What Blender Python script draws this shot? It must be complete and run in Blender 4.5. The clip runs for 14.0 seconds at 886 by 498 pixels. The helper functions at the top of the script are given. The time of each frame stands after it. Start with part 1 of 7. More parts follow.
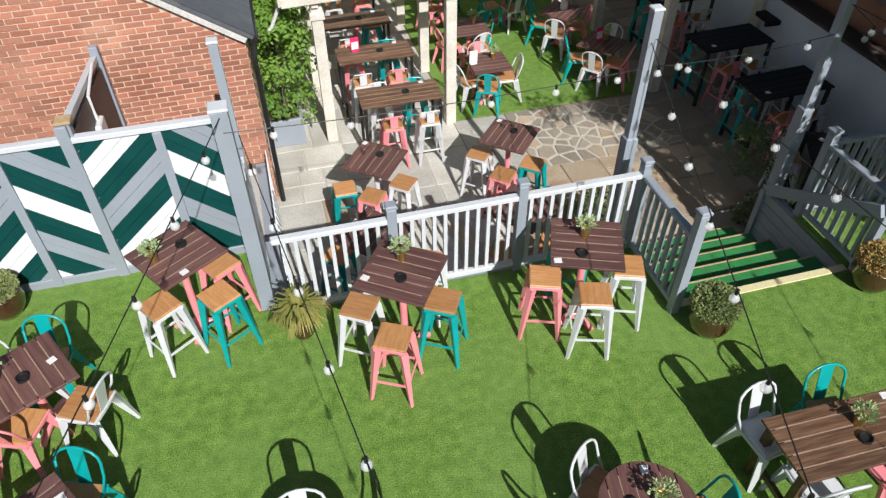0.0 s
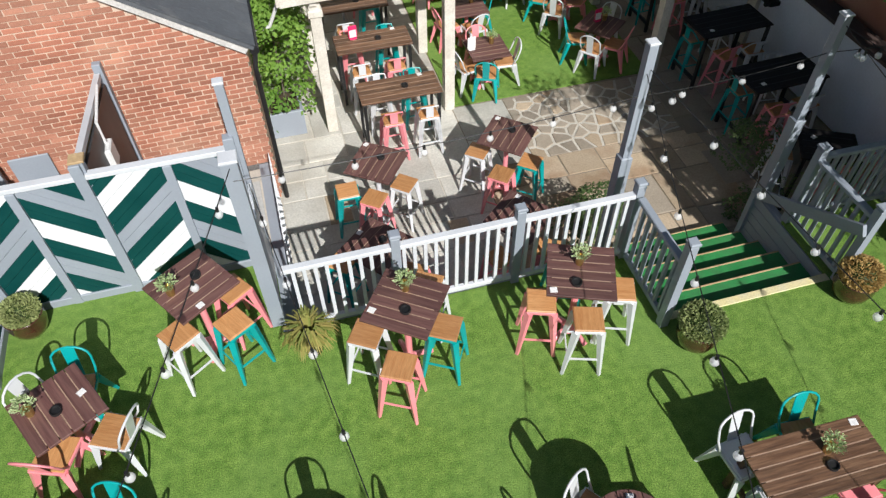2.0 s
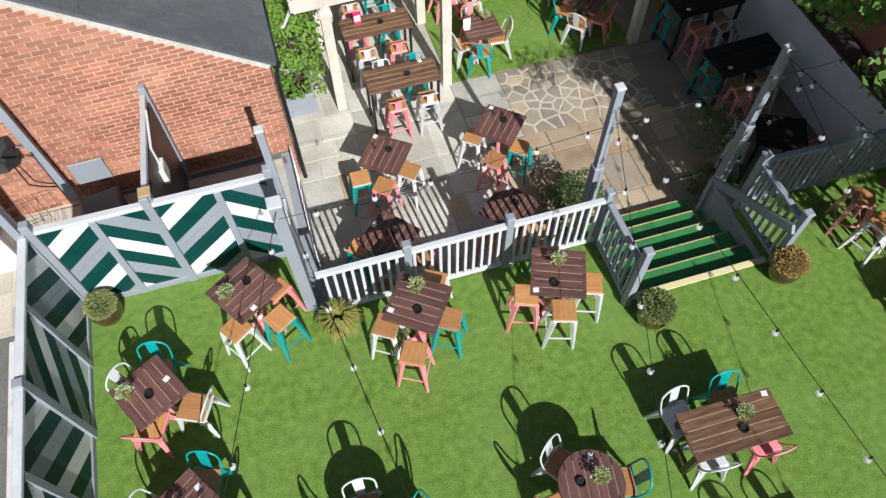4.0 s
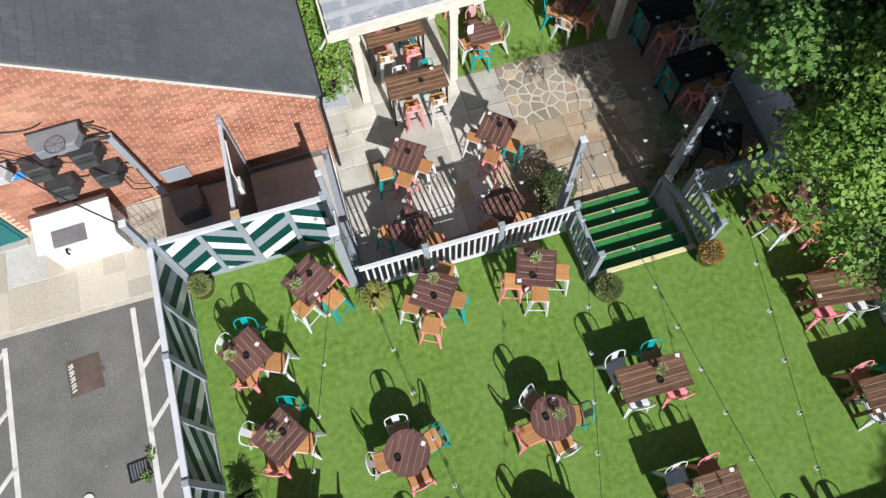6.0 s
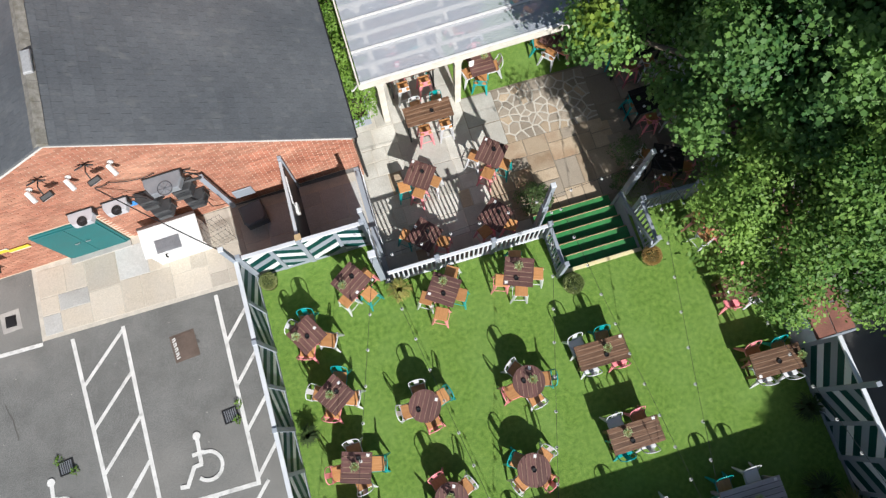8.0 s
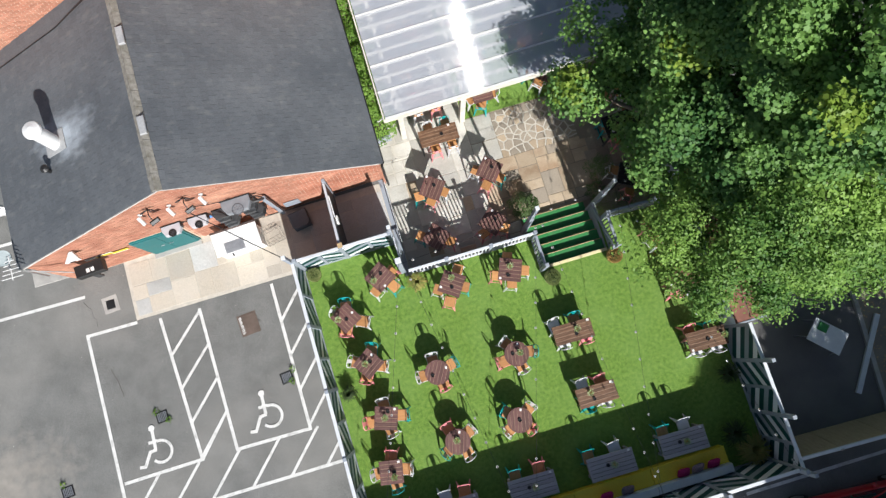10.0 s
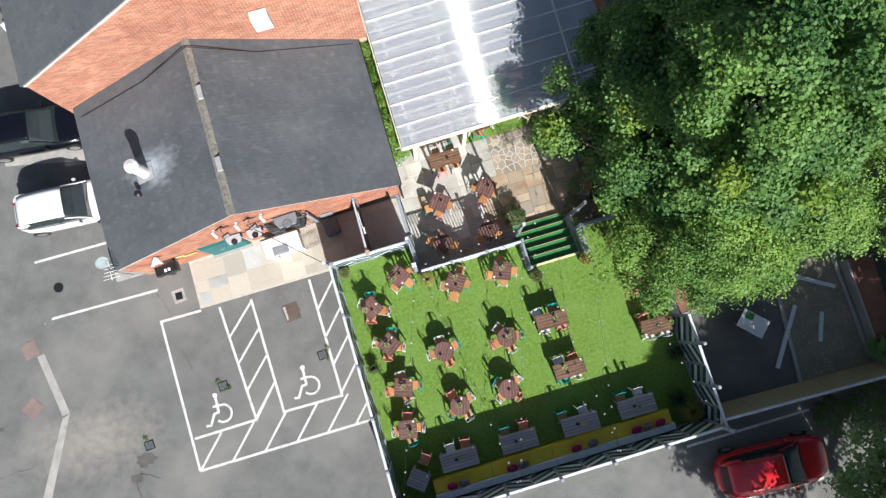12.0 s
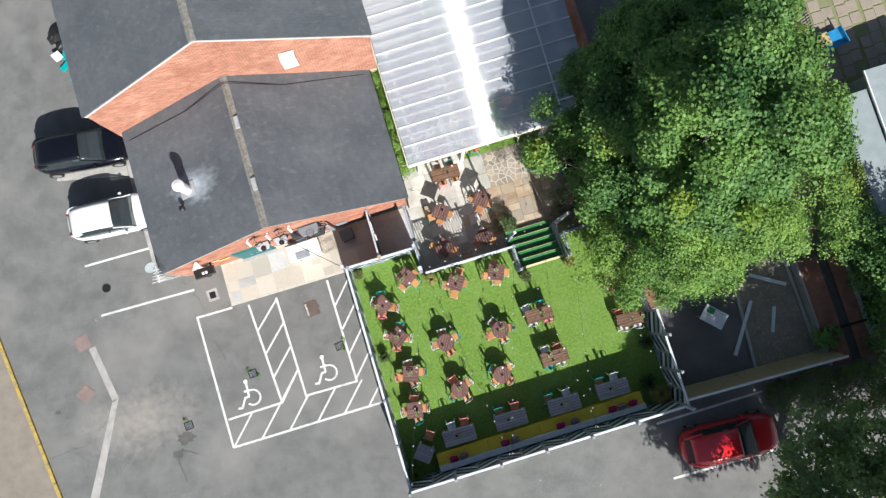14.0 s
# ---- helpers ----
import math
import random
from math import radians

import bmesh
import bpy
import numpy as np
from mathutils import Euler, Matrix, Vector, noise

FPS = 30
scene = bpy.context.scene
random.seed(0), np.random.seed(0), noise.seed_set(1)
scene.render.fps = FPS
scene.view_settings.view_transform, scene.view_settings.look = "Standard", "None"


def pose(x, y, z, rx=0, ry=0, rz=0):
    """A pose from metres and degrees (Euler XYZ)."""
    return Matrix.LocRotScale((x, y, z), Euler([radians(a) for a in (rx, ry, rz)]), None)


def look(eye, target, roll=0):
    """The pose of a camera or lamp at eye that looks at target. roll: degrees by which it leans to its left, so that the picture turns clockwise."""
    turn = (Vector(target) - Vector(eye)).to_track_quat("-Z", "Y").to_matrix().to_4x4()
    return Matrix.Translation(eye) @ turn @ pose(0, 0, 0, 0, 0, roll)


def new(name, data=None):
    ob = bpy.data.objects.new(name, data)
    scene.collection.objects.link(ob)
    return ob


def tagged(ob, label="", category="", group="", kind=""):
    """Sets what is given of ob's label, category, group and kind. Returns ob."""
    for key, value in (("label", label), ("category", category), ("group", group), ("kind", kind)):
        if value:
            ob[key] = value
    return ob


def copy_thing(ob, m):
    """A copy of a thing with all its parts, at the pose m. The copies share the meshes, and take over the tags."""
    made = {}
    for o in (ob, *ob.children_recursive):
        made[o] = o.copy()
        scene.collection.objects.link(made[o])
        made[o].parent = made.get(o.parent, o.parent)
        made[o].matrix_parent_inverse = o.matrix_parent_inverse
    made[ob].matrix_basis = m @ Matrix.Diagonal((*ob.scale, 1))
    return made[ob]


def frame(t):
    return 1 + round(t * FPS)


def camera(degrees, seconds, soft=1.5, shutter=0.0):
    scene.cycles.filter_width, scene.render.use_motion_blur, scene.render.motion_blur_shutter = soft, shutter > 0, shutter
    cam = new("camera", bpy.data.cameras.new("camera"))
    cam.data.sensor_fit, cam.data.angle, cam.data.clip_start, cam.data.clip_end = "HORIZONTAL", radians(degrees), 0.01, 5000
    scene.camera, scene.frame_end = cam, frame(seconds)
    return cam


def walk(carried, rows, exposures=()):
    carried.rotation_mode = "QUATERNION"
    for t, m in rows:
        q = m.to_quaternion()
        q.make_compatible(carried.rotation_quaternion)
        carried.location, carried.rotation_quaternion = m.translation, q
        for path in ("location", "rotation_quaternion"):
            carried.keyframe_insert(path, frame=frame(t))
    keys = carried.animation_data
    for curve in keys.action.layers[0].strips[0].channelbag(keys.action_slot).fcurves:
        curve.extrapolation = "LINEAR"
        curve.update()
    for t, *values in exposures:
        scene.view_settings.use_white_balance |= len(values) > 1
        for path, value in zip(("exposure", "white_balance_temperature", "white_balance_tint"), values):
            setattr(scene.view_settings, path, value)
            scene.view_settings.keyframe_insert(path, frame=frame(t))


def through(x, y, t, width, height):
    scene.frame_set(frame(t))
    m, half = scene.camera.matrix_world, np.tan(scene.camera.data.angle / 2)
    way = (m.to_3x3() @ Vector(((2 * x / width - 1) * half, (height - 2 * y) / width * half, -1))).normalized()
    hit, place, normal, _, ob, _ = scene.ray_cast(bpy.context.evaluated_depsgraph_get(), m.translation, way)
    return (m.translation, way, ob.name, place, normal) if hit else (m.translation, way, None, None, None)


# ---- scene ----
cam = camera(64.7, 14.0, soft=1.35)
PATH = [
    (0, (0.175, 0.699, 5.714), (0.554, 2.105, 4.343), -0.3),
    (0.5, (0.154, 0.718, 5.828), (0.536, 2.126, 4.46), -0.3),
    (1, (0.178, 0.813, 6.012), (0.562, 2.219, 4.642), -0.3),
    (1.5, (0.23, 1.02, 6.302), (0.598, 2.361, 4.865), -0.3),
    (2, (0.27, 1.176, 6.66), (0.616, 2.439, 5.148), -0.6),
    (4.5, (0.229, 1.354, 9.639), (0.491, 2.294, 7.893), -1.4),
    (5, (0.234, 1.384, 10.569), (0.468, 2.247, 8.78), -1.8),
    (5.5, (0.209, 1.426, 11.462), (0.422, 2.22, 9.639), -1.9),
    (6, (0.211, 1.551, 12.548), (0.399, 2.265, 10.69), -2.1),
    (6.5, (0.247, 1.663, 13.534), (0.414, 2.32, 11.652), -2.6),
    (7, (0.306, 1.847, 14.755), (0.448, 2.435, 12.848), -3.3),
    (7.5, (0.333, 2.025, 15.91), (0.46, 2.558, 13.987), -3.4),
    (8, (0.331, 2.231, 17.249), (0.444, 2.708, 15.31), -3.5),
    (10.5, (0.259, 3.454, 23.647), (0.324, 3.715, 21.666), -2.7),
    (11, (0.163, 3.684, 25.088), (0.229, 3.915, 23.102), -0.7),
    (11.5, (0.121, 3.783, 26.349), (0.184, 3.998, 24.362), -0.4),
    (12, (0.008, 3.916, 27.774), (0.074, 4.116, 25.785), 1.7),
    (12.5, (-0.061, 3.98, 29.055), (0.007, 4.171, 27.066), 2.9),
    (13, (-0.156, 4.204, 30.334), (-0.085, 4.375, 28.342), 5.5),
    (13.5, (-0.245, 4.183, 31.166), (-0.17, 4.356, 29.175), 6.6),
    (14, (-0.271, 4.248, 31.802), (-0.196, 4.414, 29.811), 7.5),
]
walk(cam, [(t, look(eye, target, roll)) for t, eye, target, roll in PATH], ((0, 0.12), (2, 0.14), (8, 0.3), (14, 0.57)))

# ---- light ----
SUN_AZ, SUN_EL = radians(-83.5), radians(39.6)
scene.view_settings.exposure = 0.36
world = bpy.data.worlds.new("world")
scene.world = world
world.use_nodes = True
wn = world.node_tree
wn.nodes.clear()
sky = wn.nodes.new("ShaderNodeTexSky")
sky.sky_type, sky.sun_disc = "NISHITA", False
sky.sun_elevation, sky.sun_rotation = SUN_EL, radians(90) - SUN_AZ
bg = wn.nodes.new("ShaderNodeBackground")
bg.inputs[1].default_value = 0.056
wout = wn.nodes.new("ShaderNodeOutputWorld")
wn.links.new(sky.outputs[0], bg.inputs[0])
wn.links.new(bg.outputs[0], wout.inputs[0])
sun = new("sun", bpy.data.lights.new("sun", "SUN"))
sun.data.energy, sun.data.angle, sun.data.color = 5.0, radians(0.53), (1.0, 0.985, 0.965)
sun_from = Vector((math.cos(SUN_AZ) * math.cos(SUN_EL), math.sin(SUN_AZ) * math.cos(SUN_EL), math.sin(SUN_EL)))
sun.matrix_world = look(sun_from * 60, (0, 0, 0))


# ---- materials ----
def mat(name, a, b=None, rough=0.7, metal=0.0, scale=6.0, fine=60.0, bump=0.15, space="world", stretch=(1, 1, 1), vary=0.0,
        stain=None, stain_scale=0.7, stain_amount=0.5, detail=6.0, coat=0.0, spec=0.5, island=0.0, patch=(0.42, 0.7), grain_mix=1.0, spot=None):
    """A surface with variation at two scales: broad from a to b, fine grain over it, optional stains and piece-by-piece change."""
    m = bpy.data.materials.new(name)
    m.use_nodes = True
    nt = m.node_tree
    N, L = nt.nodes, nt.links
    p = N["Principled BSDF"]
    b = b or tuple(c * 0.8 for c in a)
    if space == "world":
        src = N.new("ShaderNodeNewGeometry").outputs["Position"]
    else:
        src = N.new("ShaderNodeTexCoord").outputs["Object"]
        inf = N.new("ShaderNodeObjectInfo")
        mul = N.new("ShaderNodeMath"); mul.operation = "MULTIPLY"; mul.inputs[1].default_value = 37.0
        L.new(inf.outputs["Random"], mul.inputs[0])
        add = N.new("ShaderNodeVectorMath"); add.operation = "ADD"
        L.new(src, add.inputs[0]); L.new(mul.outputs[0], add.inputs[1])
        src = add.outputs[0]
    mp = N.new("ShaderNodeMapping")
    mp.inputs["Scale"].default_value = stretch
    L.new(src, mp.inputs[0])

    def tex(sc, det):
        n = N.new("ShaderNodeTexNoise")
        n.inputs["Scale"].default_value, n.inputs["Detail"].default_value = sc, det
        L.new(mp.outputs[0], n.inputs["Vector"])
        return n.outputs["Fac"]

    def ramp(fac, lo, hi):
        r = N.new("ShaderNodeMapRange")
        r.inputs["From Min"].default_value, r.inputs["From Max"].default_value = lo, hi
        L.new(fac, r.inputs["Value"])
        return r.outputs[0]

    def mix(fac, c1, c2, mode="MIX"):
        x = N.new("ShaderNodeMix"); x.data_type = "RGBA"; x.blend_type = mode
        if isinstance(fac, float):
            x.inputs[0].default_value = fac
        else:
            L.new(fac, x.inputs[0])
        for c, i in ((c1, 6), (c2, 7)):
            if isinstance(c, tuple):
                x.inputs[i].default_value = (*c, 1)
            else:
                L.new(c, x.inputs[i])
        return x.outputs[2]
    broad, grain = tex(scale, detail), tex(fine, 4.0)
    col = mix(ramp(broad, 0.3, 0.7), a, b)
    g = N.new("ShaderNodeMapRange")
    g.inputs["From Min"].default_value, g.inputs["From Max"].default_value = 0.25, 0.75
    g.inputs["To Min"].default_value, g.inputs["To Max"].default_value = 1 - 0.18 * grain_mix, 1 + 0.15 * grain_mix
    L.new(grain, g.inputs["Value"])
    sc = N.new("ShaderNodeVectorMath"); sc.operation = "SCALE"
    L.new(col, sc.inputs[0]); L.new(g.outputs[0], sc.inputs["Scale"])
    col = sc.outputs[0]
    if stain:
        s1 = ramp(tex(stain_scale, 8.0), *patch)
        k = N.new("ShaderNodeMath"); k.operation = "MULTIPLY"; k.inputs[1].default_value = stain_amount
        L.new(s1, k.inputs[0])
        col = mix(k.outputs[0], col, stain)
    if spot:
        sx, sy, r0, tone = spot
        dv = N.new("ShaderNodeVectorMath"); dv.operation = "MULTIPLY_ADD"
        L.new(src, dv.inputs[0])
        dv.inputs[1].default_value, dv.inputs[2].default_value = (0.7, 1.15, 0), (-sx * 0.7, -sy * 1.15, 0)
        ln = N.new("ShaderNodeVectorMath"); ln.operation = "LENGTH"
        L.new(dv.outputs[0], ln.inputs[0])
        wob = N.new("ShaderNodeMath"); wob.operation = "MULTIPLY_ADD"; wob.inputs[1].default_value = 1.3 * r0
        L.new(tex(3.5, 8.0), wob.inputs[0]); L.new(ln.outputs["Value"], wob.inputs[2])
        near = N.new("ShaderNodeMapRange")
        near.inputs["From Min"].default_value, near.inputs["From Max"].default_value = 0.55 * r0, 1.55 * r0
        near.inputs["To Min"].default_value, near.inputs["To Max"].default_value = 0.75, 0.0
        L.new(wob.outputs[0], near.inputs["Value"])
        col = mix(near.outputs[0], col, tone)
    if vary or island:
        if vary:
            rnd = N.new("ShaderNodeObjectInfo").outputs["Random"]
        else:
            rnd = N.new("ShaderNodeNewGeometry").outputs["Random Per Island"]
        v = N.new("ShaderNodeMapRange")
        v.inputs["To Min"].default_value, v.inputs["To Max"].default_value = 1 - (vary or island), 1 + (vary or island)
        L.new(rnd, v.inputs["Value"])
        s2 = N.new("ShaderNodeVectorMath"); s2.operation = "SCALE"
        L.new(col, s2.inputs[0]); L.new(v.outputs[0], s2.inputs["Scale"])
        col = s2.outputs[0]
    L.new(col, p.inputs["Base Color"])
    rr = N.new("ShaderNodeMapRange")
    rr.inputs["To Min"].default_value, rr.inputs["To Max"].default_value = rough - min(0.1, 0.2 * rough), min(rough + min(0.1, 0.2 * rough), 1)
    L.new(broad, rr.inputs["Value"]); L.new(rr.outputs[0], p.inputs["Roughness"])
    p.inputs["Metallic"].default_value = metal
    p.inputs["Coat Weight"].default_value = coat
    p.inputs["Specular IOR Level"].default_value = spec
    if bump:
        bp = N.new("ShaderNodeBump")
        bp.inputs["Strength"].default_value, bp.inputs["Distance"].default_value = bump, 0.01
        L.new(grain, bp.inputs["Height"]); L.new(bp.outputs[0], p.inputs["Normal"])
    return m


def leafy(name, a, b, rough=0.55, through=0.35):
    """Leaves: colour changes from leaf to leaf, and light passes through them."""
    m = bpy.data.materials.new(name)
    m.use_nodes = True
    nt = m.node_tree
    N, L = nt.nodes, nt.links
    p, out = N["Principled BSDF"], N["Material Output"]
    rnd = N.new("ShaderNodeNewGeometry").outputs["Random Per Island"]
    pos = N.new("ShaderNodeNewGeometry").outputs["Position"]
    n = N.new("ShaderNodeTexNoise"); n.inputs["Scale"].default_value = 0.55
    L.new(pos, n.inputs["Vector"])
    av = N.new("ShaderNodeMath"); av.operation = "MULTIPLY_ADD"; av.inputs[1].default_value = 0.55
    L.new(rnd, av.inputs[0])
    nm = N.new("ShaderNodeMath"); nm.operation = "MULTIPLY_ADD"; nm.inputs[1].default_value, nm.inputs[2].default_value = 2.2, -0.85
    L.new(n.outputs["Fac"], nm.inputs[0]); L.new(nm.outputs[0], av.inputs[2])
    x = N.new("ShaderNodeMix"); x.data_type = "RGBA"; x.clamp_factor = True
    L.new(av.outputs[0], x.inputs[0])
    x.inputs[6].default_value, x.inputs[7].default_value = (*a, 1), (*b, 1)
    L.new(x.outputs[2], p.inputs["Base Color"])
    p.inputs["Roughness"].default_value = rough
    p.inputs["Specular IOR Level"].default_value = 0.35
    t = N.new("ShaderNodeBsdfTranslucent")
    L.new(x.outputs[2], t.inputs[0])
    ms = N.new("ShaderNodeMixShader"); ms.inputs[0].default_value = through
    L.new(p.outputs[0], ms.inputs[1]); L.new(t.outputs[0], ms.inputs[2]); L.new(ms.outputs[0], out.inputs[0])
    return m


def glassy(name, tint, clear=0.5, rough=0.05):
    """A thin pane: part passes straight through, the rest is a glossy surface."""
    m = bpy.data.materials.new(name)
    m.use_nodes = True
    N, L = m.node_tree.nodes, m.node_tree.links
    p, out = N["Principled BSDF"], N["Material Output"]
    p.inputs["Base Color"].default_value = (*tint, 1)
    p.inputs["Roughness"].default_value = rough
    t = N.new("ShaderNodeBsdfTransparent")
    ms = N.new("ShaderNodeMixShader"); ms.inputs[0].default_value = clear
    L.new(p.outputs[0], ms.inputs[1]); L.new(t.outputs[0], ms.inputs[2]); L.new(ms.outputs[0], out.inputs[0])
    return m


ASPHALT = mat("asphalt", (0.134, 0.136, 0.130), (0.194, 0.196, 0.188), rough=0.9, scale=1.3, detail=11.0, fine=60, bump=0.6, grain_mix=3.2, stain=(0.295, 0.285, 0.262), stain_scale=0.22, stain_amount=0.55, patch=(0.5, 0.72), spot=(-14.3, 3.4, 2.1, (0.345, 0.315, 0.275)))
ASPHALT_DARK = mat("dark_asphalt", (0.10, 0.098, 0.098), (0.145, 0.14, 0.138), rough=0.85, scale=0.8, fine=80, bump=0.5, stain=(0.16, 0.15, 0.14), stain_scale=0.8, stain_amount=0.5)
CRACK = mat("crack_filler", (0.085, 0.083, 0.078), (0.125, 0.12, 0.113), rough=0.9, scale=4, fine=60, bump=0.3)
COVER = mat("pinkish_iron_cover", (0.21, 0.155, 0.14), (0.27, 0.2, 0.18), rough=0.85, scale=4, fine=40, bump=0.5)
COVER_DARK = mat("dark_rusty_iron_cover", (0.10, 0.075, 0.06), (0.15, 0.11, 0.09), rough=0.85, scale=4, fine=40, bump=0.5)
MOSSY = mat("mossy_earth", (0.17, 0.20, 0.07), (0.24, 0.25, 0.12), rough=0.95, scale=1.2, fine=50, bump=0.7, stain=(0.2, 0.17, 0.12), stain_scale=2, stain_amount=0.5)
CASE_GREY = mat("grey_enamelled_case", (0.18, 0.195, 0.215), (0.23, 0.245, 0.265), rough=0.5, scale=4, fine=40, bump=0.05, grain_mix=0.4)
CASE_PALE = mat("pale_enamelled_case", (0.42, 0.42, 0.45), (0.5, 0.5, 0.52), rough=0.5, scale=4, fine=40, bump=0.05, grain_mix=0.4)
SLATE_BIN = mat("slate_grey_plastic", (0.075, 0.082, 0.095), (0.1, 0.108, 0.12), rough=0.5, scale=4, fine=40, bump=0.05, grain_mix=0.4)
TAIL_RED = mat("tail_lamp_red", (0.25, 0.01, 0.015), (0.3, 0.015, 0.02), rough=0.2, bump=0.0, grain_mix=0.0)
SIGN_YELLOW = mat("yellow_sign", (0.75, 0.55, 0.05), (0.7, 0.5, 0.04), rough=0.5, bump=0.03)
LITTER = mat("pale_litter", (0.5, 0.49, 0.46), (0.36, 0.34, 0.3), rough=0.8, scale=6, fine=40, bump=0.1)
TURF = mat("turf", (0.102, 0.204, 0.033), (0.198, 0.322, 0.064), rough=0.9, scale=9.0, detail=11.0, fine=75, bump=1.0, grain_mix=3.7, stain=(0.187, 0.305, 0.08), stain_scale=0.9, stain_amount=0.5, spec=0.2)
PAINT_WHITE = mat("white_road_paint", (0.72, 0.72, 0.70), (0.58, 0.58, 0.56), rough=0.8, scale=3, fine=80, bump=0.3, stain=(0.3, 0.3, 0.29), stain_scale=5, stain_amount=0.7, patch=(0.55, 0.75))
PAINT_YELLOW = mat("yellow_road_paint", (0.55, 0.38, 0.06), (0.42, 0.3, 0.08), rough=0.8, scale=3, fine=60, bump=0.3, stain=(0.2, 0.18, 0.14), stain_scale=4, stain_amount=0.8)
BRICK = mat("red_brick", (0.335, 0.122, 0.075), (0.45, 0.2, 0.13), rough=0.9, scale=1.4, fine=70, bump=0.5, vary=0.26, stain=(0.6, 0.36, 0.24), stain_scale=1.1, stain_amount=0.35, patch=(0.52, 0.75))
BRICK_FAR = mat("red_brick_joined", (0.345, 0.14, 0.09), (0.46, 0.225, 0.15), rough=0.9, scale=1.4, fine=70, bump=0.5, island=0.2, stain=(0.6, 0.36, 0.24), stain_scale=1.1, stain_amount=0.35, patch=(0.52, 0.75))
MORTAR = mat("lime_mortar", (0.64, 0.50, 0.39), (0.55, 0.42, 0.32), rough=0.95, scale=3, fine=50, bump=0.4)
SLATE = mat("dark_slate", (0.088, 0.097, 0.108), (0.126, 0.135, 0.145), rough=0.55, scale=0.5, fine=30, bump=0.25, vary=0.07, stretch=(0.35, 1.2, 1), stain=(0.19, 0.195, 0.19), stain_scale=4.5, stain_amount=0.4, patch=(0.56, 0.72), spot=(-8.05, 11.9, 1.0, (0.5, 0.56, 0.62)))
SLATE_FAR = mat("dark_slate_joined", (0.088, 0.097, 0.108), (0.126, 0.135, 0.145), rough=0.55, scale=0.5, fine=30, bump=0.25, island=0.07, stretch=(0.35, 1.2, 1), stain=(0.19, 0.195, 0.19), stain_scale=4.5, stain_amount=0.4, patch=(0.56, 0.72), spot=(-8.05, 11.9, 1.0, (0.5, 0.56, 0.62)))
RIDGE = mat("mossy_ridge_tile", (0.22, 0.21, 0.185), (0.30, 0.285, 0.255), rough=0.95, scale=6, fine=40, bump=0.6, stain=(0.10, 0.09, 0.06), stain_scale=8, stain_amount=0.6)
LEAD = mat("grey_lead", (0.30, 0.31, 0.32), (0.42, 0.42, 0.42), rough=0.5, scale=4, fine=30, bump=0.2)
VERGE = mat("white_verge", (0.62, 0.6, 0.57), (0.5, 0.48, 0.45), rough=0.8, scale=4, fine=30, bump=0.2)
FLAG = mat("pale_flagstone", (0.49, 0.48, 0.44), (0.58, 0.56, 0.50), rough=0.85, scale=1.2, fine=35, bump=0.35, vary=0.2, stain=(0.30, 0.26, 0.20), stain_scale=1.4, stain_amount=0.45)
FLAG_TAN = mat("tan_flagstone", (0.40, 0.31, 0.21), (0.49, 0.395, 0.29), rough=0.85, scale=1.2, fine=35, bump=0.35, vary=0.16, stain=(0.24, 0.13, 0.065), stain_scale=0.9, stain_amount=0.75, patch=(0.5, 0.68))
FLAG_DARK = mat("weathered_flagstone", (0.29, 0.245, 0.19), (0.40, 0.34, 0.27), rough=0.85, scale=1.2, fine=35, bump=0.35, vary=0.22, stain=(0.12, 0.11, 0.09), stain_scale=1.2, stain_amount=0.5)
FLAG_BLUE = mat("blue_grey_flagstone", (0.43, 0.435, 0.425), (0.50, 0.50, 0.48), rough=0.85, scale=1.2, fine=35, bump=0.3, vary=0.12, stain=(0.30, 0.28, 0.25), stain_scale=1.4, stain_amount=0.4)
FLAG_YARD = mat("yard_flagstone", (0.47, 0.42, 0.345), (0.54, 0.485, 0.40), rough=0.88, scale=0.9, fine=35, bump=0.3, vary=0.14, stain=(0.42, 0.40, 0.37), stain_scale=0.9, stain_amount=0.5)
JOINT = mat("pale_joint", (0.56, 0.52, 0.45), (0.46, 0.43, 0.37), rough=0.95, scale=5, fine=50, bump=0.4)
JOINT_DARK = mat("brown_joint", (0.22, 0.185, 0.14), (0.3, 0.25, 0.19), rough=0.95, scale=5, fine=50, bump=0.4)
GREY_PAINT = mat("grey_blue_paint", (0.27, 0.305, 0.35), (0.32, 0.355, 0.405), rough=0.6, scale=1.5, fine=40, bump=0.08, grain_mix=0.25, stain=(0.22, 0.24, 0.27), stain_scale=3, stain_amount=0.3)
PALE_PAINT = mat("pale_rail_paint", (0.58, 0.605, 0.635), (0.66, 0.68, 0.705), rough=0.55, scale=3, fine=40, bump=0.1, grain_mix=0.25, stain=(0.5, 0.52, 0.54), stain_scale=4, stain_amount=0.4)
GREEN_PAINT = mat("dark_green_paint", (0.001, 0.046, 0.044), (0.003, 0.06, 0.056), spec=0.25, rough=0.55, scale=3, fine=50, bump=0.08, grain_mix=0.4)
WHITE_PAINT = mat("white_board_paint", (0.78, 0.79, 0.80), (0.72, 0.73, 0.75), rough=0.55, scale=3, fine=50, bump=0.05, grain_mix=0.2)
STAIR_GREEN = mat("green_stair_paint", (0.02, 0.20, 0.05), (0.035, 0.25, 0.07), rough=0.7, scale=4, fine=60, bump=0.3, stain=(0.05, 0.12, 0.05), stain_scale=5, stain_amount=0.6)
NOSING = mat("yellow_nosing", (0.72, 0.62, 0.3), (0.66, 0.6, 0.4), rough=0.7, scale=5, fine=60, bump=0.1)
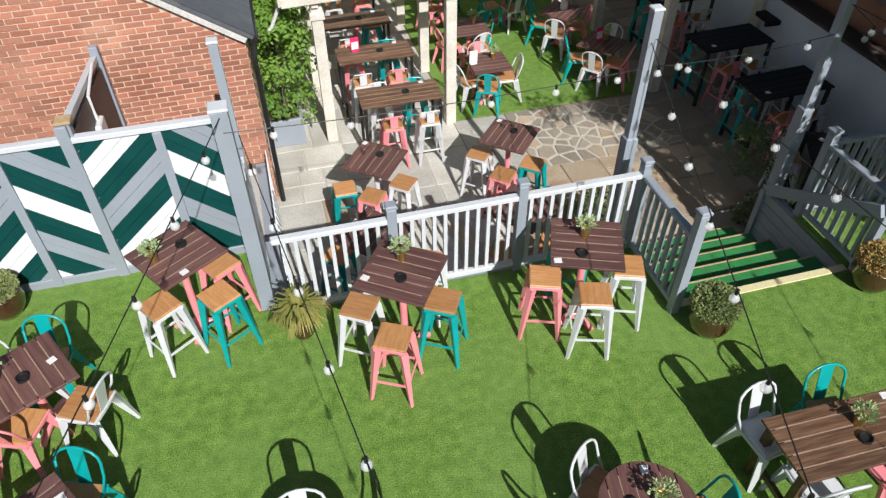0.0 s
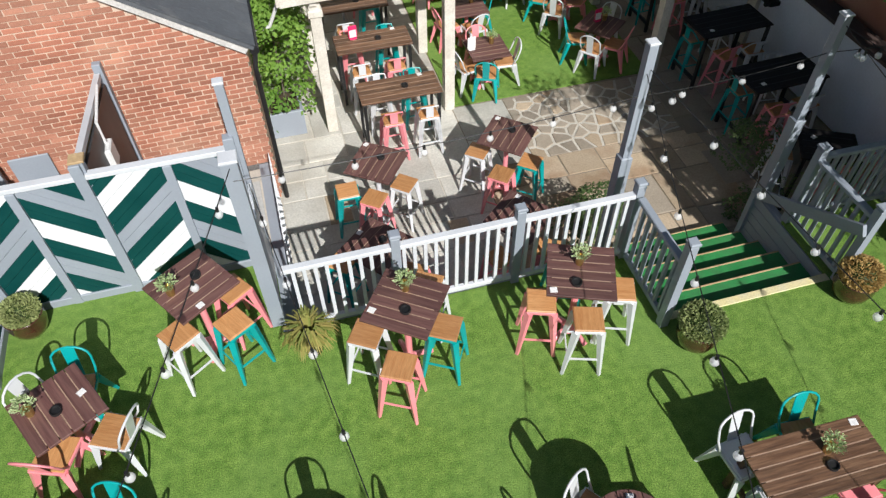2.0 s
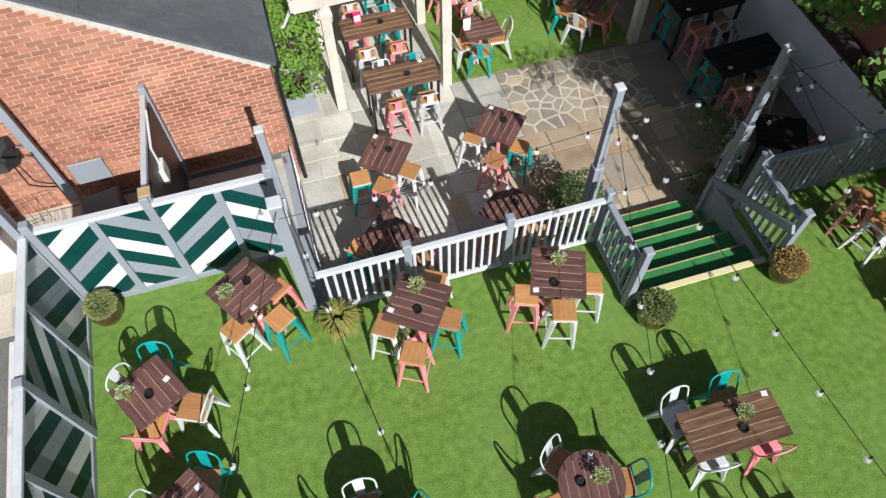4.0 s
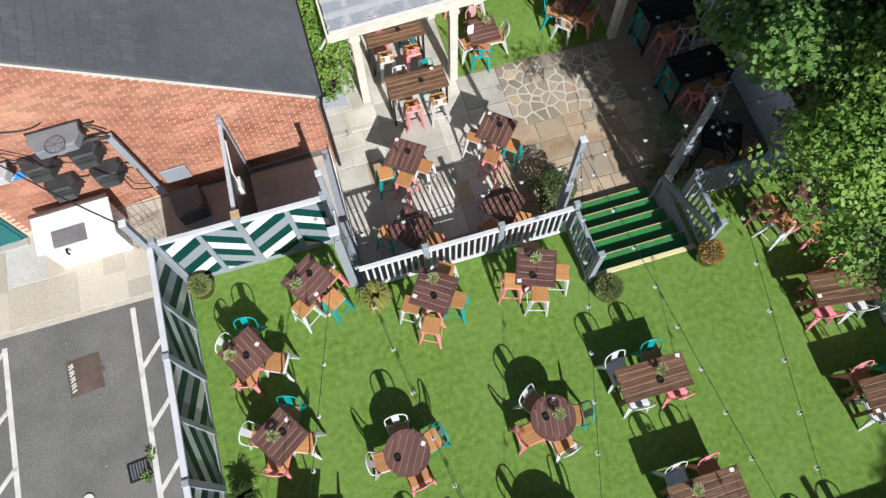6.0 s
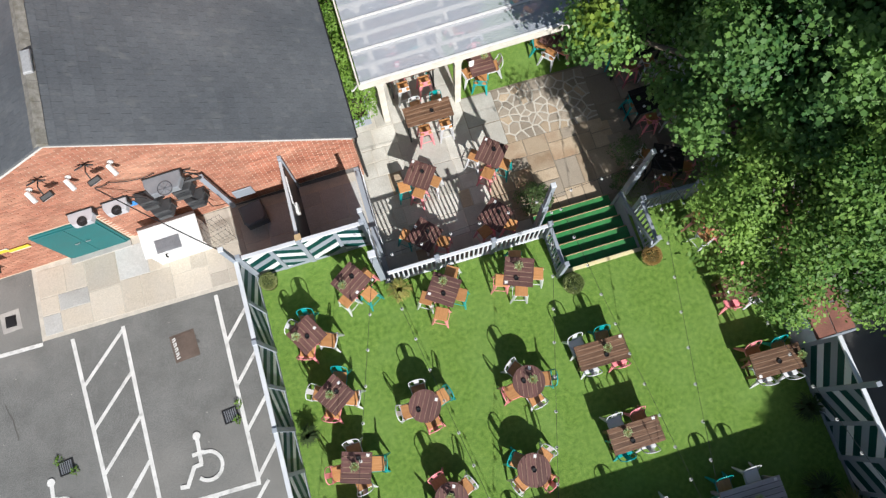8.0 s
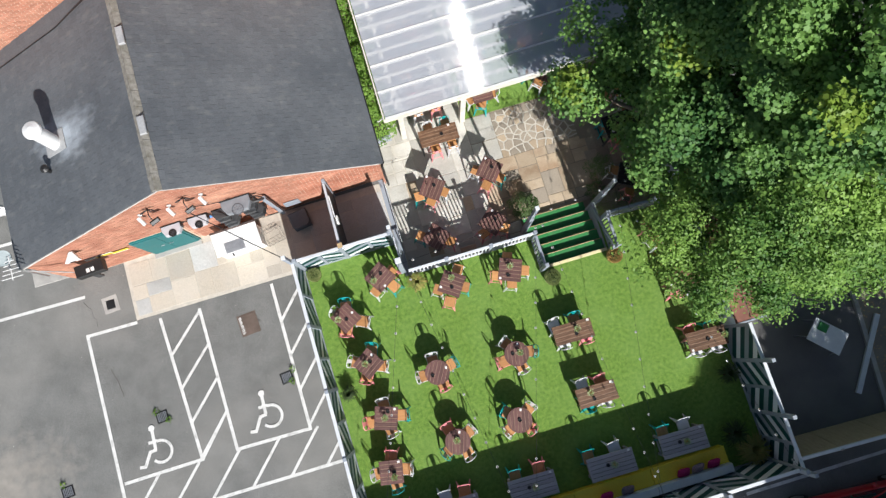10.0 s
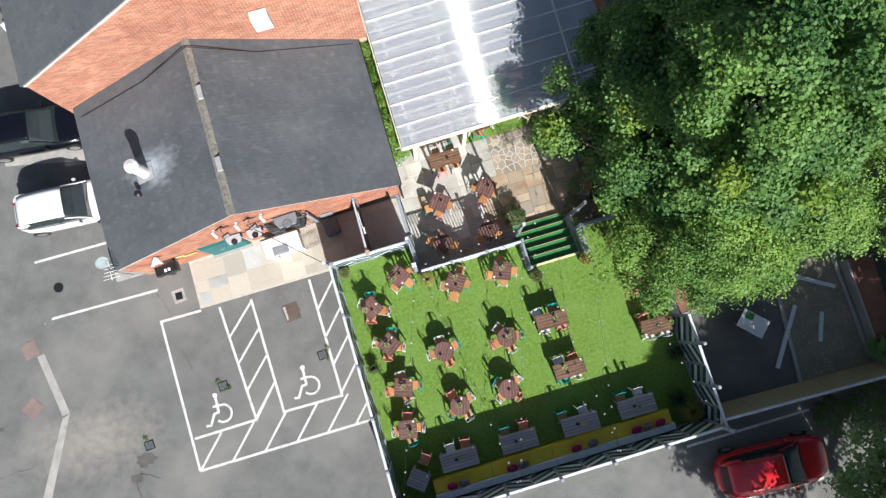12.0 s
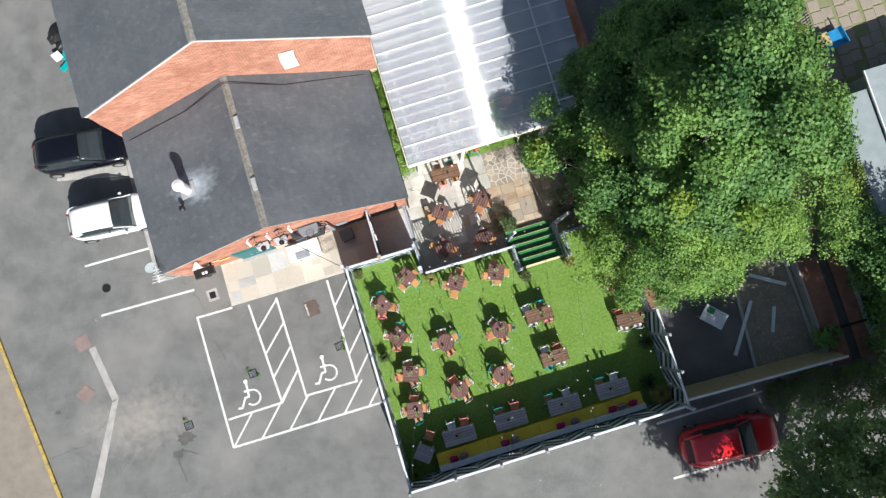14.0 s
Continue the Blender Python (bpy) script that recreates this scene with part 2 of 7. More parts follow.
RENDER_WHITE = mat("pale_rendered_wall", (0.76, 0.82, 0.90), (0.72, 0.78, 0.87), rough=0.85, scale=1.0, fine=25, bump=0.12, grain_mix=0.3, stain=(0.52, 0.56, 0.62), stain_scale=1.2, stain_amount=0.4)
CREAM = mat("cream_paint", (0.72, 0.68, 0.60), (0.64, 0.60, 0.52), rough=0.6, scale=3, fine=40, bump=0.12, stain=(0.48, 0.45, 0.38), stain_scale=3, stain_amount=0.4)
TEAL = mat("teal_enamel", (0.0, 0.30, 0.30), (0.0, 0.36, 0.35), rough=0.35, scale=5, fine=60, bump=0.03, grain_mix=0.15, coat=0.3)
PINK = mat("pink_enamel", (0.82, 0.25, 0.28), (0.87, 0.30, 0.33), rough=0.35, scale=5, fine=60, bump=0.03, grain_mix=0.15, coat=0.3)
WHITE = mat("white_enamel", (0.6, 0.62, 0.64), (0.68, 0.69, 0.7), rough=0.35, scale=5, fine=60, bump=0.03, grain_mix=0.15, coat=0.3)
BLACK = mat("black_metal", (0.012, 0.012, 0.013), (0.02, 0.02, 0.02), rough=0.45, scale=8, fine=60, bump=0.05)
SEAT_WOOD = mat("honey_wood_seat", (0.42, 0.19, 0.07), (0.54, 0.28, 0.115), rough=0.45, scale=5, fine=25, bump=0.15, space="object", stretch=(9, 0.7, 2), vary=0.2)
TOP_WOOD = mat("dark_stained_plank", (0.088, 0.037, 0.034), (0.148, 0.068, 0.058), rough=0.6, scale=4, fine=22, bump=0.35, space="object", stretch=(0.6, 9, 3), vary=0.22, stain=(0.2, 0.11, 0.09), stain_scale=3, stain_amount=0.5)
UNDER_WOOD = mat("worn_timber_frame", (0.3, 0.19, 0.13), (0.38, 0.26, 0.18), rough=0.8, scale=4, fine=30, bump=0.2)
RECT_WOOD = mat("brown_plank", (0.105, 0.05, 0.027), (0.225, 0.125, 0.07), rough=0.5, scale=4, fine=22, bump=0.4, space="object", stretch=(0.6, 9, 3), vary=0.22, stain=(0.05, 0.025, 0.015), stain_scale=5, stain_amount=0.75)
BLACK_WOOD = mat("black_stained_plank", (0.012, 0.010, 0.010), (0.022, 0.018, 0.017), spec=0.2, rough=0.7, scale=4, fine=22, bump=0.3, space="object", stretch=(0.6, 9, 3), vary=0.2)
GREY_WOOD = mat("grey_washed_plank", (0.35, 0.32, 0.33), (0.44, 0.405, 0.415), rough=0.75, scale=4, fine=22, bump=0.3, space="object", stretch=(0.6, 9, 3), vary=0.15)
YELLOW = mat("mustard_vinyl", (0.72, 0.53, 0.03), (0.78, 0.58, 0.04), rough=0.5, scale=2, fine=50, bump=0.1)
MAGENTA = mat("magenta_cushion_cloth", (0.42, 0.012, 0.11), (0.5, 0.02, 0.14), rough=0.9, scale=8, fine=120, bump=0.4)
PATTERN = mat("patterned_cushion_cloth", (0.05, 0.12, 0.12), (0.55, 0.30, 0.33), rough=0.9, scale=26, fine=120, bump=0.4, detail=1)
BRASS = mat("brass", (0.52, 0.36, 0.12), (0.6, 0.44, 0.18), rough=0.32, metal=0.9, scale=6, fine=60, bump=0.05)
CARD = mat("white_card", (0.8, 0.79, 0.77), (0.74, 0.73, 0.71), rough=0.7, scale=6, fine=60, bump=0.02)
POT_BROWN = mat("brown_glazed_pot", (0.05, 0.02, 0.012), (0.085, 0.035, 0.02), rough=0.22, scale=5, fine=40, bump=0.08, coat=0.6)
SOIL = mat("dark_soil", (0.05, 0.035, 0.022), (0.09, 0.06, 0.04), rough=0.95, scale=12, fine=60, bump=0.8)
EARTH = mat("littered_earth", (0.21, 0.185, 0.155), (0.28, 0.245, 0.2), rough=0.95, scale=2, fine=60, bump=0.7, stain=(0.28, 0.22, 0.15), stain_scale=9, stain_amount=0.6, patch=(0.56, 0.7))
BARK = mat("grey_brown_bark", (0.10, 0.08, 0.06), (0.16, 0.13, 0.10), rough=0.95, scale=5, fine=40, bump=0.8, stretch=(4, 4, 1))
LEAF = leafy("maple_leaf", (0.055, 0.15, 0.045), (0.2, 0.36, 0.085), rough=0.55, through=0.34)
LEAF_S = leafy("fine_tree_leaf", (0.07, 0.17, 0.035), (0.26, 0.42, 0.085), rough=0.55, through=0.3)
LEAF_B = leafy("pale_tree_leaf", (0.12, 0.21, 0.06), (0.32, 0.44, 0.17), through=0.35)
LEAF_Y = leafy("yellow_green_leaf", (0.13, 0.25, 0.035), (0.28, 0.38, 0.06))
LEAF_BOX = leafy("box_leaf", (0.19, 0.26, 0.085), (0.42, 0.46, 0.2))
LEAF_CLIMB = leafy("climber_leaf", (0.10, 0.22, 0.03), (0.24, 0.40, 0.07))
LEAF_SHRUB = leafy("dark_shrub_leaf", (0.05, 0.10, 0.03), (0.16, 0.23, 0.08))
LEAF_DRY = leafy("dry_gold_leaf", (0.40, 0.27, 0.09), (0.66, 0.47, 0.2), through=0.2)
LEAF_HERB = leafy("pale_herb_leaf", (0.26, 0.4, 0.13), (0.62, 0.72, 0.42))
LEAF_GRASS = leafy("strap_leaf", (0.12, 0.22, 0.04), (0.40, 0.31, 0.10), through=0.2)
LEAF_CORD = leafy("dark_strap_leaf", (0.025, 0.05, 0.015), (0.07, 0.11, 0.03), through=0.2)
PVC = mat("white_plastic", (0.75, 0.75, 0.74), (0.68, 0.68, 0.67), rough=0.4, scale=4, fine=40, bump=0.03)
STEEL = mat("galvanised_steel", (0.42, 0.43, 0.44), (0.52, 0.53, 0.54), rough=0.4, metal=0.8, scale=6, fine=40, bump=0.1)
DARK_PLASTIC = mat("dark_grey_plastic", (0.035, 0.037, 0.04), (0.055, 0.057, 0.06), rough=0.5, scale=6, fine=50, bump=0.05)
RUBBER = mat("tyre_rubber", (0.015, 0.015, 0.015), (0.025, 0.025, 0.025), rough=0.85, scale=8, fine=60, bump=0.1)
CAR_WHITE = mat("white_car_paint", (0.78, 0.78, 0.78), (0.8, 0.8, 0.8), rough=0.25, scale=2, fine=10, bump=0.0, grain_mix=0.0, coat=0.8)
CAR_BLACK = mat("black_car_paint", (0.004, 0.005, 0.009), (0.005, 0.006, 0.01), rough=0.16, scale=2, fine=10, bump=0.0, grain_mix=0.0, coat=0.25, spec=0.4)
CAR_RED = mat("red_car_paint", (0.60, 0.015, 0.025), (0.62, 0.017, 0.027), rough=0.25, scale=2, fine=10, bump=0.0, grain_mix=0.0, coat=0.8)
CAR_GLASS = glassy("dark_car_glass", (0.04, 0.055, 0.06), clear=0.4, rough=0.03)
LAMP_GLASS = glassy("bulb_glass", (0.93, 0.94, 0.94), clear=0.62, rough=0.12)
POLY = glassy("clear_roof_sheet", (0.42, 0.45, 0.5), clear=0.2, rough=0.02)
POLY.node_tree.nodes["Principled BSDF"].inputs["IOR"].default_value = 3.6
TAN_BOARD = mat("tan_fence_board", (0.36, 0.28, 0.18), (0.44, 0.35, 0.23), rough=0.8, scale=3, fine=30, bump=0.25, stretch=(5, 5, 0.6))
RAW_WOOD = mat("raw_timber", (0.42, 0.29, 0.15), (0.50, 0.36, 0.2), rough=0.75, scale=3, fine=30, bump=0.2)
COPING = mat("dark_brown_coping", (0.07, 0.045, 0.04), (0.10, 0.065, 0.055), rough=0.85, scale=3, fine=30, bump=0.3)
RUST = mat("rust_red_sheet", (0.22, 0.085, 0.062), (0.30, 0.13, 0.09), rough=0.8, scale=2, fine=30, bump=0.4, stain=(0.08, 0.04, 0.03), stain_scale=1.5, stain_amount=0.6)
CONCRETE = mat("concrete", (0.36, 0.35, 0.33), (0.45, 0.43, 0.40), rough=0.9, scale=2, fine=40, bump=0.3, stain=(0.22, 0.21, 0.2), stain_scale=2.5, stain_amount=0.5)
DOOR_TEAL = mat("teal_door_paint", (0.006, 0.115, 0.12), (0.01, 0.14, 0.145), rough=0.5, scale=3, fine=40, bump=0.08)
BLUE_SIGN = mat("blue_sign", (0.02, 0.22, 0.62), (0.03, 0.26, 0.66), rough=0.4, scale=3, fine=40, bump=0.02)
HOT_PINK = mat("hot_pink_card", (0.75, 0.02, 0.12), (0.8, 0.03, 0.15), rough=0.5, scale=4, fine=40, bump=0.02)
SHED_GREY = mat("pale_grey_roofing_felt", (0.25, 0.30, 0.31), (0.32, 0.36, 0.37), rough=0.8, scale=2, fine=50, bump=0.2)
BLUE_CHAIR = mat("blue_plastic", (0.02, 0.2, 0.42), (0.03, 0.26, 0.5), rough=0.4, scale=4, fine=40, bump=0.03)


# ---- mesh helpers ----
class Shape:
    """Corners and faces of one mesh."""

    def __init__(self):
        self.v, self.f, self.smooth = [], [], False

    def add(self, verts, faces, m=None):
        o = len(self.v)
        self.v += [tuple(m @ Vector(p)) if m is not None else tuple(p) for p in verts]
        self.f += [tuple(i + o for i in f) for f in faces]
        return self

    def box(self, x0, x1, y0, y1, z0, z1, c=0.0, m=None):
        """A block; c: the chamfer along its edges."""
        if not c:
            p = [(x, y, z) for z in (z0, z1) for x, y in ((x0, y0), (x1, y0), (x1, y1), (x0, y1))]
            return self.add(p, [(3, 2, 1, 0), (4, 5, 6, 7), (0, 1, 5, 4), (1, 2, 6, 5), (2, 3, 7, 6), (3, 0, 4, 7)], m)
        p = []
        for z, k in ((z0, c), (z0 + c, 0), (z1 - c, 0), (z1, c)):
            p += [(x0 + k, y0 + k, z), (x1 - k, y0 + k, z), (x1 - k, y1 - k, z), (x0 + k, y1 - k, z)]
        f = [(3, 2, 1, 0), (12, 13, 14, 15)]
        for r in range(3):
            for i in range(4):
                j = (i + 1) % 4
                f.append((r * 4 + i, r * 4 + j, r * 4 + 4 + j, r * 4 + 4 + i))
        return self.add(p, f, m)

    def bar(self, a, b, w, h, c=0.0, w2=None, h2=None):
        """A beam from a to b, w wide and h high; w2, h2: at its far end."""
        a, b = Vector(a), Vector(b)
        d = (b - a).normalized()
        side = d.cross(Vector((0, 0, 1)))
        side = side.normalized() if side.length > 1e-4 else Vector((1, 0, 0))
        up = side.cross(d)
        p = []
        for q, ww, hh in ((a, w, h), (b, w2 or w, h2 or h)):
            p += [q + side * sx * ww / 2 + up * sy * hh / 2 for sx, sy in ((-1, -1), (1, -1), (1, 1), (-1, 1))]
        return self.add(p, [(0, 1, 2, 3), (7, 6, 5, 4), (1, 0, 4, 5), (2, 1, 5, 6), (3, 2, 6, 7), (0, 3, 7, 4)])

    def tube(self, pts, r, n=8, closed=False):
        """A round bar along points; r: one radius or one for each point."""
        pts = [Vector(p) for p in pts]
        rs = r if isinstance(r, (list, tuple)) else [r] * len(pts)
        o, k = len(self.v), len(pts)
        for i, p in enumerate(pts):
            d = (pts[min(i + 1, k - 1)] - pts[max(i - 1, 0)]) if not closed else (pts[(i + 1) % k] - pts[i - 1])
            d.normalize()
            u = d.cross(Vector((0.31, 0.17, 0.93)))
            u = u.normalized() if u.length > 1e-3 else Vector((1, 0, 0))
            w = d.cross(u)
            for j in range(n):
                t = 2 * math.pi * j / n
                self.v.append(tuple(p + (u * math.cos(t) + w * math.sin(t)) * rs[i]))
        for i in range(k if closed else k - 1):
            for j in range(n):
                a, b = o + i * n, o + ((i + 1) % k) * n
                self.f.append((a + j, a + (j + 1) % n, b + (j + 1) % n, b + j))
        if not closed:
            self.f.append(tuple(o + j for j in reversed(range(n))))
            self.f.append(tuple(o + (k - 1) * n + j for j in range(n)))
        return self

    def lathe(self, profile, n=20, at=(0, 0, 0)):
        """A turned form from (radius, height) pairs."""
        o = len(self.v)
        for r, z in profile:
            for j in range(n):
                t = 2 * math.pi * j / n
                self.v.append((at[0] + r * math.cos(t), at[1] + r * math.sin(t), at[2] + z))
        for i in range(len(profile) - 1):
            for j in range(n):
                self.f.append((o + i * n + j, o + i * n + (j + 1) % n, o + (i + 1) * n + (j + 1) % n, o + (i + 1) * n + j))
        self.f.append(tuple(o + j for j in reversed(range(n))))
        self.f.append(tuple(o + (len(profile) - 1) * n + j for j in range(n)))
        return self

    def prism(self, poly, z0, z1, c=0.0, m=None):
        """A slab over a convex outline that runs counter-clockwise; c: chamfer of its upper edge."""
        n = len(poly)
        cx, cy = sum(p[0] for p in poly) / n, sum(p[1] for p in poly) / n
        rings = [(z0, 0), (z1 - c, 0), (z1, c)] if c else [(z0, 0), (z1, 0)]
        pts = []
        for z, k in rings:
            for x, y in poly:
                d = math.hypot(x - cx, y - cy) or 1
                s = 1 - min(k / d, 0.5)
                pts.append((cx + (x - cx) * s, cy + (y - cy) * s, z))
        f = [tuple(reversed(range(n))), tuple(range(n * (len(rings) - 1), n * len(rings)))]
        for r in range(len(rings) - 1):
            for i in range(n):
                j = (i + 1) % n
                f.append((r * n + i, r * n + j, (r + 1) * n + j, (r + 1) * n + i))
        return self.add(pts, f, m)

    def mesh(self, name):
        me = bpy.data.meshes.new(name)
        me.from_pydata(self.v, [], self.f)
        if self.smooth:
            me.polygons.foreach_set("use_smooth", [True] * len(me.polygons))
        me.update()
        return me


def part(name, shape, material, parent=None, label="", at=None, kind=""):
    """One mesh object, under a thing or a part."""
    me = shape if isinstance(shape, bpy.types.Mesh) else shape.mesh(name)
    if not me.materials:
        me.materials.append(material)
    ob = new(name, me)
    if at is not None:
        ob.matrix_basis = at
    if parent is not None:
        ob.parent = parent
    return tagged(ob, label=label, kind=kind)


def thing(name, label, category, at=None, group="", kind=""):
    ob = new(name)
    ob.empty_display_size = 0.1
    if at is not None:
        ob.matrix_basis = at
    return tagged(ob, label, category, group, kind)


def solid(name, shape, material, label, category="", kind="", group="", at=None):
    """A top-level thing of one mesh."""
    return tagged(part(name, shape, material, at=at), label, category, group, kind)


def clip(poly, nx, ny, d):
    """The part of a convex outline where nx x + ny y <= d."""
    out = []
    for i, p in enumerate(poly):
        q = poly[(i + 1) % len(poly)]
        a, b = nx * p[0] + ny * p[1] - d, nx * q[0] + ny * q[1] - d
        if a <= 0:
            out.append(p)
        if (a < 0 < b) or (b < 0 < a):
            t = a / (a - b)
            out.append((p[0] + (q[0] - p[0]) * t, p[1] + (q[1] - p[1]) * t))
    return out


def area(poly):
    return 0.5 * sum(poly[i][0] * poly[(i + 1) % len(poly)][1] - poly[(i + 1) % len(poly)][0] * poly[i][1] for i in range(len(poly)))


def rnd(a, b):
    return random.uniform(a, b)


def rects_around(outer, holes):
    """Rectangles that fill outer but for the holes, each (x0, x1, y0, y1)."""
    xs = sorted({v for r in [outer] + holes for v in r[:2]})
    ys = sorted({v for r in [outer] + holes for v in r[2:]})
    for x0, x1 in zip(xs, xs[1:]):
        for y0, y1 in zip(ys, ys[1:]):
            cx, cy = (x0 + x1) / 2, (y0 + y1) / 2
            if not any(h[0] < cx < h[1] and h[2] < cy < h[3] for h in holes):
                yield x0, x1, y0, y1


# ---- ground, lawn, patio ----
PARK, PATIO = -0.37, -1.12
FW, FE, FS, FN = -3.37, 8.78, -2.66, 7.16
RAIL_Y, RAIL_X = 6.03, 3.9
ST_W, ST_E, ST_S, LEDGE_Y = 3.98, 6.15, 5.0, 5.98
WALL_X = 9.2
g = Shape()
holes = [(-0.15, 9.4, RAIL_Y, 26.0), (ST_W, ST_E, ST_S, RAIL_Y)]
for x0, x1, y0, y1 in rects_around((-400, 400, -400, 400), holes):
    g.add([(x0, y0, PARK), (x1, y0, PARK), (x1, y1, PARK), (x0, y1, PARK)], [(0, 1, 2, 3)])
solid("ground", g, ASPHALT, "worn grey asphalt of a car park", "asphalt", "structure")

lawn = Shape()
for x0, x1, y0, y1 in ((FW, FE, FS, ST_S), (FW, ST_W, ST_S, RAIL_Y), (FW, -0.3, RAIL_Y, FN), (ST_E, 9.2, ST_S, LEDGE_Y)):
    lawn.box(x0, x1, y0, y1, PARK, 0)
solid("lawn", lawn, TURF, "bright green artificial turf of the beer garden", "lawn", "structure")
w = Shape()
w.box(-0.3, ST_W - 0.06, RAIL_Y + 0.004, RAIL_Y + 0.06, PATIO - 0.1, -0.02).box(ST_E + 0.1, WALL_X, LEDGE_Y + 0.004, LEDGE_Y + 0.06, PATIO - 0.1, -0.02)
w.box(ST_E, ST_E + 0.096, ST_S + 0.08, 6.6, PATIO - 0.1, -0.02, 0.01).box(ST_W + 0.004, ST_W + 0.02, ST_S + 0.08, RAIL_Y, PATIO - 0.1, -0.02)
w.box(-0.3, -0.15, RAIL_Y, 9.4, PATIO - 0.1, PARK + 0.005)
rw = solid("wall_retaining", w, GREY_PAINT, "grey painted boarded retaining wall of the sunken patio", "wall", "structure")
for i in range(8):
    zb = -0.03 - (i + 1) * 0.15
    part("board", Shape().box(ST_E - 0.02, ST_E - 0.001, ST_S + 0.1, 6.6, zb, zb + 0.143, 0.004), GREY_PAINT, rw)
    part("board", Shape().box(ST_E + 0.1, WALL_X, LEDGE_Y + 0.061, LEDGE_Y + 0.08, zb, zb + 0.143, 0.004), GREY_PAINT, rw)
CRZ = (4.05, 6.75, 9.15, 10.8)
beds = {True: Shape(), False: Shape()}
for x0, x1, y0, y1 in ((-0.15, 3.1, RAIL_Y, 26.0), (3.1, CRZ[0], RAIL_Y, 26.0), (CRZ[0], CRZ[1], RAIL_Y, CRZ[2]), (CRZ[0], CRZ[1], CRZ[2], CRZ[3]), (CRZ[0], CRZ[1], CRZ[3], 26.0), (CRZ[1], 9.4, RAIL_Y, 26.0)):
    beds[x1 < 3.2 or (x0, y0) == (CRZ[0], CRZ[2])].add([(x0, y0, PATIO - 0.014), (x1, y0, PATIO - 0.014), (x1, y1, PATIO - 0.014), (x0, y1, PATIO - 0.014)], [(0, 1, 2, 3)])
patio = solid("floor_patio", beds[True], JOINT, "sunken patio with flagstones set in pale mortar", "patio", "structure")
solid("floor_patio_bed", beds[False], JOINT_DARK, "brown sandy joints of the weathered patio slabs", "patio", "structure")
ug = Shape().box(3.12, 6.95, 10.86, 26, PATIO - 0.02, PATIO + 0.012)
solid("lawn_upper", ug, TURF, "artificial turf under the patio canopy", "lawn", "structure")

# stairs from the lawn down to the patio
stairs = thing("staircase", "green painted timber stairs with a pale yellow top edge", "stairs", kind="structure")
RISE = -PATIO / 6
for i in range(1, 6):
    y0, z = ST_S + 0.06 + (i - 1) * 0.362, -RISE * i
    part("tread", Shape().box(ST_W, ST_E - 0.022, y0, y0 + 0.37, z - 0.045, z, 0.006), STAIR_GREEN, stairs)
    part("nosing", Shape().box(ST_W, ST_E - 0.022, y0 + 0.352, y0 + 0.376, z - 0.05, z + 0.004, 0.004), RAW_WOOD, stairs, "pale worn edge strip")
    part("riser", Shape().box(ST_W, ST_E - 0.022, y0, y0 + 0.02, z, z + RISE - 0.045), BLACK_WOOD, stairs, "dark riser board")
part("top_edge", Shape().box(ST_W - 0.02, ST_E, ST_S - 0.03, ST_S + 0.07, -0.1, 0.012, 0.006), NOSING, stairs, "pale yellow top edge board")


# ---- railings ----
def railing(name, x0, y0, x1, y1, posts, z=0.0, step=0.118, label="white and grey painted timber railing with square balusters", post_h=1.22, mat_rail=PALE_PAINT, mat_post=GREY_PAINT):
    r = thing(name, label, "railing", pose(x0, y0, z))
    d = Vector((x1 - x0, y1 - y0, 0))
    n, L = d.normalized(), d.length
    up = math.degrees(math.atan2(n.y, n.x))
    at = pose(0, 0, 0, 0, 0, up)
    part("top_rail", Shape().box(0, L, -0.045, 0.045, 1.03, 1.09, 0.01), mat_rail, r, at=at)
    part("bottom_rail", Shape().box(0, L, -0.03, 0.03, 0.06, 0.13, 0.008), mat_rail, r, at=at)
    bal = Shape().box(-0.02, 0.02, -0.02, 0.02, 0.13, 1.03).mesh("baluster")
    k = int(L / step)
    for i in range(1, k):
        s = L * i / k
        if all(abs(s - q) > 0.06 for q in posts):
            part("baluster", bal, mat_rail, r, at=at @ pose(s, 0, 0))
    ps = Shape().box(-0.05, 0.05, -0.05, 0.05, -0.02, post_h, 0.012)
    ps.box(-0.06, 0.06, -0.06, 0.06, post_h, post_h + 0.05, 0.012)
    ps = ps.mesh("post")
    for q in posts:
        part("post", ps, mat_post, r, at=at @ pose(q, 0, 0), label="grey square post")
    return r


railing("railing", -0.15, RAIL_Y, RAIL_X, RAIL_Y, (1.22, 2.63, 4.05))
railing("railing", RAIL_X, 4.95, RAIL_X, RAIL_Y - 0.08, (0.0,), mat_rail=GREY_PAINT, post_h=1.38)
railing("railing", 6.22, 4.95, 6.22, 5.98, (0.0, 1.03), mat_rail=GREY_PAINT, label="grey painted timber railing beside the stairs")
railing("railing", 6.28, 6.0, 9.1, 5.95, (1.4,), mat_rail=GREY_PAINT, label="grey painted timber railing above the patio")
hr = thing("handrail", "grey sloping timber handrail beside the stairs", "handrail")
part("rail", Shape().bar((6.13, 6.55, -0.02), (6.13, 4.93, 0.92), 0.05, 0.14), GREY_PAINT, hr)
part("newel", Shape().box(6.09, 6.17, 6.5, 6.58, PATIO, 0.0, 0.01), GREY_PAINT, hr)


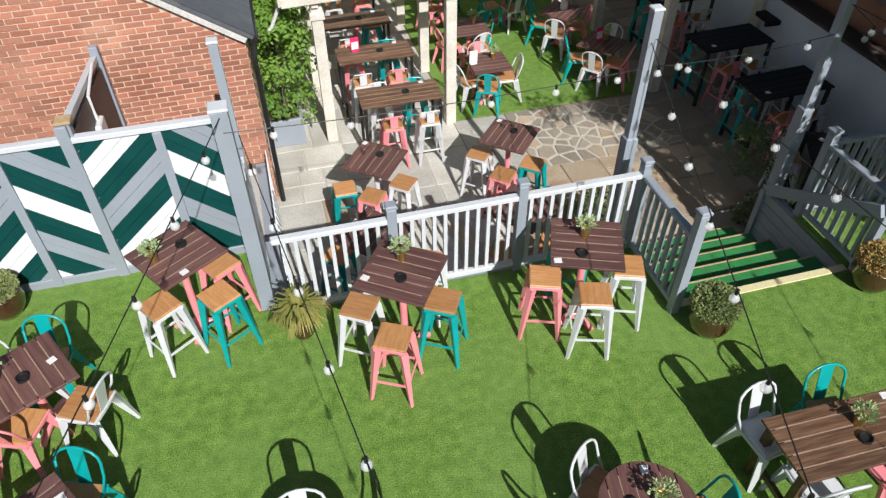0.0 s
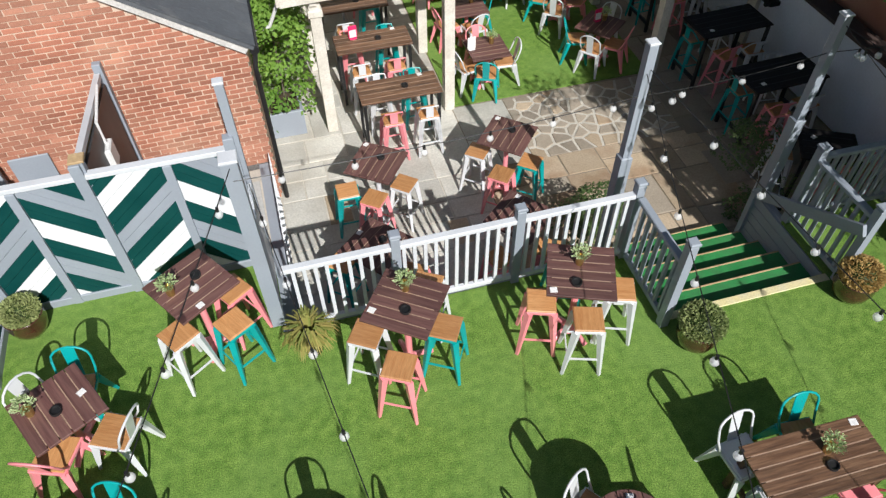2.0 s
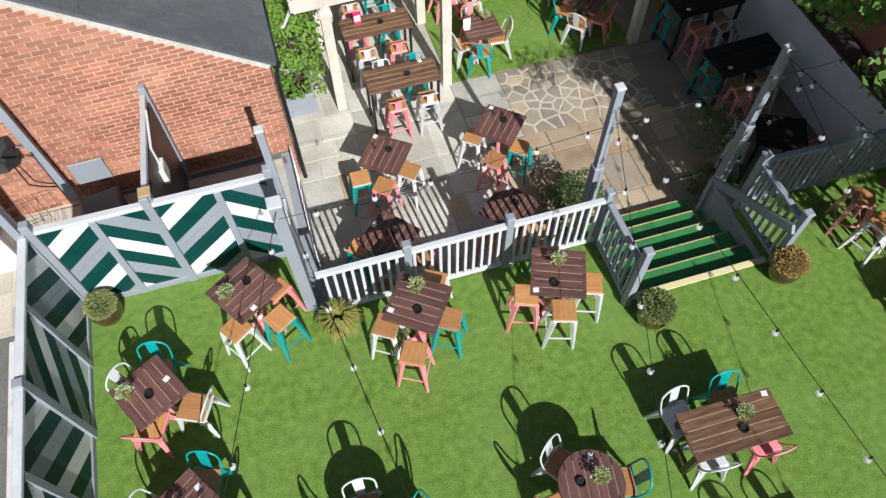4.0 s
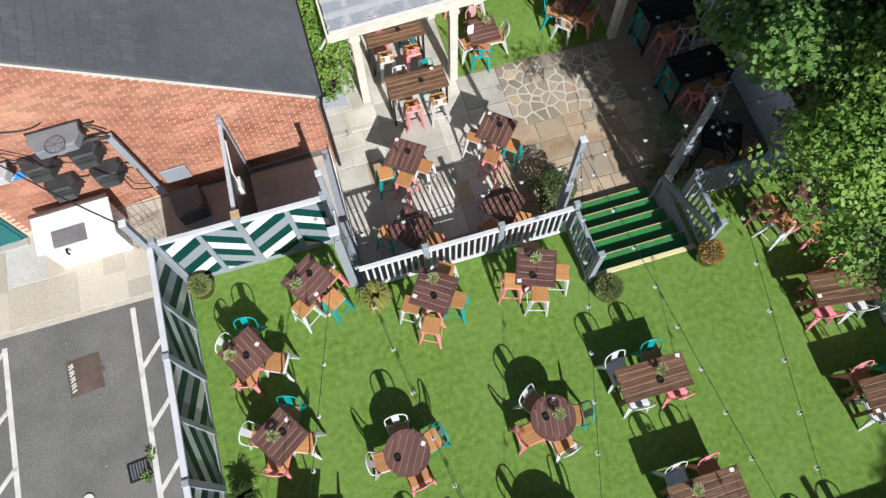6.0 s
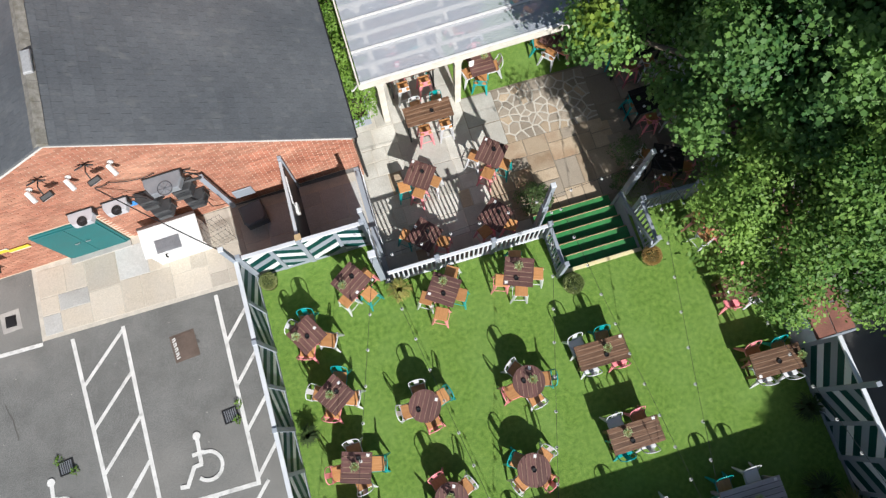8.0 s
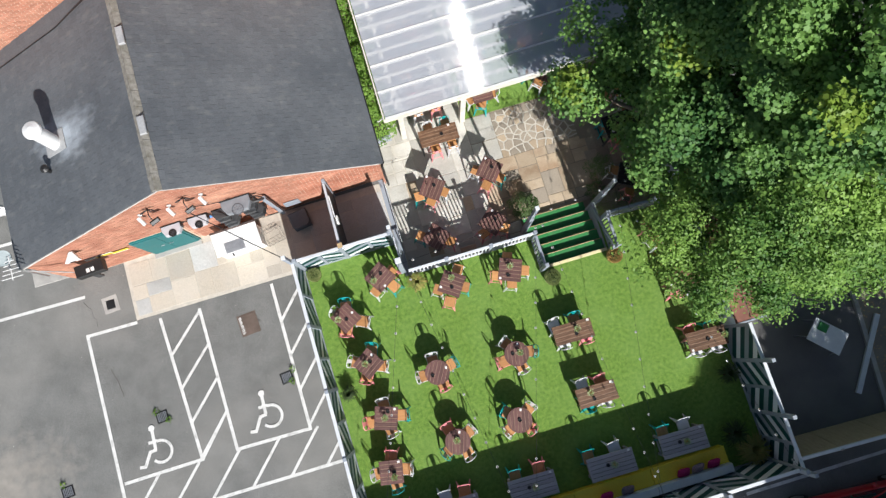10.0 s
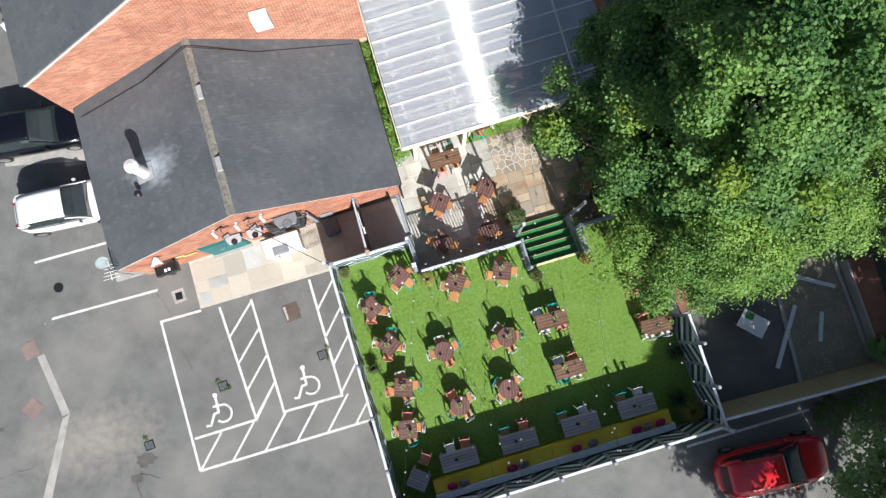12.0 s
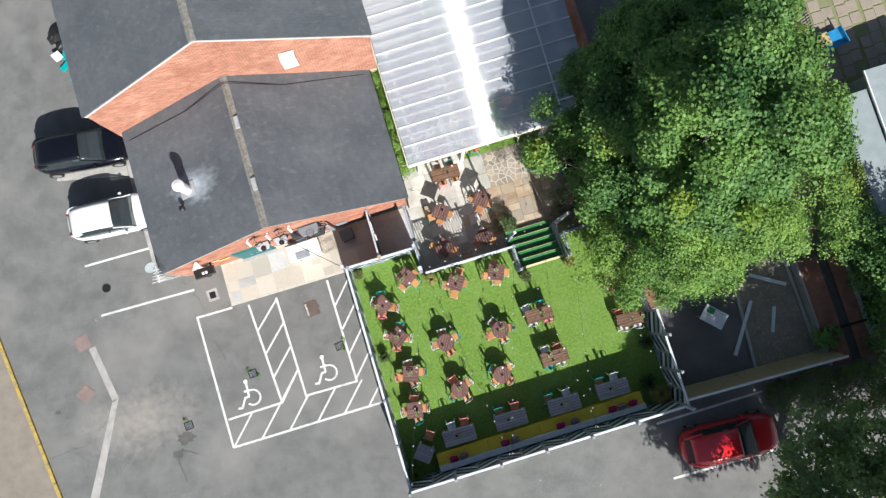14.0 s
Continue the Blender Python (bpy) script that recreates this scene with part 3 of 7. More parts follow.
# ---- tall posts ----
def tall_post(x, y, z0, z1, wide=0.1, sleeve=True):
    p = thing("festoon_post", "tall grey painted timber post carrying festoon lights", "post", pose(x, y, z0), "festoon posts")
    part("shaft", Shape().box(-wide / 2, wide / 2, -wide / 2, wide / 2, 0, z1 - z0, 0.01), GREY_PAINT, p)
    if sleeve:
        h = (z1 - z0) * 0.62
        part("sleeve", Shape().box(-wide / 2 - 0.02, wide / 2 + 0.02, -wide / 2 - 0.02, wide / 2 + 0.02, 0, h, 0.015), GREY_PAINT, p)
    part("cap", Shape().box(-wide / 2 - 0.01, wide / 2 + 0.01, -wide / 2 - 0.01, wide / 2 + 0.01, z1 - z0, z1 - z0 + 0.03, 0.008), PALE_PAINT, p)


tall_post(3.9, 6.47, PATIO, 2.74)
tall_post(6.33, 6.62, PATIO, 2.56)
tall_post(FW - 0.04, FN + 0.02, PARK, 2.72, 0.1, False)
tall_post(-0.33, 6.2, 0, 2.5, 0.15, False)
tall_post(-0.32, 7.2, PARK, 2.62, 0.09, False)


# ---- boarded fences ----
def chevron(parent, x0, x1, z0, z1, up, at, shift=0.0):
    """Diagonal boards, one by one, clipped to a panel."""
    cols = (GREEN_PAINT, WHITE_PAINT, GREEN_PAINT, GREY_PAINT) if up else (GREEN_PAINT, GREY_PAINT, GREEN_PAINT, WHITE_PAINT)
    a = 0.72 if up else -0.72
    nx, nz = -math.sin(a), math.cos(a)
    base = [(x0, z0), (x1, z0), (x1, z1), (x0, z1)]
    ds = [nx * p[0] + nz * p[1] for p in base]
    wd = 0.112
    k, d = 0, max(ds) - wd + shift
    while d > min(ds) - wd:
        q = clip(clip(base, nx, nz, d + wd - 0.004), -nx, -nz, -d)
        if len(q) > 2 and area(q) > 0.002:
            part("board", Shape().prism(q, -0.012, 0.012, 0.003), cols[(k // 2) % 4], parent, at=at @ pose(0, 0, 0, 90, 0, 0))
        d -= wd
        k += 1


def fence(name, x0, y0, x1, y1, joints, label, top=1.82, z0=0.0, post_h=1.9, shifts=()):
    f = thing(name, label, "fence", pose(x0, y0, 0))
    d = Vector((x1 - x0, y1 - y0, 0))
    L = d.length
    at = pose(0, 0, 0, 0, 0, math.degrees(math.atan2(d.y, d.x)))
    js = [0.0] + list(joints) + [L]
    for i, (a, b) in enumerate(zip(js, js[1:])):
        chevron(f, a + 0.04, b - 0.04, z0 + 0.1, top - 0.08, i % 2 == 0, at, shifts[i] if i < len(shifts) else 0.0)
    part("top_rail", Shape().box(-0.05, L + 0.05, -0.05, 0.05, top - 0.06, top, 0.008), PALE_PAINT, f, "pale top rail", at=at)
    part("bottom_rail", Shape().box(0, L, -0.035, 0.035, z0 - 0.02, z0 + 0.11, 0.008), GREY_PAINT, f, at=at)
    for i, q in enumerate(js):
        wd = 0.055 if i % 2 == 0 else 0.045
        part("post", Shape().box(-wd, wd, -wd, wd, min(z0, PARK), post_h if i % 2 == 0 else top - 0.07, 0.008), GREY_PAINT, f, at=at @ pose(q, 0, 0))
    return f


STRIPED = "boarded fence with diagonal green, white and grey stripes"
fence("fence", FW + 0.1, FN, -0.38, FN, (0.7, 1.39, 2.22), STRIPED, top=1.86, post_h=2.0, shifts=(0.0, 0.0, 0.03, 0.12))
fence("fence", FW, FN, FW, FS, [0.98 * i for i in range(1, 10)], STRIPED, post_h=1.86)
fence("fence", FW, FS + 0.11, FE - 0.08, FS + 0.11, [0.98 + 0.985 * i for i in range(0, 11)], STRIPED, top=2.22, post_h=2.6)
fence("fence", FE + 0.04, FS, FE + 0.02, 1.6, (0.8, 1.6, 2.4, 3.2), STRIPED, top=2.14, post_h=2.75)

# ---- boundary walls ----
ew = Shape().box(WALL_X, WALL_X + 0.35, 5.98, 26, PATIO - 0.1, 0.36)
ew.box(8.85, 9.2, 1.62, 5.96, PARK, 1.2)
solid("wall_east", ew, RENDER_WHITE, "pale blue-white rendered boundary wall", "wall", "structure")
ew2 = Shape().box(WALL_X - 0.09, WALL_X - 0.002, 11.15, 11.4, PATIO - 0.02, 0.36, 0.01)
solid("wall_pier", ew2, CREAM, "cream rendered pier against the boundary wall", "pier", "structure")
cope = Shape().box(WALL_X - 0.03, WALL_X + 0.38, 5.97, 26, 0.36, 0.42, 0.01)
solid("trim_coping", cope, COPING, "dark brown coping on the boundary wall", "coping", "structure")
lid = thing("lean_to_roof", "low rusty sheet roof along the rendered garden wall", "shed roof", pose(8.78, 1.66, 1.2))
part("post", Shape().box(0.86, 0.94, 0.05, 0.13, PARK - 1.2, 0.0, 0.008), GREY_PAINT, lid)
part("front_beam", Shape().box(0.0, 0.98, -0.05, 0.0, -0.06, 0.05, 0.006), GREY_PAINT, lid)
for i in range(6):
    part("sheet", Shape().box(0.0, 0.47, i * 0.72, i * 0.72 + 0.71, 0.0, 0.03 + 0.004 * (i % 2), 0.006).box(0.49, 0.95, i * 0.72 + 0.02, i * 0.72 + 0.7, 0.0, 0.034, 0.006), RUST, lid)
bw = Shape().box(WALL_X + 0.5, WALL_X + 0.8, 7.0, 26, PATIO, 0.9)
solid("wall_brick_east", bw, BRICK_FAR, "dark red brick wall behind the rendered wall", "wall", "structure")

# ---- the brick building ----
BX0, BX1, BY0, BY1 = -10.65, -0.07, 9.08, 9.42
YB = 15.35
RIDGE_X, RIDGE_Z, EAVE_W, EAVE_E = -5.5, 5.32, 2.6, 1.6
WA = math.atan2(BY1 - BY0, BX1 - BX0)
WL = math.hypot(BX1 - BX0, BY1 - BY0)


def wall_y(x):
    return BY0 + (x - BX0) * math.tan(WA)


def gable_z(x, ew_=EAVE_W, ee=EAVE_E, rx=RIDGE_X, rz=RIDGE_Z, x0=BX0, x1=BX1):
    return ew_ + (rz - ew_) * (x - x0) / (rx - x0) if x < rx else ee + (rz - ee) * (x1 - x) / (x1 - rx)


house = thing("brick_building", "single-storey red brick building with a dark slate gable roof", "building")
body = Shape()
foot = [(BX0, BY0 + 0.03), (BX1 - 0.02, BY1 + 0.03), (BX1 - 0.02, YB), (BX0, YB)]
top = [gable_z(BX0) - 0.05, gable_z(BX1) - 0.05]
z0 = PATIO - 0.1
v = [(x, y, z0) for x, y in foot] + [(BX0, BY0 + 0.03, top[0]), (BX1 - 0.02, BY1 + 0.03, top[1]), (BX1 - 0.02, YB, top[1]), (BX0, YB, top[0]),
                                   (RIDGE_X, wall_y(RIDGE_X) + 0.03, RIDGE_Z - 0.06), (RIDGE_X, YB, RIDGE_Z - 0.06)]
body.add(v, [(3, 2, 1, 0), (0, 1, 5, 8, 4), (1, 2, 6, 5), (2, 3, 7, 9, 6), (3, 0, 4, 7), (4, 8, 9, 7), (8, 5, 6, 9)])
wall = part("wall", body, MORTAR, house, "red brick walls with pale mortar joints")

upper = thing("upper_building", "taller red brick building with a dark slate gable roof", "building")
UX0, UX1, URX, URZ, UEZ = -10.97, 0.4, -5.44, 8.95, 5.35
ub = Shape()
v = [(x, y, PATIO) for x, y in ((UX0, YB), (UX1, YB), (UX1, 27), (UX0, 27))] + [(x, y, UEZ) for x, y in ((UX0, YB), (UX1, YB), (UX1, 27), (UX0, 27))] + [(URX, YB, URZ), (URX, 27, URZ)]
ub.add(v, [(3, 2, 1, 0), (0, 1, 5, 8, 4), (1, 2, 6, 5), (2, 3, 7, 9, 6), (3, 0, 4, 7), (4, 8, 9, 7), (8, 5, 6, 9)])
uwall = part("wall", ub, MORTAR, upper, "red brick gable wall")


def slab(shape, a, b, c, d, t):
    """A sheet of thickness t over four corners."""
    a, b, c, d = (Vector(p) for p in (a, b, c, d))
    n = (b - a).cross(d - a).normalized() * t
    p = [a, b, c, d, a + n, b + n, c + n, d + n]
    return shape.add(p, [(3, 2, 1, 0), (4, 5, 6, 7), (0, 1, 5, 4), (1, 2, 6, 5), (2, 3, 7, 6), (3, 0, 4, 7)])


def roof(parent, x0, x1, rx, rz, ew_, ee, ys, yn, hang=0.06, tag=""):
    r = part("roof", slab(slab(Shape(), (rx, ys(rx) - hang, rz), (rx, yn, rz), (x0 - 0.08, yn, ew_ - 0.04), (x0 - 0.08, ys(x0) - hang, ew_ - 0.04), 0.05),
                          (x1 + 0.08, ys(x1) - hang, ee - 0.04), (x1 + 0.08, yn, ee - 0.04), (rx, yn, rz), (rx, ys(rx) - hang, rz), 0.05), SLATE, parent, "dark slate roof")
    return r


main_roof = roof(house, BX0, BX1, RIDGE_X, RIDGE_Z, EAVE_W, EAVE_E, wall_y, YB)
up_roof = roof(upper, UX0, UX1, URX, URZ, UEZ, UEZ, lambda x: YB, 27)
# gable verges, ridge, gutters
for x, z in ((BX0, EAVE_W), (BX1, EAVE_E)):
    part("verge", Shape().bar((RIDGE_X, wall_y(RIDGE_X) - 0.03, RIDGE_Z - 0.02), (x, wall_y(x) - 0.03, z - 0.05), 0.05, 0.07), VERGE, house, "pale mortar verge")
for x in (UX0, UX1):
    part("verge", Shape().bar((URX, YB - 0.05, URZ - 0.02), (x, YB - 0.05, UEZ - 0.05), 0.06, 0.08), VERGE, upper, "pale mortar verge")
for par, rx, rz, y0, y1 in ((house, RIDGE_X, RIDGE_Z, wall_y(RIDGE_X) - 0.06, YB), (upper, URX, URZ, YB - 0.06, 27)):
    tile = Shape().add([(-0.14, 0, -0.05), (0, 0, 0.06), (0.14, 0, -0.05), (-0.14, 0.44, -0.05), (0, 0.44, 0.06), (0.14, 0.44, -0.05), (-0.12, 0, -0.09), (0.12, 0, -0.09), (-0.12, 0.44, -0.09), (0.12, 0.44, -0.09)],
                       [(0, 1, 4, 3), (1, 2, 5, 4), (6, 0, 3, 8), (2, 7, 9, 5), (0, 6, 7, 2, 1), (3, 4, 5, 9, 8)]).mesh("ridge_tile")
    y = y0
    while y < y1 - 0.2:
        part("ridge_tile", tile, RIDGE, par, at=pose(rx, y, rz + 0.07, 0, rnd(-2, 2), rnd(-1, 1)))
        y += 0.45
part("gutter", Shape().tube([(BX1 + 0.1, BY1 - 0.05, EAVE_E - 0.06), (BX1 + 0.1, YB, EAVE_E - 0.06)], 0.06, 10), BLACK, house, "black gutter")
part("downpipe", Shape().tube([(BX1 + 0.1, BY1 - 0.02, EAVE_E - 0.08), (BX1 + 0.06, BY1 - 0.06, EAVE_E - 0.3), (BX1 + 0.06, BY1 - 0.06, PATIO + 0.05)], 0.035, 10), BLACK, house, "black downpipe")

# ---- patio canopy ----
can = thing("patio_canopy", "cream timber pergola with a clear ribbed plastic roof", "pergola")
CX0, CX1, CY0, CY1, CZ0, CZ1, CFALL = 0.5, 9.15, 10.7, 24.0, 1.45, 2.25, 0.036


def canopy_z(y, x=0.5):
    return CZ0 + (CZ1 - CZ0) * (y - CY0) / (CY1 - CY0) + CFALL * (x - CX0)


sheet = Shape()
nx_, ny_ = 1, 5320
for j in range(ny_ + 1):
    y = CY0 + (CY1 - CY0) * j / ny_
    for i in range(nx_ + 1):
        x = CX0 + (CX1 - CX0) * i / nx_
        sheet.v.append((x, y, canopy_z(y, x) + 0.115 + 0.0026 * math.sin(j * math.pi / 4)))
for j in range(ny_):
    for i in range(nx_):
        a = j * (nx_ + 1) + i
        sheet.f.append((a, a + 1, a + nx_ + 2, a + nx_ + 1))
sheet.smooth = True
part("roof_sheet", sheet, POLY, can, "clear finely ribbed plastic roof sheet").visible_shadow = False
y, row = CY0, 0
while y < CY1:
    za, zb = canopy_z(y, CX0), canopy_z(y, CX1)
    part("rafter", Shape().bar((CX0, y, za + 0.03), (CX1, y, zb + 0.03), 0.055, 0.12), CREAM, can)
    if row % 2 == 0:
        part("cap_strip", Shape().bar((CX0, y, za + 0.133), (CX1, y, zb + 0.133), 0.06, 0.014), PVC, can, "white cap strip")
    y += 0.45 if row % 2 == 0 else 0.4
    row += 1
part("fascia", Shape().bar((CX0 - 0.03, CY0 - 0.04, CZ0 + 0.015), (CX1, CY0 - 0.04, CZ0 + 0.015 + CFALL * (CX1 - CX0)), 0.04, 0.23), CREAM, can)
part("side_fascia", Shape().bar((CX0 - 0.05, CY0 - 0.06, CZ0 + 0.02), (CX0 - 0.05, CY1, CZ1 + 0.02), 0.04, 0.2), CREAM, can)
for x in (0.95, 3.05, 6.98):
    part("beam", Shape().bar((x, CY0, canopy_z(CY0, x) - 0.11), (x, CY1, canopy_z(CY1, x) - 0.11), 0.1, 0.16), CREAM, can)
for x in (7.6,):
    part("purlin", Shape().bar((x, CY0, canopy_z(CY0, x) + 0.155), (x, CY1, canopy_z(CY1, x) + 0.155), 0.07, 0.03), PVC, can, "white strap over the roof sheet")
for x, ys in ((0.97, (10.85, 12.7, 14.8)), (3.05, (10.85, 12.7, 14.8, 17.2)), (6.98, (10.85, 13.4, 16))):
    for y in ys:
        ps = Shape().box(-0.085, 0.085, -0.085, 0.085, PATIO, canopy_z(y, x) - 0.18, 0.014).box(-0.11, 0.11, -0.11, 0.11, canopy_z(y, x) - 0.42, canopy_z(y, x) - 0.3, 0.014)
        part("pillar", ps, CREAM, can, at=pose(x, y, 0))


# ---- furniture ----
PAINTS = {"t": (TEAL, "teal"), "p": (PINK, "pink"), "w": (WHITE, "white")}
PROTO = {}


def taper_leg(top, foot, w0, w1):
    return Shape().bar(top, foot, w0, w0, w2=w1, h2=w1)


def make_chair(c, at, wood=True):
    m, word = PAINTS[c]
    ch = thing("metal_chair", f"{word} painted metal chair with a " + ("honey wood seat" if wood else "plain metal seat"), "chair", at, "garden chairs")
    part("seat", Shape().prism([(-0.17, -0.19), (0.17, -0.19), (0.165, 0.16), (-0.165, 0.16)], 0.445, 0.468, 0.008), SEAT_WOOD if wood else m, ch, "honey coloured wooden seat" if wood else "")
    part("seat_frame", Shape().prism([(-0.185, -0.205), (0.185, -0.205), (0.18, 0.18), (-0.18, 0.18)], 0.41, 0.444, 0.006), m, ch)
    for sx in (-1, 1):
        part("leg", taper_leg((sx * 0.15, -0.17, 0.42), (sx * 0.215, -0.235, 0.0), 0.075, 0.028), m, ch)
        part("leg", taper_leg((sx * 0.15, 0.14, 0.42), (sx * 0.21, 0.25, 0.0), 0.075, 0.028), m, ch)
    pts = [(-0.175, 0.10, 0.44), (-0.19, 0.17, 0.56), (-0.19, 0.215, 0.70)]
    for i in range(9):
        t = math.pi * (1 - i / 8)
        pts.append((0.19 * math.cos(t), 0.215 + 0.045 * math.sin(t), 0.70 + 0.135 * math.sin(t)))
    pts += [(0.19, 0.17, 0.56), (0.175, 0.10, 0.44)]
    hoop = Shape().tube(pts, 0.0125, 8)
    hoop.smooth = True
    part("back_hoop", hoop, m, ch)
    part("back_splat", Shape().add([(-0.055, 0.165, 0.45), (0.055, 0.165, 0.45), (0.065, 0.255, 0.83), (-0.065, 0.255, 0.83), (-0.055, 0.172, 0.45), (0.055, 0.172, 0.45), (0.065, 0.262, 0.83), (-0.065, 0.262, 0.83)],
                                  [(0, 1, 2, 3), (7, 6, 5, 4), (0, 4, 5, 1), (2, 6, 7, 3), (1, 5, 6, 2), (3, 7, 4, 0)]), m, ch)
    return ch


def make_stool(c, at, back=False):
    m, word = PAINTS[c]
    label = f"{word} metal bar stool with {'low back and ' if back else ''}honey wood seat"
    st = thing("bar_stool", label, "stool", at, "bar stools")
    part("seat", Shape().box(-0.155, 0.155, -0.155, 0.155, 0.735, 0.765, 0.01), SEAT_WOOD, st, "honey coloured wooden seat")
    part("seat_frame", Shape().box(-0.15, 0.15, -0.15, 0.15, 0.69, 0.734, 0.006), m, st)
    for sx in (-1, 1):
        for sy in (-1, 1):
            part("leg", taper_leg((sx * 0.125, sy * 0.125, 0.70), (sx * 0.20, sy * 0.20, 0.0), 0.07, 0.03), m, st)
    k = 0.172
    for a, b in (((-k, -k), (k, -k)), ((k, -k), (k, k)), ((k, k), (-k, k)), ((-k, k), (-k, -k))):
        part("foot_brace", Shape().bar((*a, 0.26), (*b, 0.26), 0.014, 0.022), m, st)
    if back:
        pts = [(-0.15, -0.02, 0.74), (-0.155, 0.1, 0.90), (-0.14, 0.155, 0.965), (0, 0.175, 0.975), (0.14, 0.155, 0.965), (0.155, 0.1, 0.90), (0.15, -0.02, 0.74)]
        part("back_hoop", Shape().tube(pts, 0.012, 8), m, st)
        part("back_splat", Shape().box(-0.06, 0.06, 0.15, 0.158, 0.76, 0.97), m, st)
    return st


def put(kind, c, x, y, z, back_dir):
    """A seat at (x, y), its back turned to the direction back_dir (degrees)."""
    at = pose(x, y, z, 0, 0, back_dir - 90)
    key = (kind, c)
    if key not in PROTO:
        PROTO[key] = make_chair(c, at, kind == "chair") if kind in ("chair", "plain_chair") else make_stool(c, at, kind == "back_stool")
        return PROTO[key]
    return copy_thing(PROTO[key], at)


def plank_top(parent, L, W, n, z, wood, t=0.032, round_r=None):
    tp = part("tabletop", Shape().box(-L / 2 + 0.05, L / 2 - 0.05, -W / 2 + 0.05, W / 2 - 0.05, z - t - 0.018, z - 0.0025) if not round_r else Shape().lathe([(round_r - 0.06, z - t - 0.018), (round_r - 0.06, z - 0.0025)], 28),
              UNDER_WOOD if wood in (TOP_WOOD, RECT_WOOD) else BLACK, parent, "worn frame under the planks")
    wd = W / n
    for i in range(n):
        y0, y1 = -W / 2 + i * wd + 0.004, -W / 2 + (i + 1) * wd - 0.004
        s = Shape()
        if round_r:
            q = [(round_r * math.cos(k * math.pi / 24), round_r * math.sin(k * math.pi / 24)) for k in range(48)]
            q = clip(clip(q, 0, 1, y1), 0, -1, -y0)
            if len(q) < 3:
                continue
            s.prism(q, z - t - 0.02, z, 0.003)
        else:
            s.box(-L / 2, L / 2, y0, y1, z - t, z, 0.004)
        part("plank", s, wood, tp)
    return tp


def pedestal(parent, h, col, reach=0.27):
    part("pole", Shape().tube([(0, 0, 0.05), (0, 0, h - 0.05)], 0.038, 12), col, parent)
    part("collar", Shape().lathe([(0.09, 0.06), (0.07, 0.11), (0.045, 0.16)], 12), col, parent)
    part("top_plate", Shape().box(-0.2, 0.2, -0.03, 0.03, h - 0.07, h - 0.05).box(-0.03, 0.03, -0.2, 0.2, h - 0.07, h - 0.05), col, parent)
    for i in range(4):
        a = math.pi / 4 + i * math.pi / 2
        c, s = math.cos(a), math.sin(a)
        part("foot", Shape().tube([(c * 0.04, s * 0.04, 0.09), (c * reach * 0.7, s * reach * 0.7, 0.055), (c * reach, s * reach, 0.02)], [0.04, 0.032, 0.03], 8), col, parent)


def square_table(x, y, z, h, ang, col="p", word="low"):
    key = ("square", h, col)
    at = pose(x, y, z, 0, 0, ang)
    if key in PROTO:
        return copy_thing(PROTO[key], at)
    cw = PAINTS[col][1]
    tb = thing("bar_table" if h > 0.9 else "garden_table", f"{'tall' if h > 0.9 else 'low'} square table with dark planks on a {cw} pedestal", "table", at, "garden tables")
    plank_top(tb, 0.70, 0.70, 6, h, TOP_WOOD)
    pedestal(tb, h, PAINTS[col][0])
    PROTO[key] = tb
    return tb


def round_table(x, y, z, ang):
    at = pose(x, y, z, 0, 0, ang)
    if "round" in PROTO:
        return copy_thing(PROTO["round"], at)
    tb = thing("round_table", "low round table with dark planks on a pink pedestal", "table", at, "garden tables")
    plank_top(tb, 0.76, 0.76, 7, 0.75, TOP_WOOD, round_r=0.38)
    pedestal(tb, 0.75, PINK)
    PROTO["round"] = tb
    return tb


def rect_table(x, y, z, ang, L=1.22, W=0.6, h=0.75, wood=RECT_WOOD, legm=RECT_WOOD, n=5, label="rectangular table with brown wooden planks", group="long tables", inset=0.08, leg=0.07):
    key = (label, L, W)
    at = pose(x, y, z, 0, 0, ang)
    if key in PROTO:
        return copy_thing(PROTO[key], at)
    tb = thing("long_table", label, "table", at, group)
    plank_top(tb, L, W, n, h, wood)
    for sx in (-1, 1):
        for sy in (-1, 1):
            cx, cy = sx * (L / 2 - inset), sy * (W / 2 - inset)
            part("leg", Shape().box(cx - leg / 2, cx + leg / 2, cy - leg / 2, cy + leg / 2, 0, h - 0.05, 0.004), legm, tb)
        part("cross_rail", Shape().box(sx * (L / 2 - inset) - 0.02, sx * (L / 2 - inset) + 0.02, -W / 2 + inset, W / 2 - inset, 0.16, 0.22), legm, tb)
    PROTO[key] = tb
    return tb


def leaf_cluster(shape, center, radius, n, size, rng, flat=0.6, long=1.7):
    for _ in range(n):
        d = Vector((rng.gauss(0, 1), rng.gauss(0, 1), abs(rng.gauss(0, 1)) * flat + 0.1)).normalized()
        p = Vector(center) + d * radius * rng.uniform(0.35, 1.0)
        leaf(shape, p, d + Vector((rng.gauss(0, 0.5), rng.gauss(0, 0.5), rng.uniform(-0.1, 0.7))), size * rng.uniform(0.7, 1.25), rng, long)


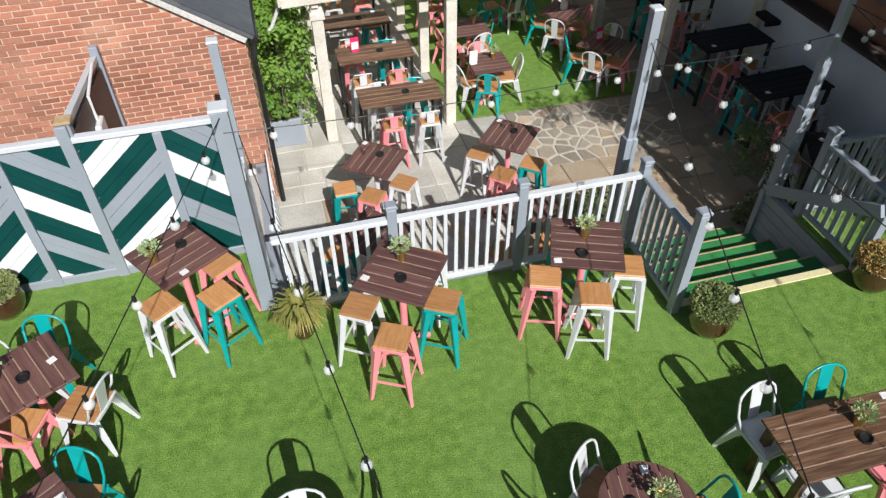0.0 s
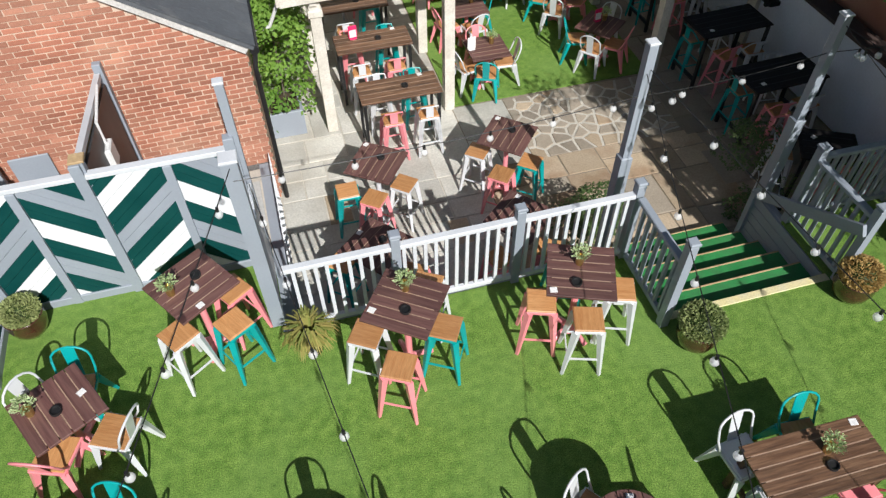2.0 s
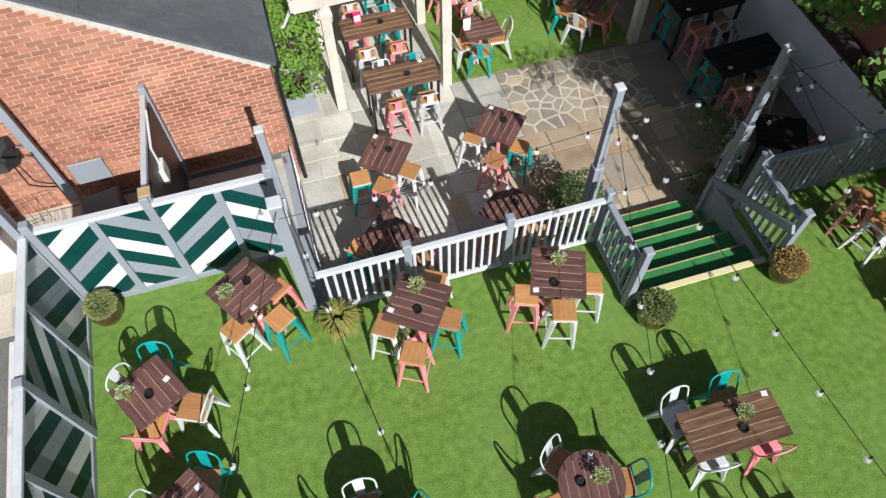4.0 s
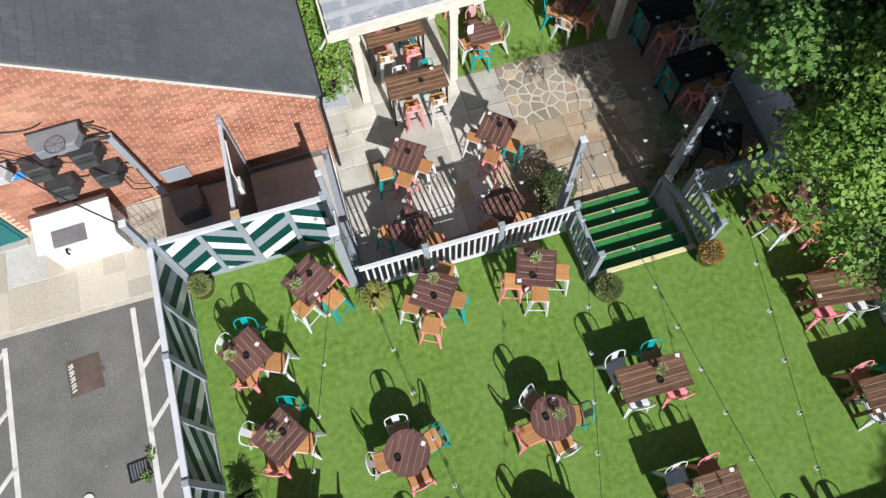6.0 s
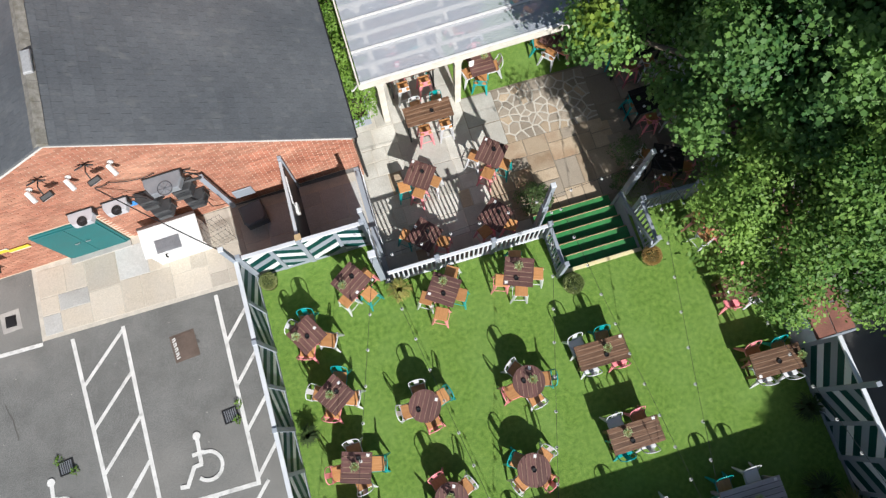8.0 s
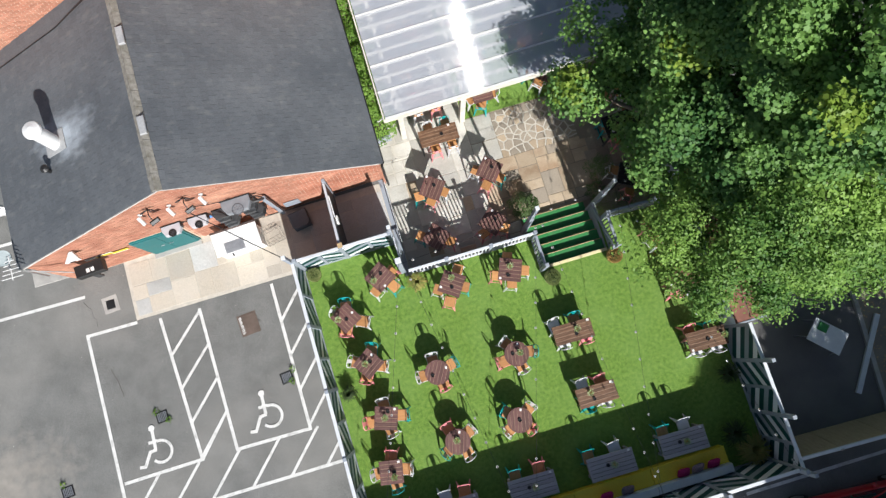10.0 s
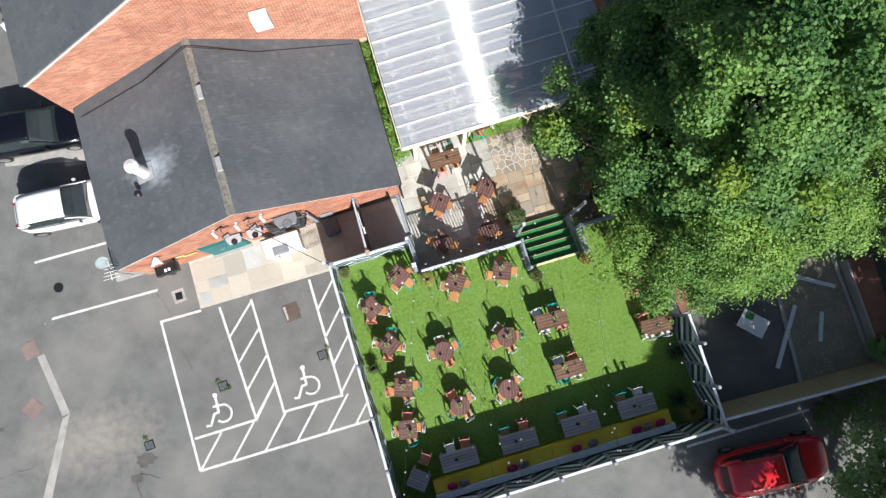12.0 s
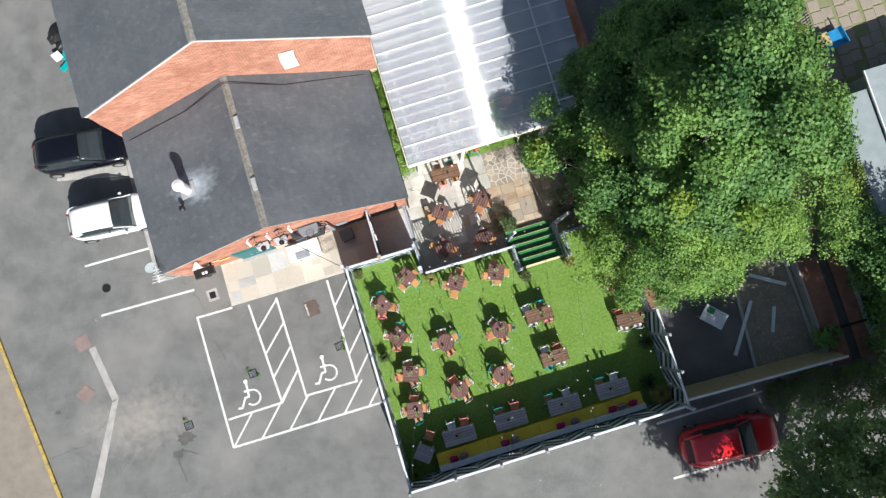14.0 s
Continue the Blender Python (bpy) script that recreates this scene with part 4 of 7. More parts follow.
def leaf(shape, p, out, size, rng, long=1.7):
    """One pointed leaf that grows from p along out, folded a little at its midrib."""
    out = out.normalized()
    side = out.cross(Vector((rng.gauss(0, 1), rng.gauss(0, 1), rng.gauss(0, 1)))).normalized()
    nrm = side.cross(out)
    w, l = size * 0.5, size * long
    o = len(shape.v)
    for q in (p, p + out * l * 0.45 + side * w + nrm * w * 0.3, p + out * l, p + out * l * 0.45 - side * w + nrm * w * 0.3):
        shape.v.append(tuple(q))
    shape.f += [(o, o + 1, o + 2), (o, o + 2, o + 3)]


def table_plant(x, y, z):
    at = pose(x, y, z, 0, 0, rnd(0, 360))
    if "plant" in PROTO:
        return copy_thing(PROTO["plant"], at)
    pl = thing("potted_herb", "small pale green herb in a brass pot on a table", "plant", at, "table plants")
    part("pot", Shape().lathe([(0.04, 0), (0.048, 0.1), (0.05, 0.11), (0.042, 0.108), (0.04, 0.09)], 14), BRASS, pl, "brass pot")
    rng = random.Random(5)
    s = Shape()
    leaf_cluster(s, (0, 0, 0.15), 0.105, 260, 0.018, rng)
    part("leaves", s, LEAF_HERB, pl)
    PROTO["plant"] = pl
    return pl


def ashtray(x, y, z):
    at = pose(x, y, z, 0, 0, rnd(0, 90))
    if "ash" in PROTO:
        return copy_thing(PROTO["ash"], at)
    a = solid("ashtray", Shape().lathe([(0.04, 0), (0.055, 0.004), (0.055, 0.035), (0.047, 0.035), (0.04, 0.012)], 16), BLACK, "round black ashtray on a table", "ashtray", group="ashtrays", at=at)
    PROTO["ash"] = a
    return a


def table_card(x, y, z, ang):
    at = pose(x, y, z, 0, 0, ang)
    if "card" in PROTO:
        return copy_thing(PROTO["card"], at)
    c = solid("table_card", Shape().box(-0.037, 0.037, -0.032, 0.032, 0, 0.006), CARD, "small white card on a table", "card", group="table cards", at=at)
    PROTO["card"] = c
    return c


def dress(x, y, z, ang, plant, ash, card):
    """Plant, ashtray and card on a tabletop; places are along and across the table."""
    r = Matrix.Rotation(radians(ang), 3, "Z")
    for f, q in ((table_plant, plant), (ashtray, ash)):
        if q:
            v = r @ Vector((*q, 0))
            f(x + v.x, y + v.y, z)
    if card:
        v = r @ Vector((*card, 0))
        table_card(x + v.x, y + v.y, z, ang + rnd(-12, 12))


def seats_round(tx, ty, rows, z=0.0):
    """Chairs from the places of their back tops, turned to the table."""
    for c, bx, by in rows:
        d = Vector((bx - tx, by - ty, 0)).normalized()
        k = 0.31 if by < ty - 0.3 else 0.26
        put("chair", c, bx - d.x * k, by - d.y * k, z, math.degrees(math.atan2(d.y, d.x)) + rnd(-9, 9))


def seats_beside(ty, rows, z=0.0, turn=0):
    """Chairs along the long sides of a table."""
    for c, bx, by in rows:
        s = 90 if by > ty else -90
        put("chair" if s > 0 and c != "w" else "plain_chair", c, bx, by - (0.27 if s > 0 else -0.37), z, s + turn + rnd(-7, 7))


# tall square tables on the lawn
for x, y, ang, pl, ash, cd in ((-1.04, 6.09, 34, (-0.2, 0.05), (0.1, 0.05), (-0.1, -0.29)), (1.0, 5.27, -35, (-0.06, 0.15), (0.04, -0.1), (-0.28, -0.2)), (2.83, 5.16, -22, (-0.02, 0.1), (-0.05, -0.17), (-0.28, -0.28))):
    square_table(x, y, 0, 1.08, ang)
    dress(x, y, 1.08, ang, pl, ash, cd)
for c, x, y, a in (("w", -1.27, 5.76, -55), ("t", -0.72, 5.74, -58), ("p", -0.7, 6.2, 35), ("w", 0.57, 5.24, 148), ("p", 0.8, 4.78, -118), ("t", 1.36, 5.1, -30), ("w", 1.32, 5.68, 60),
                   ("p", 2.42, 5.14, 160), ("w", 2.8, 4.78, -108), ("w", 3.28, 5.05, -20), ("t", 2.9, 5.6, 72)):
    put("stool", c, x, y, 0, a)
# low square tables along the striped fence
for x, y, ang, rows, pl, ash, cd in (
        (-2.4, 5.23, 29, (("t", -2.31, 5.84), ("w", -2.78, 5.6), ("w", -1.68, 4.86), ("p", -2.62, 4.62)), (-0.2, 0.1), (-0.02, -0.05), (0.24, -0.02)),
        (-2.12, 3.69, 34, (("t", -1.84, 4.28), ("w", -2.72, 3.92), ("w", -1.56, 3.42), ("p", -2.41, 3.08)), (-0.05, 0.05), (0.08, 0.0), (0.27, 0.1)),
        (-2.05, 1.98, -18, (("w", -2.03, 2.6), ("t", -1.34, 1.89), ("p", -2.76, 1.97), ("w", -2.01, 1.32)), (-0.02, 0.02), (0.05, 0.2), (0.25, 0.28)),
        (-2.33, 0.43, -10, (("p", -2.2, 1.07), ("w", -2.95, 0.49), ("w", -1.68, 0.33), ("t", -2.29, -0.26)), (0.1, -0.12), (0.1, 0.0), (0.24, 0.28))):
    square_table(x, y, 0, 0.75, ang + (90 if y > 5 else 0))
    seats_round(x, y, rows)
    dress(x, y, 0.75, ang, pl, ash, cd)
# round tables
for x, y, ang, rows, pl, ash, cd in (
        (-0.18, 2.84, 60, (("w", -0.26, 3.46), ("t", 0.5, 3.0), ("w", -0.85, 2.86), ("p", -0.07, 2.18)), None, (-0.12, 0.12), (0.2, -0.22)),
        (2.29, 2.68, 80, (("w", 2.0, 3.25), ("t", 2.95, 2.62), ("p", 1.62, 2.5), ("w", 2.38, 2.0)), (0.03, -0.08), (0.02, 0.12), (0.3, -0.05)),
        (1.78, 0.78, 78, (("t", 1.34, 1.23), ("w", 2.34, 1.1), ("w", 1.22, 0.42), ("p", 2.16, 0.28)), None, (0.0, 0.0), (0.3, -0.05)),
        (-0.18, 0.71, 74, (("p", -0.44, 1.32), ("w", 0.42, 0.95), ("t", -0.74, 0.36), ("w", 0.12, 0.06)), (0.05, 0.03), (0.1, -0.02), (0.28, -0.05))):
    round_table(x, y, 0, ang)
    seats_round(x, y, rows)
    dress(x, y, 0.75, ang, pl, ash, cd)
# long tables
for x, y, ang, rows, pl, ash, cd in (
        (4.14, 2.82, -1, (("w", 3.69, 3.41), ("t", 4.33, 3.42), ("w", 3.82, 2.26), ("p", 4.5, 2.24)), (0.12, 0.06), (0.08, -0.08), (0.52, 0.24)),
        (4.24, 0.84, 0, (("w", 3.94, 1.43), ("p", 4.51, 1.4), ("w", 4.5, 0.26), ("t", 3.9, 0.26)), (-0.2, 0.12), (-0.12, -0.1), (0.5, 0.24)),
        (7.97, 1.46, -2, (("p", 7.62, 2.03), ("t", 8.25, 1.98), ("w", 7.64, 0.88), ("w", 8.26, 0.84)), (0.5, 0.0), (0.02, -0.02), (-0.52, -0.24)),
        (8.0, 3.33, -8, (("p", 7.6, 2.76), ("w", 8.2, 2.7), ("p", 8.1, 3.9)), None, None, (-0.52, -0.1))):
    rect_table(x, y, 0, ang)
    seats_beside(y, rows)
    dress(x, y, 0.75, ang, pl, ash, cd)
# tall table and stools under the tree
square_table(7.98, 5.0, 0, 1.08, 20)
for c, x, y, a in (("w", 7.52, 4.75, 200), ("p", 7.5, 5.2, 150), ("p", 8.1, 4.55, -80)):
    put("stool", c, x, y, 0, a)
# grey tables before the yellow bench
for x, y, rows in ((-0.77, -1.18, (("w", -1.0, -0.5), ("p", -0.41, -0.5))), (1.58, -1.18, (("t", 1.17, -0.52), ("p", 1.92, -0.5))), (4.01, -1.24, (("t", 3.45, -0.6), ("w", 4.28, -0.58))), (6.27, -1.22, (("t", 5.82, -0.56), ("w", 6.5, -0.54)))):
    rect_table(x, y, 0, -1, 1.42, 0.7, 0.75, GREY_WOOD, GREY_WOOD, 6, "grey-washed plank table before the yellow bench", "grey tables")
    seats_beside(y, rows)
    dress(x, y, 0.75, 0, (0.05, 0.02), (-0.12, 0.03), (0.6, 0.28))
rect_table(-2.46, -1.46, 0, -38, 0.74, 0.7, 0.75, GREY_WOOD, GREY_WOOD, 6, "small grey-washed plank table", "grey tables")
put("chair", "p", -2.05, -0.85, 0, 55)
dress(-2.46, -1.46, 0.75, -38, None, None, (0.25, 0.25))

# yellow bench along the south fence
bench = thing("garden_bench", "long built-in bench with a mustard yellow seat and white back", "bench")
for x0, x1 in ((-2.0, 0.3), (0.31, 2.7), (2.71, 5.1), (5.11, 7.45)):
    part("seat_panel", Shape().box(x0, x1, -2.22, -1.72, 0.4, 0.47, 0.02), YELLOW, bench, "mustard yellow seat panel")
    part("front_panel", Shape().box(x0, x1, -1.79, -1.75, 0.0, 0.4, 0.006), YELLOW, bench)
    part("back_panel", Shape().box(x0, x1, -2.46, -2.22, 0.0, 0.72, 0.012), PALE_PAINT, bench, "white boxed back")


def cushion(x, y, z, ang, m, label):
    s = Shape()
    n = 10
    for j in range(n + 1):
        for i in range(n + 1):
            u, v_ = i / n * 2 - 1, j / n * 2 - 1
            s.v.append((0.2 * u * (1 - 0.08 * v_ * v_), 0.2 * v_ * (1 - 0.08 * u * u), 0.075 * ((1 - u ** 4) * (1 - v_ ** 4)) ** 0.6))
    k = len(s.v)
    s.v += [(a, b, -c) for a, b, c in s.v[:k]]
    for j in range(n):
        for i in range(n):
            a = j * (n + 1) + i
            s.f += [(a, a + 1, a + n + 2, a + n + 1), (k + a + n + 1, k + a + n + 2, k + a + 1, k + a)]
    s.smooth = True
    solid("cushion", s, m, label, "cushion", group="bench cushions", at=pose(x, y, z, 52, 0, ang))


for x, m in ((-1.3, MAGENTA), (-0.85, PATTERN), (1.05, MAGENTA), (1.5, PATTERN), (3.6, MAGENTA), (4.25, PATTERN), (6.0, MAGENTA), (6.45, PATTERN), (6.95, MAGENTA)):
    cushion(x, -2.08, 0.62, rnd(-8, 8), m, "magenta cloth cushion leaning on the bench back" if m == MAGENTA else "patterned cloth cushion leaning on the bench back")

# ---- patio furniture ----
P1 = PATIO + 0.0
for x, y, ang, col, h, card in ((1.33, 8.57, 54, "w", 1.12, (0.29, 0.29)), (3.31, 8.62, 49, "p", 1.12, (0.28, 0.27)), (0.99, 6.95, 42, "w", 1.23, (0.05, 0.3)), (2.88, 6.92, 40, "p", 1.23, (0.29, 0.2))):
    square_table(x, y, P1, h, ang, col)
    dress(x, y, P1 + h, ang, None, (0.1, -0.03), card)
for c, x, y, a in (("t", 0.86, 8.5, 180), ("p", 1.2, 8.24, -128), ("w", 1.68, 8.42, -40), ("w", 2.92, 8.8, 140), ("p", 3.1, 8.22, -132), ("t", 3.6, 8.35, -40),
                   ("p", 1.42, 6.76, -30), ("t", 0.55, 7.2, 140), ("p", 3.24, 6.68, -30), ("p", 2.55, 6.7, 200)):
    put("stool", c, x, y, P1, a)
BAR = "tall plank table with black metal legs under the canopy"
for x, y, ys in ((2.05, 10.24, (("p", 1.85, -0.33), ("w", 2.43, -0.33), ("t", 2.4, 0.42), ("w", 1.8, 0.42))), (1.93, 11.68, (("w", 1.63, -0.36), ("p", 2.24, -0.36), ("p", 1.6, 0.42), ("t", 2.25, 0.42))), (1.8, 13.0, (("w", 1.6, -0.36), ("t", 2.2, 0.42))), (1.85, 14.8, (("w", 1.6, -0.36), ("p", 2.2, -0.36)))):
    rect_table(x, y, P1, 0, 1.3, 0.58, 1.08, RECT_WOOD, BLACK, 5, BAR, "tall canopy tables", 0.05, 0.045)
    for c, sx, dy in ys:
        put("back_stool", c, sx, y + dy, P1, -90 if dy < 0 else 90)
    dress(x, y, P1 + 1.08, 0, None, (0.1, 0.0), (0.4, 0.24))
DARK = "tall black-stained plank table against the boundary wall"
for x, y in ((8.06, 8.9), (8.07, 10.5), (8.12, 12.44)):
    rect_table(x, y, P1, 3, 1.36, 0.74, 1.08, BLACK_WOOD, BLACK, 5, DARK, "dark wall tables", 0.05, 0.05)
    for c, dx, dy in (("p", -0.22, -0.48), ("w", 0.3, -0.46), ("t", -0.5, 0.15), ("w", 0.3, 0.46)):
        put("back_stool", c, x + dx, y + dy, P1, (180 if dx < -0.4 else -90 if dy < 0 else 90) + rnd(-8, 8))
    dress(x, y, P1 + 1.08, 4, None, None, (-0.45, -0.18))
rect_table(7.7, 7.12, P1, -28, 0.82, 0.72, 1.08, BLACK_WOOD, BLACK, 5, "short black-stained plank table below the railing", "dark wall tables", 0.05, 0.05)
for c, x, y, a in (("w", 7.3, 7.5, 150), ("p", 7.55, 6.62, -118), ("p", 8.2, 6.85, -28)):
    put("back_stool", c, x, y, P1, a)
table_card(7.6, 7.35, P1 + 1.08, 20)
ws_ = thing("wall_shelf", "small black box shelf on the rendered wall", "shelf", pose(WALL_X, 10.9, 0.0))
part("box", Shape().box(-0.2, 0.0, -0.24, 0.24, -0.04, 0.05, 0.008), BLACK_WOOD, ws_)
part("bracket", Shape().box(-0.12, 0.0, -0.03, 0.03, -0.16, -0.04, 0.006), BLACK, ws_)
# low tables on the turf under the canopy
for x, y, rows in ((3.9, 11.37, (("t", 3.72, 10.74), ("w", 4.5, 11.3), ("w", 3.28, 11.3), ("p", 3.86, 11.98))), (6.14, 11.5, (("w", 5.72, 10.98), ("p", 6.58, 11.0), ("t", 5.5, 11.7), ("w", 6.6, 12.0))),
                   (3.97, 12.8, (("w", 4.12, 12.22), ("t", 4.45, 13.1), ("p", 3.3, 12.75))), (5.95, 12.95, (("w", 5.55, 12.4), ("p", 6.5, 12.8), ("t", 5.4, 13.3), ("w", 6.2, 13.5))),
                   (5.2, 14.3, (("w", 5.38, 13.65), ("t", 4.6, 14.1), ("t", 5.8, 14.6))), (3.9, 14.6, (("p", 3.4, 14.3), ("t", 4.3, 15.1))), (5.4, 16.4, (("w", 4.9, 16.0), ("t", 5.9, 16.7), ("p", 5.5, 15.8)))):
    square_table(x, y, P1 + 0.012, 0.75, 0 if x < 5 else 40)
    seats_round(x, y, rows, P1 + 0.012)
    dress(x, y, P1 + 0.762, 0, (0.12, 0.1), None, None)


def menu_stand(x, y, z, ang, m, label):
    s = thing("menu_stand", label, "menu", pose(x, y, z, 0, 0, ang), "menu stands")
    part("base", Shape().box(-0.06, 0.06, -0.035, 0.035, 0, 0.02, 0.004), m, s)
    part("card", Shape().box(-0.075, 0.075, -0.006, 0.006, 0.02, 0.25, 0.003), m, s)
    part("sheet", Shape().box(-0.06, 0.06, -0.009, -0.0065, 0.035, 0.17), CARD, s, "white printed sheet")


menu_stand(1.62, 11.79, P1 + 1.08, 8, HOT_PINK, "hot pink menu stand on a tall table")
menu_stand(3.62, 11.37, P1 + 0.762, 5, CARD, "white menu stand on a low table")
menu_stand(6.12, 11.6, P1 + 0.762, 10, HOT_PINK, "hot pink menu stand on a low table")
menu_stand(6.0, 13.0, P1 + 0.762, 0, CARD, "white menu stand on a low table")


# ---- festoon lights ----
def festoon(a, b, sag, n, name="festoon_light", label="black festoon cable with clear round bulbs"):
    a, b = Vector(a), Vector(b)
    f = thing(name, label, "string lights", pose(*a), "festoon lights")
    pt = lambda t: (b - a) * t - Vector((0, 0, sag * 4 * t * (1 - t)))
    cable = Shape().tube([pt(i / 24) for i in range(25)], 0.0048, 6)
    part("cable", cable, BLACK, f)
    hold = Shape().tube([(0, 0, 0.005), (0, 0, -0.04)], 0.014, 8).mesh("holder")
    ball = Shape().lathe([(0.008, -0.035), (0.028, -0.05), (0.038, -0.078), (0.028, -0.106), (0.006, -0.115)], 12)
    ball.smooth = True
    ball = ball.mesh("bulb")
    for i in range(n):
        p = pt((i + 0.6) / n)
        at = pose(p.x, p.y, p.z)
        h = part("holder", hold, BLACK, f, at=at)
        part("bulb", ball, LAMP_GLASS, h, "clear glass bulb")


EAST, WESTP = (6.33, 6.56, 2.46), (-0.33, 6.12, 2.45)
festoon(WESTP, (-3.3, -2.5, 2.4), 0.14, 12)
festoon((-0.2, 6.05, 2.3), (1.06, -2.5, 2.42), 0.14, 12)
festoon((3.88, 6.41, 2.42), (1.06, -2.5, 2.42), 0.09, 13)
festoon((3.92, 6.41, 2.46), (4.88, -2.5, 2.42), 0.09, 13)
festoon(EAST, (4.7, -2.5, 2.42), 0.12, 12)
festoon(EAST, (8.6, -2.5, 2.42), 0.14, 12)
festoon((-0.33, 6.12, 2.3), (3.85, 6.42, 2.14), 0.06, 6)
festoon((3.95, 6.42, 2.14), (6.28, 6.6, 2.1), 0.05, 3)
festoon((6.38, 6.6, 2.1), (9.15, 6.9, 1.9), 0.08, 4)


# ---- pots and planting ----
def ball_pot(x, y, z, r, m, label, ball_r=0.2):
    p = thing("potted_shrub", label, "plant", pose(x, y, z), "glazed pots")
    pot = Shape().lathe([(r * 0.62, 0), (r * 0.88, r * 0.4), (r, r * 0.9), (r * 0.97, r * 1.35), (r * 1.01, r * 1.42), (r * 0.9, r * 1.43), (r * 0.86, r * 1.3)], 28)
    pot.smooth = True
    part("pot", pot, POT_BROWN, p, "dark brown glazed pot")
    part("soil", Shape().lathe([(r * 0.86, r * 1.2), (r * 0.84, r * 1.3)], 20), SOIL, p)
    rng = random.Random(int(x * 100))
    s = Shape()
    zc = r * 1.38 + ball_r * 0.35
    part("inner_foliage", Shape().lathe([(ball_r * 0.5, zc - ball_r * 0.5), (ball_r * 0.86, zc - 0.1 * ball_r), (ball_r * 0.8, zc + 0.2 * ball_r), (ball_r * 0.4, zc + ball_r * 0.5)], 16), LEAF_CORD, p)
    for _ in range(3600):
        d = Vector((rng.gauss(0, 1), rng.gauss(0, 1), rng.gauss(0, 1) * 0.9)).normalized()
        q = Vector((0, 0, zc)) + Vector((d.x * ball_r, d.y * ball_r, d.z * ball_r * 0.66)) * rng.uniform(0.84, 1.04)
        leaf(s, q, d + Vector((rng.gauss(0, 0.5), rng.gauss(0, 0.5), 0.3)), 0.022 * rng.uniform(0.7, 1.3), rng, 1.5)
    part("foliage", s, m, p)


ball_pot(4.12, 4.62, 0, 0.235, LEAF_BOX, "clipped green box ball in a brown glazed pot", 0.24)
ball_pot(6.2, 4.72, 0, 0.235, LEAF_DRY, "dry golden shrub in a brown glazed pot", 0.23)
ball_pot(-3.06, 6.86, 0, 0.22, LEAF_BOX, "clipped green box ball in a brown glazed pot", 0.2)


def strap_plant(x, y, z, r, n, m, label, pot=POT_BROWN, name="grassy_plant"):
    p = thing(name, label, "plant", pose(x, y, z))
    part("pot", Shape().lathe([(0.11, 0), (0.15, 0.2), (0.16, 0.24), (0.14, 0.24), (0.13, 0.2)], 18), pot, p)
    rng = random.Random(int(x * 77 + y * 13))
    s = Shape()
    for _ in range(n):
        a, reach, h = rng.uniform(0, 2 * math.pi), r * rng.uniform(0.5, 1.1), r * rng.uniform(0.3, 1.1)
        c, sn = math.cos(a), math.sin(a)
        w = 0.008 + 0.012 * (r - 0.25)
        side = Vector((-sn, c, 0)) * w
        pts = [Vector((0, 0, 0.22)), Vector((c * reach * 0.4, sn * reach * 0.4, 0.22 + h * 0.8)), Vector((c * reach * 0.8, sn * reach * 0.8, 0.22 + h * 0.75)), Vector((c * reach, sn * reach, 0.22 + h * 0.3))]
        o = len(s.v)
        for q, k in zip(pts, (1, 1.2, 0.9, 0.1)):
            s.v += [tuple(q + side * k), tuple(q - side * k)]
        s.f += [(o, o + 1, o + 3, o + 2), (o + 2, o + 3, o + 5, o + 4), (o + 4, o + 5, o + 7, o + 6)]
    part("foliage", s, m, p)


strap_plant(0.0, 5.72, 0, 0.33, 260, LEAF_GRASS, "grassy plant with gold and green straps in a pot")
strap_plant(-3.0, 3.0, 0, 0.3, 150, LEAF_CORD, "dark spiky strap-leaved plant beside the striped fence", name="spiky_plant")
strap_plant(8.4, 0.25, 0, 0.38, 180, LEAF_CORD, "dark spiky strap-leaved plant beside the striped fence", name="spiky_plant")
strap_plant(8.3, -2.1, 0, 0.55, 260, LEAF_GRASS, "pale green strap-leaved plant in the fence corner", name="spiky_plant")
strap_plant(7.95, -1.5, 0, 0.45, 180, LEAF_CORD, "dark spiky strap-leaved plant in the fence corner", name="spiky_plant")
strap_plant(-3.1, -2.3, 0, 0.4, 220, LEAF_Y, "yellow-green plant in the fence corner", name="spiky_plant")


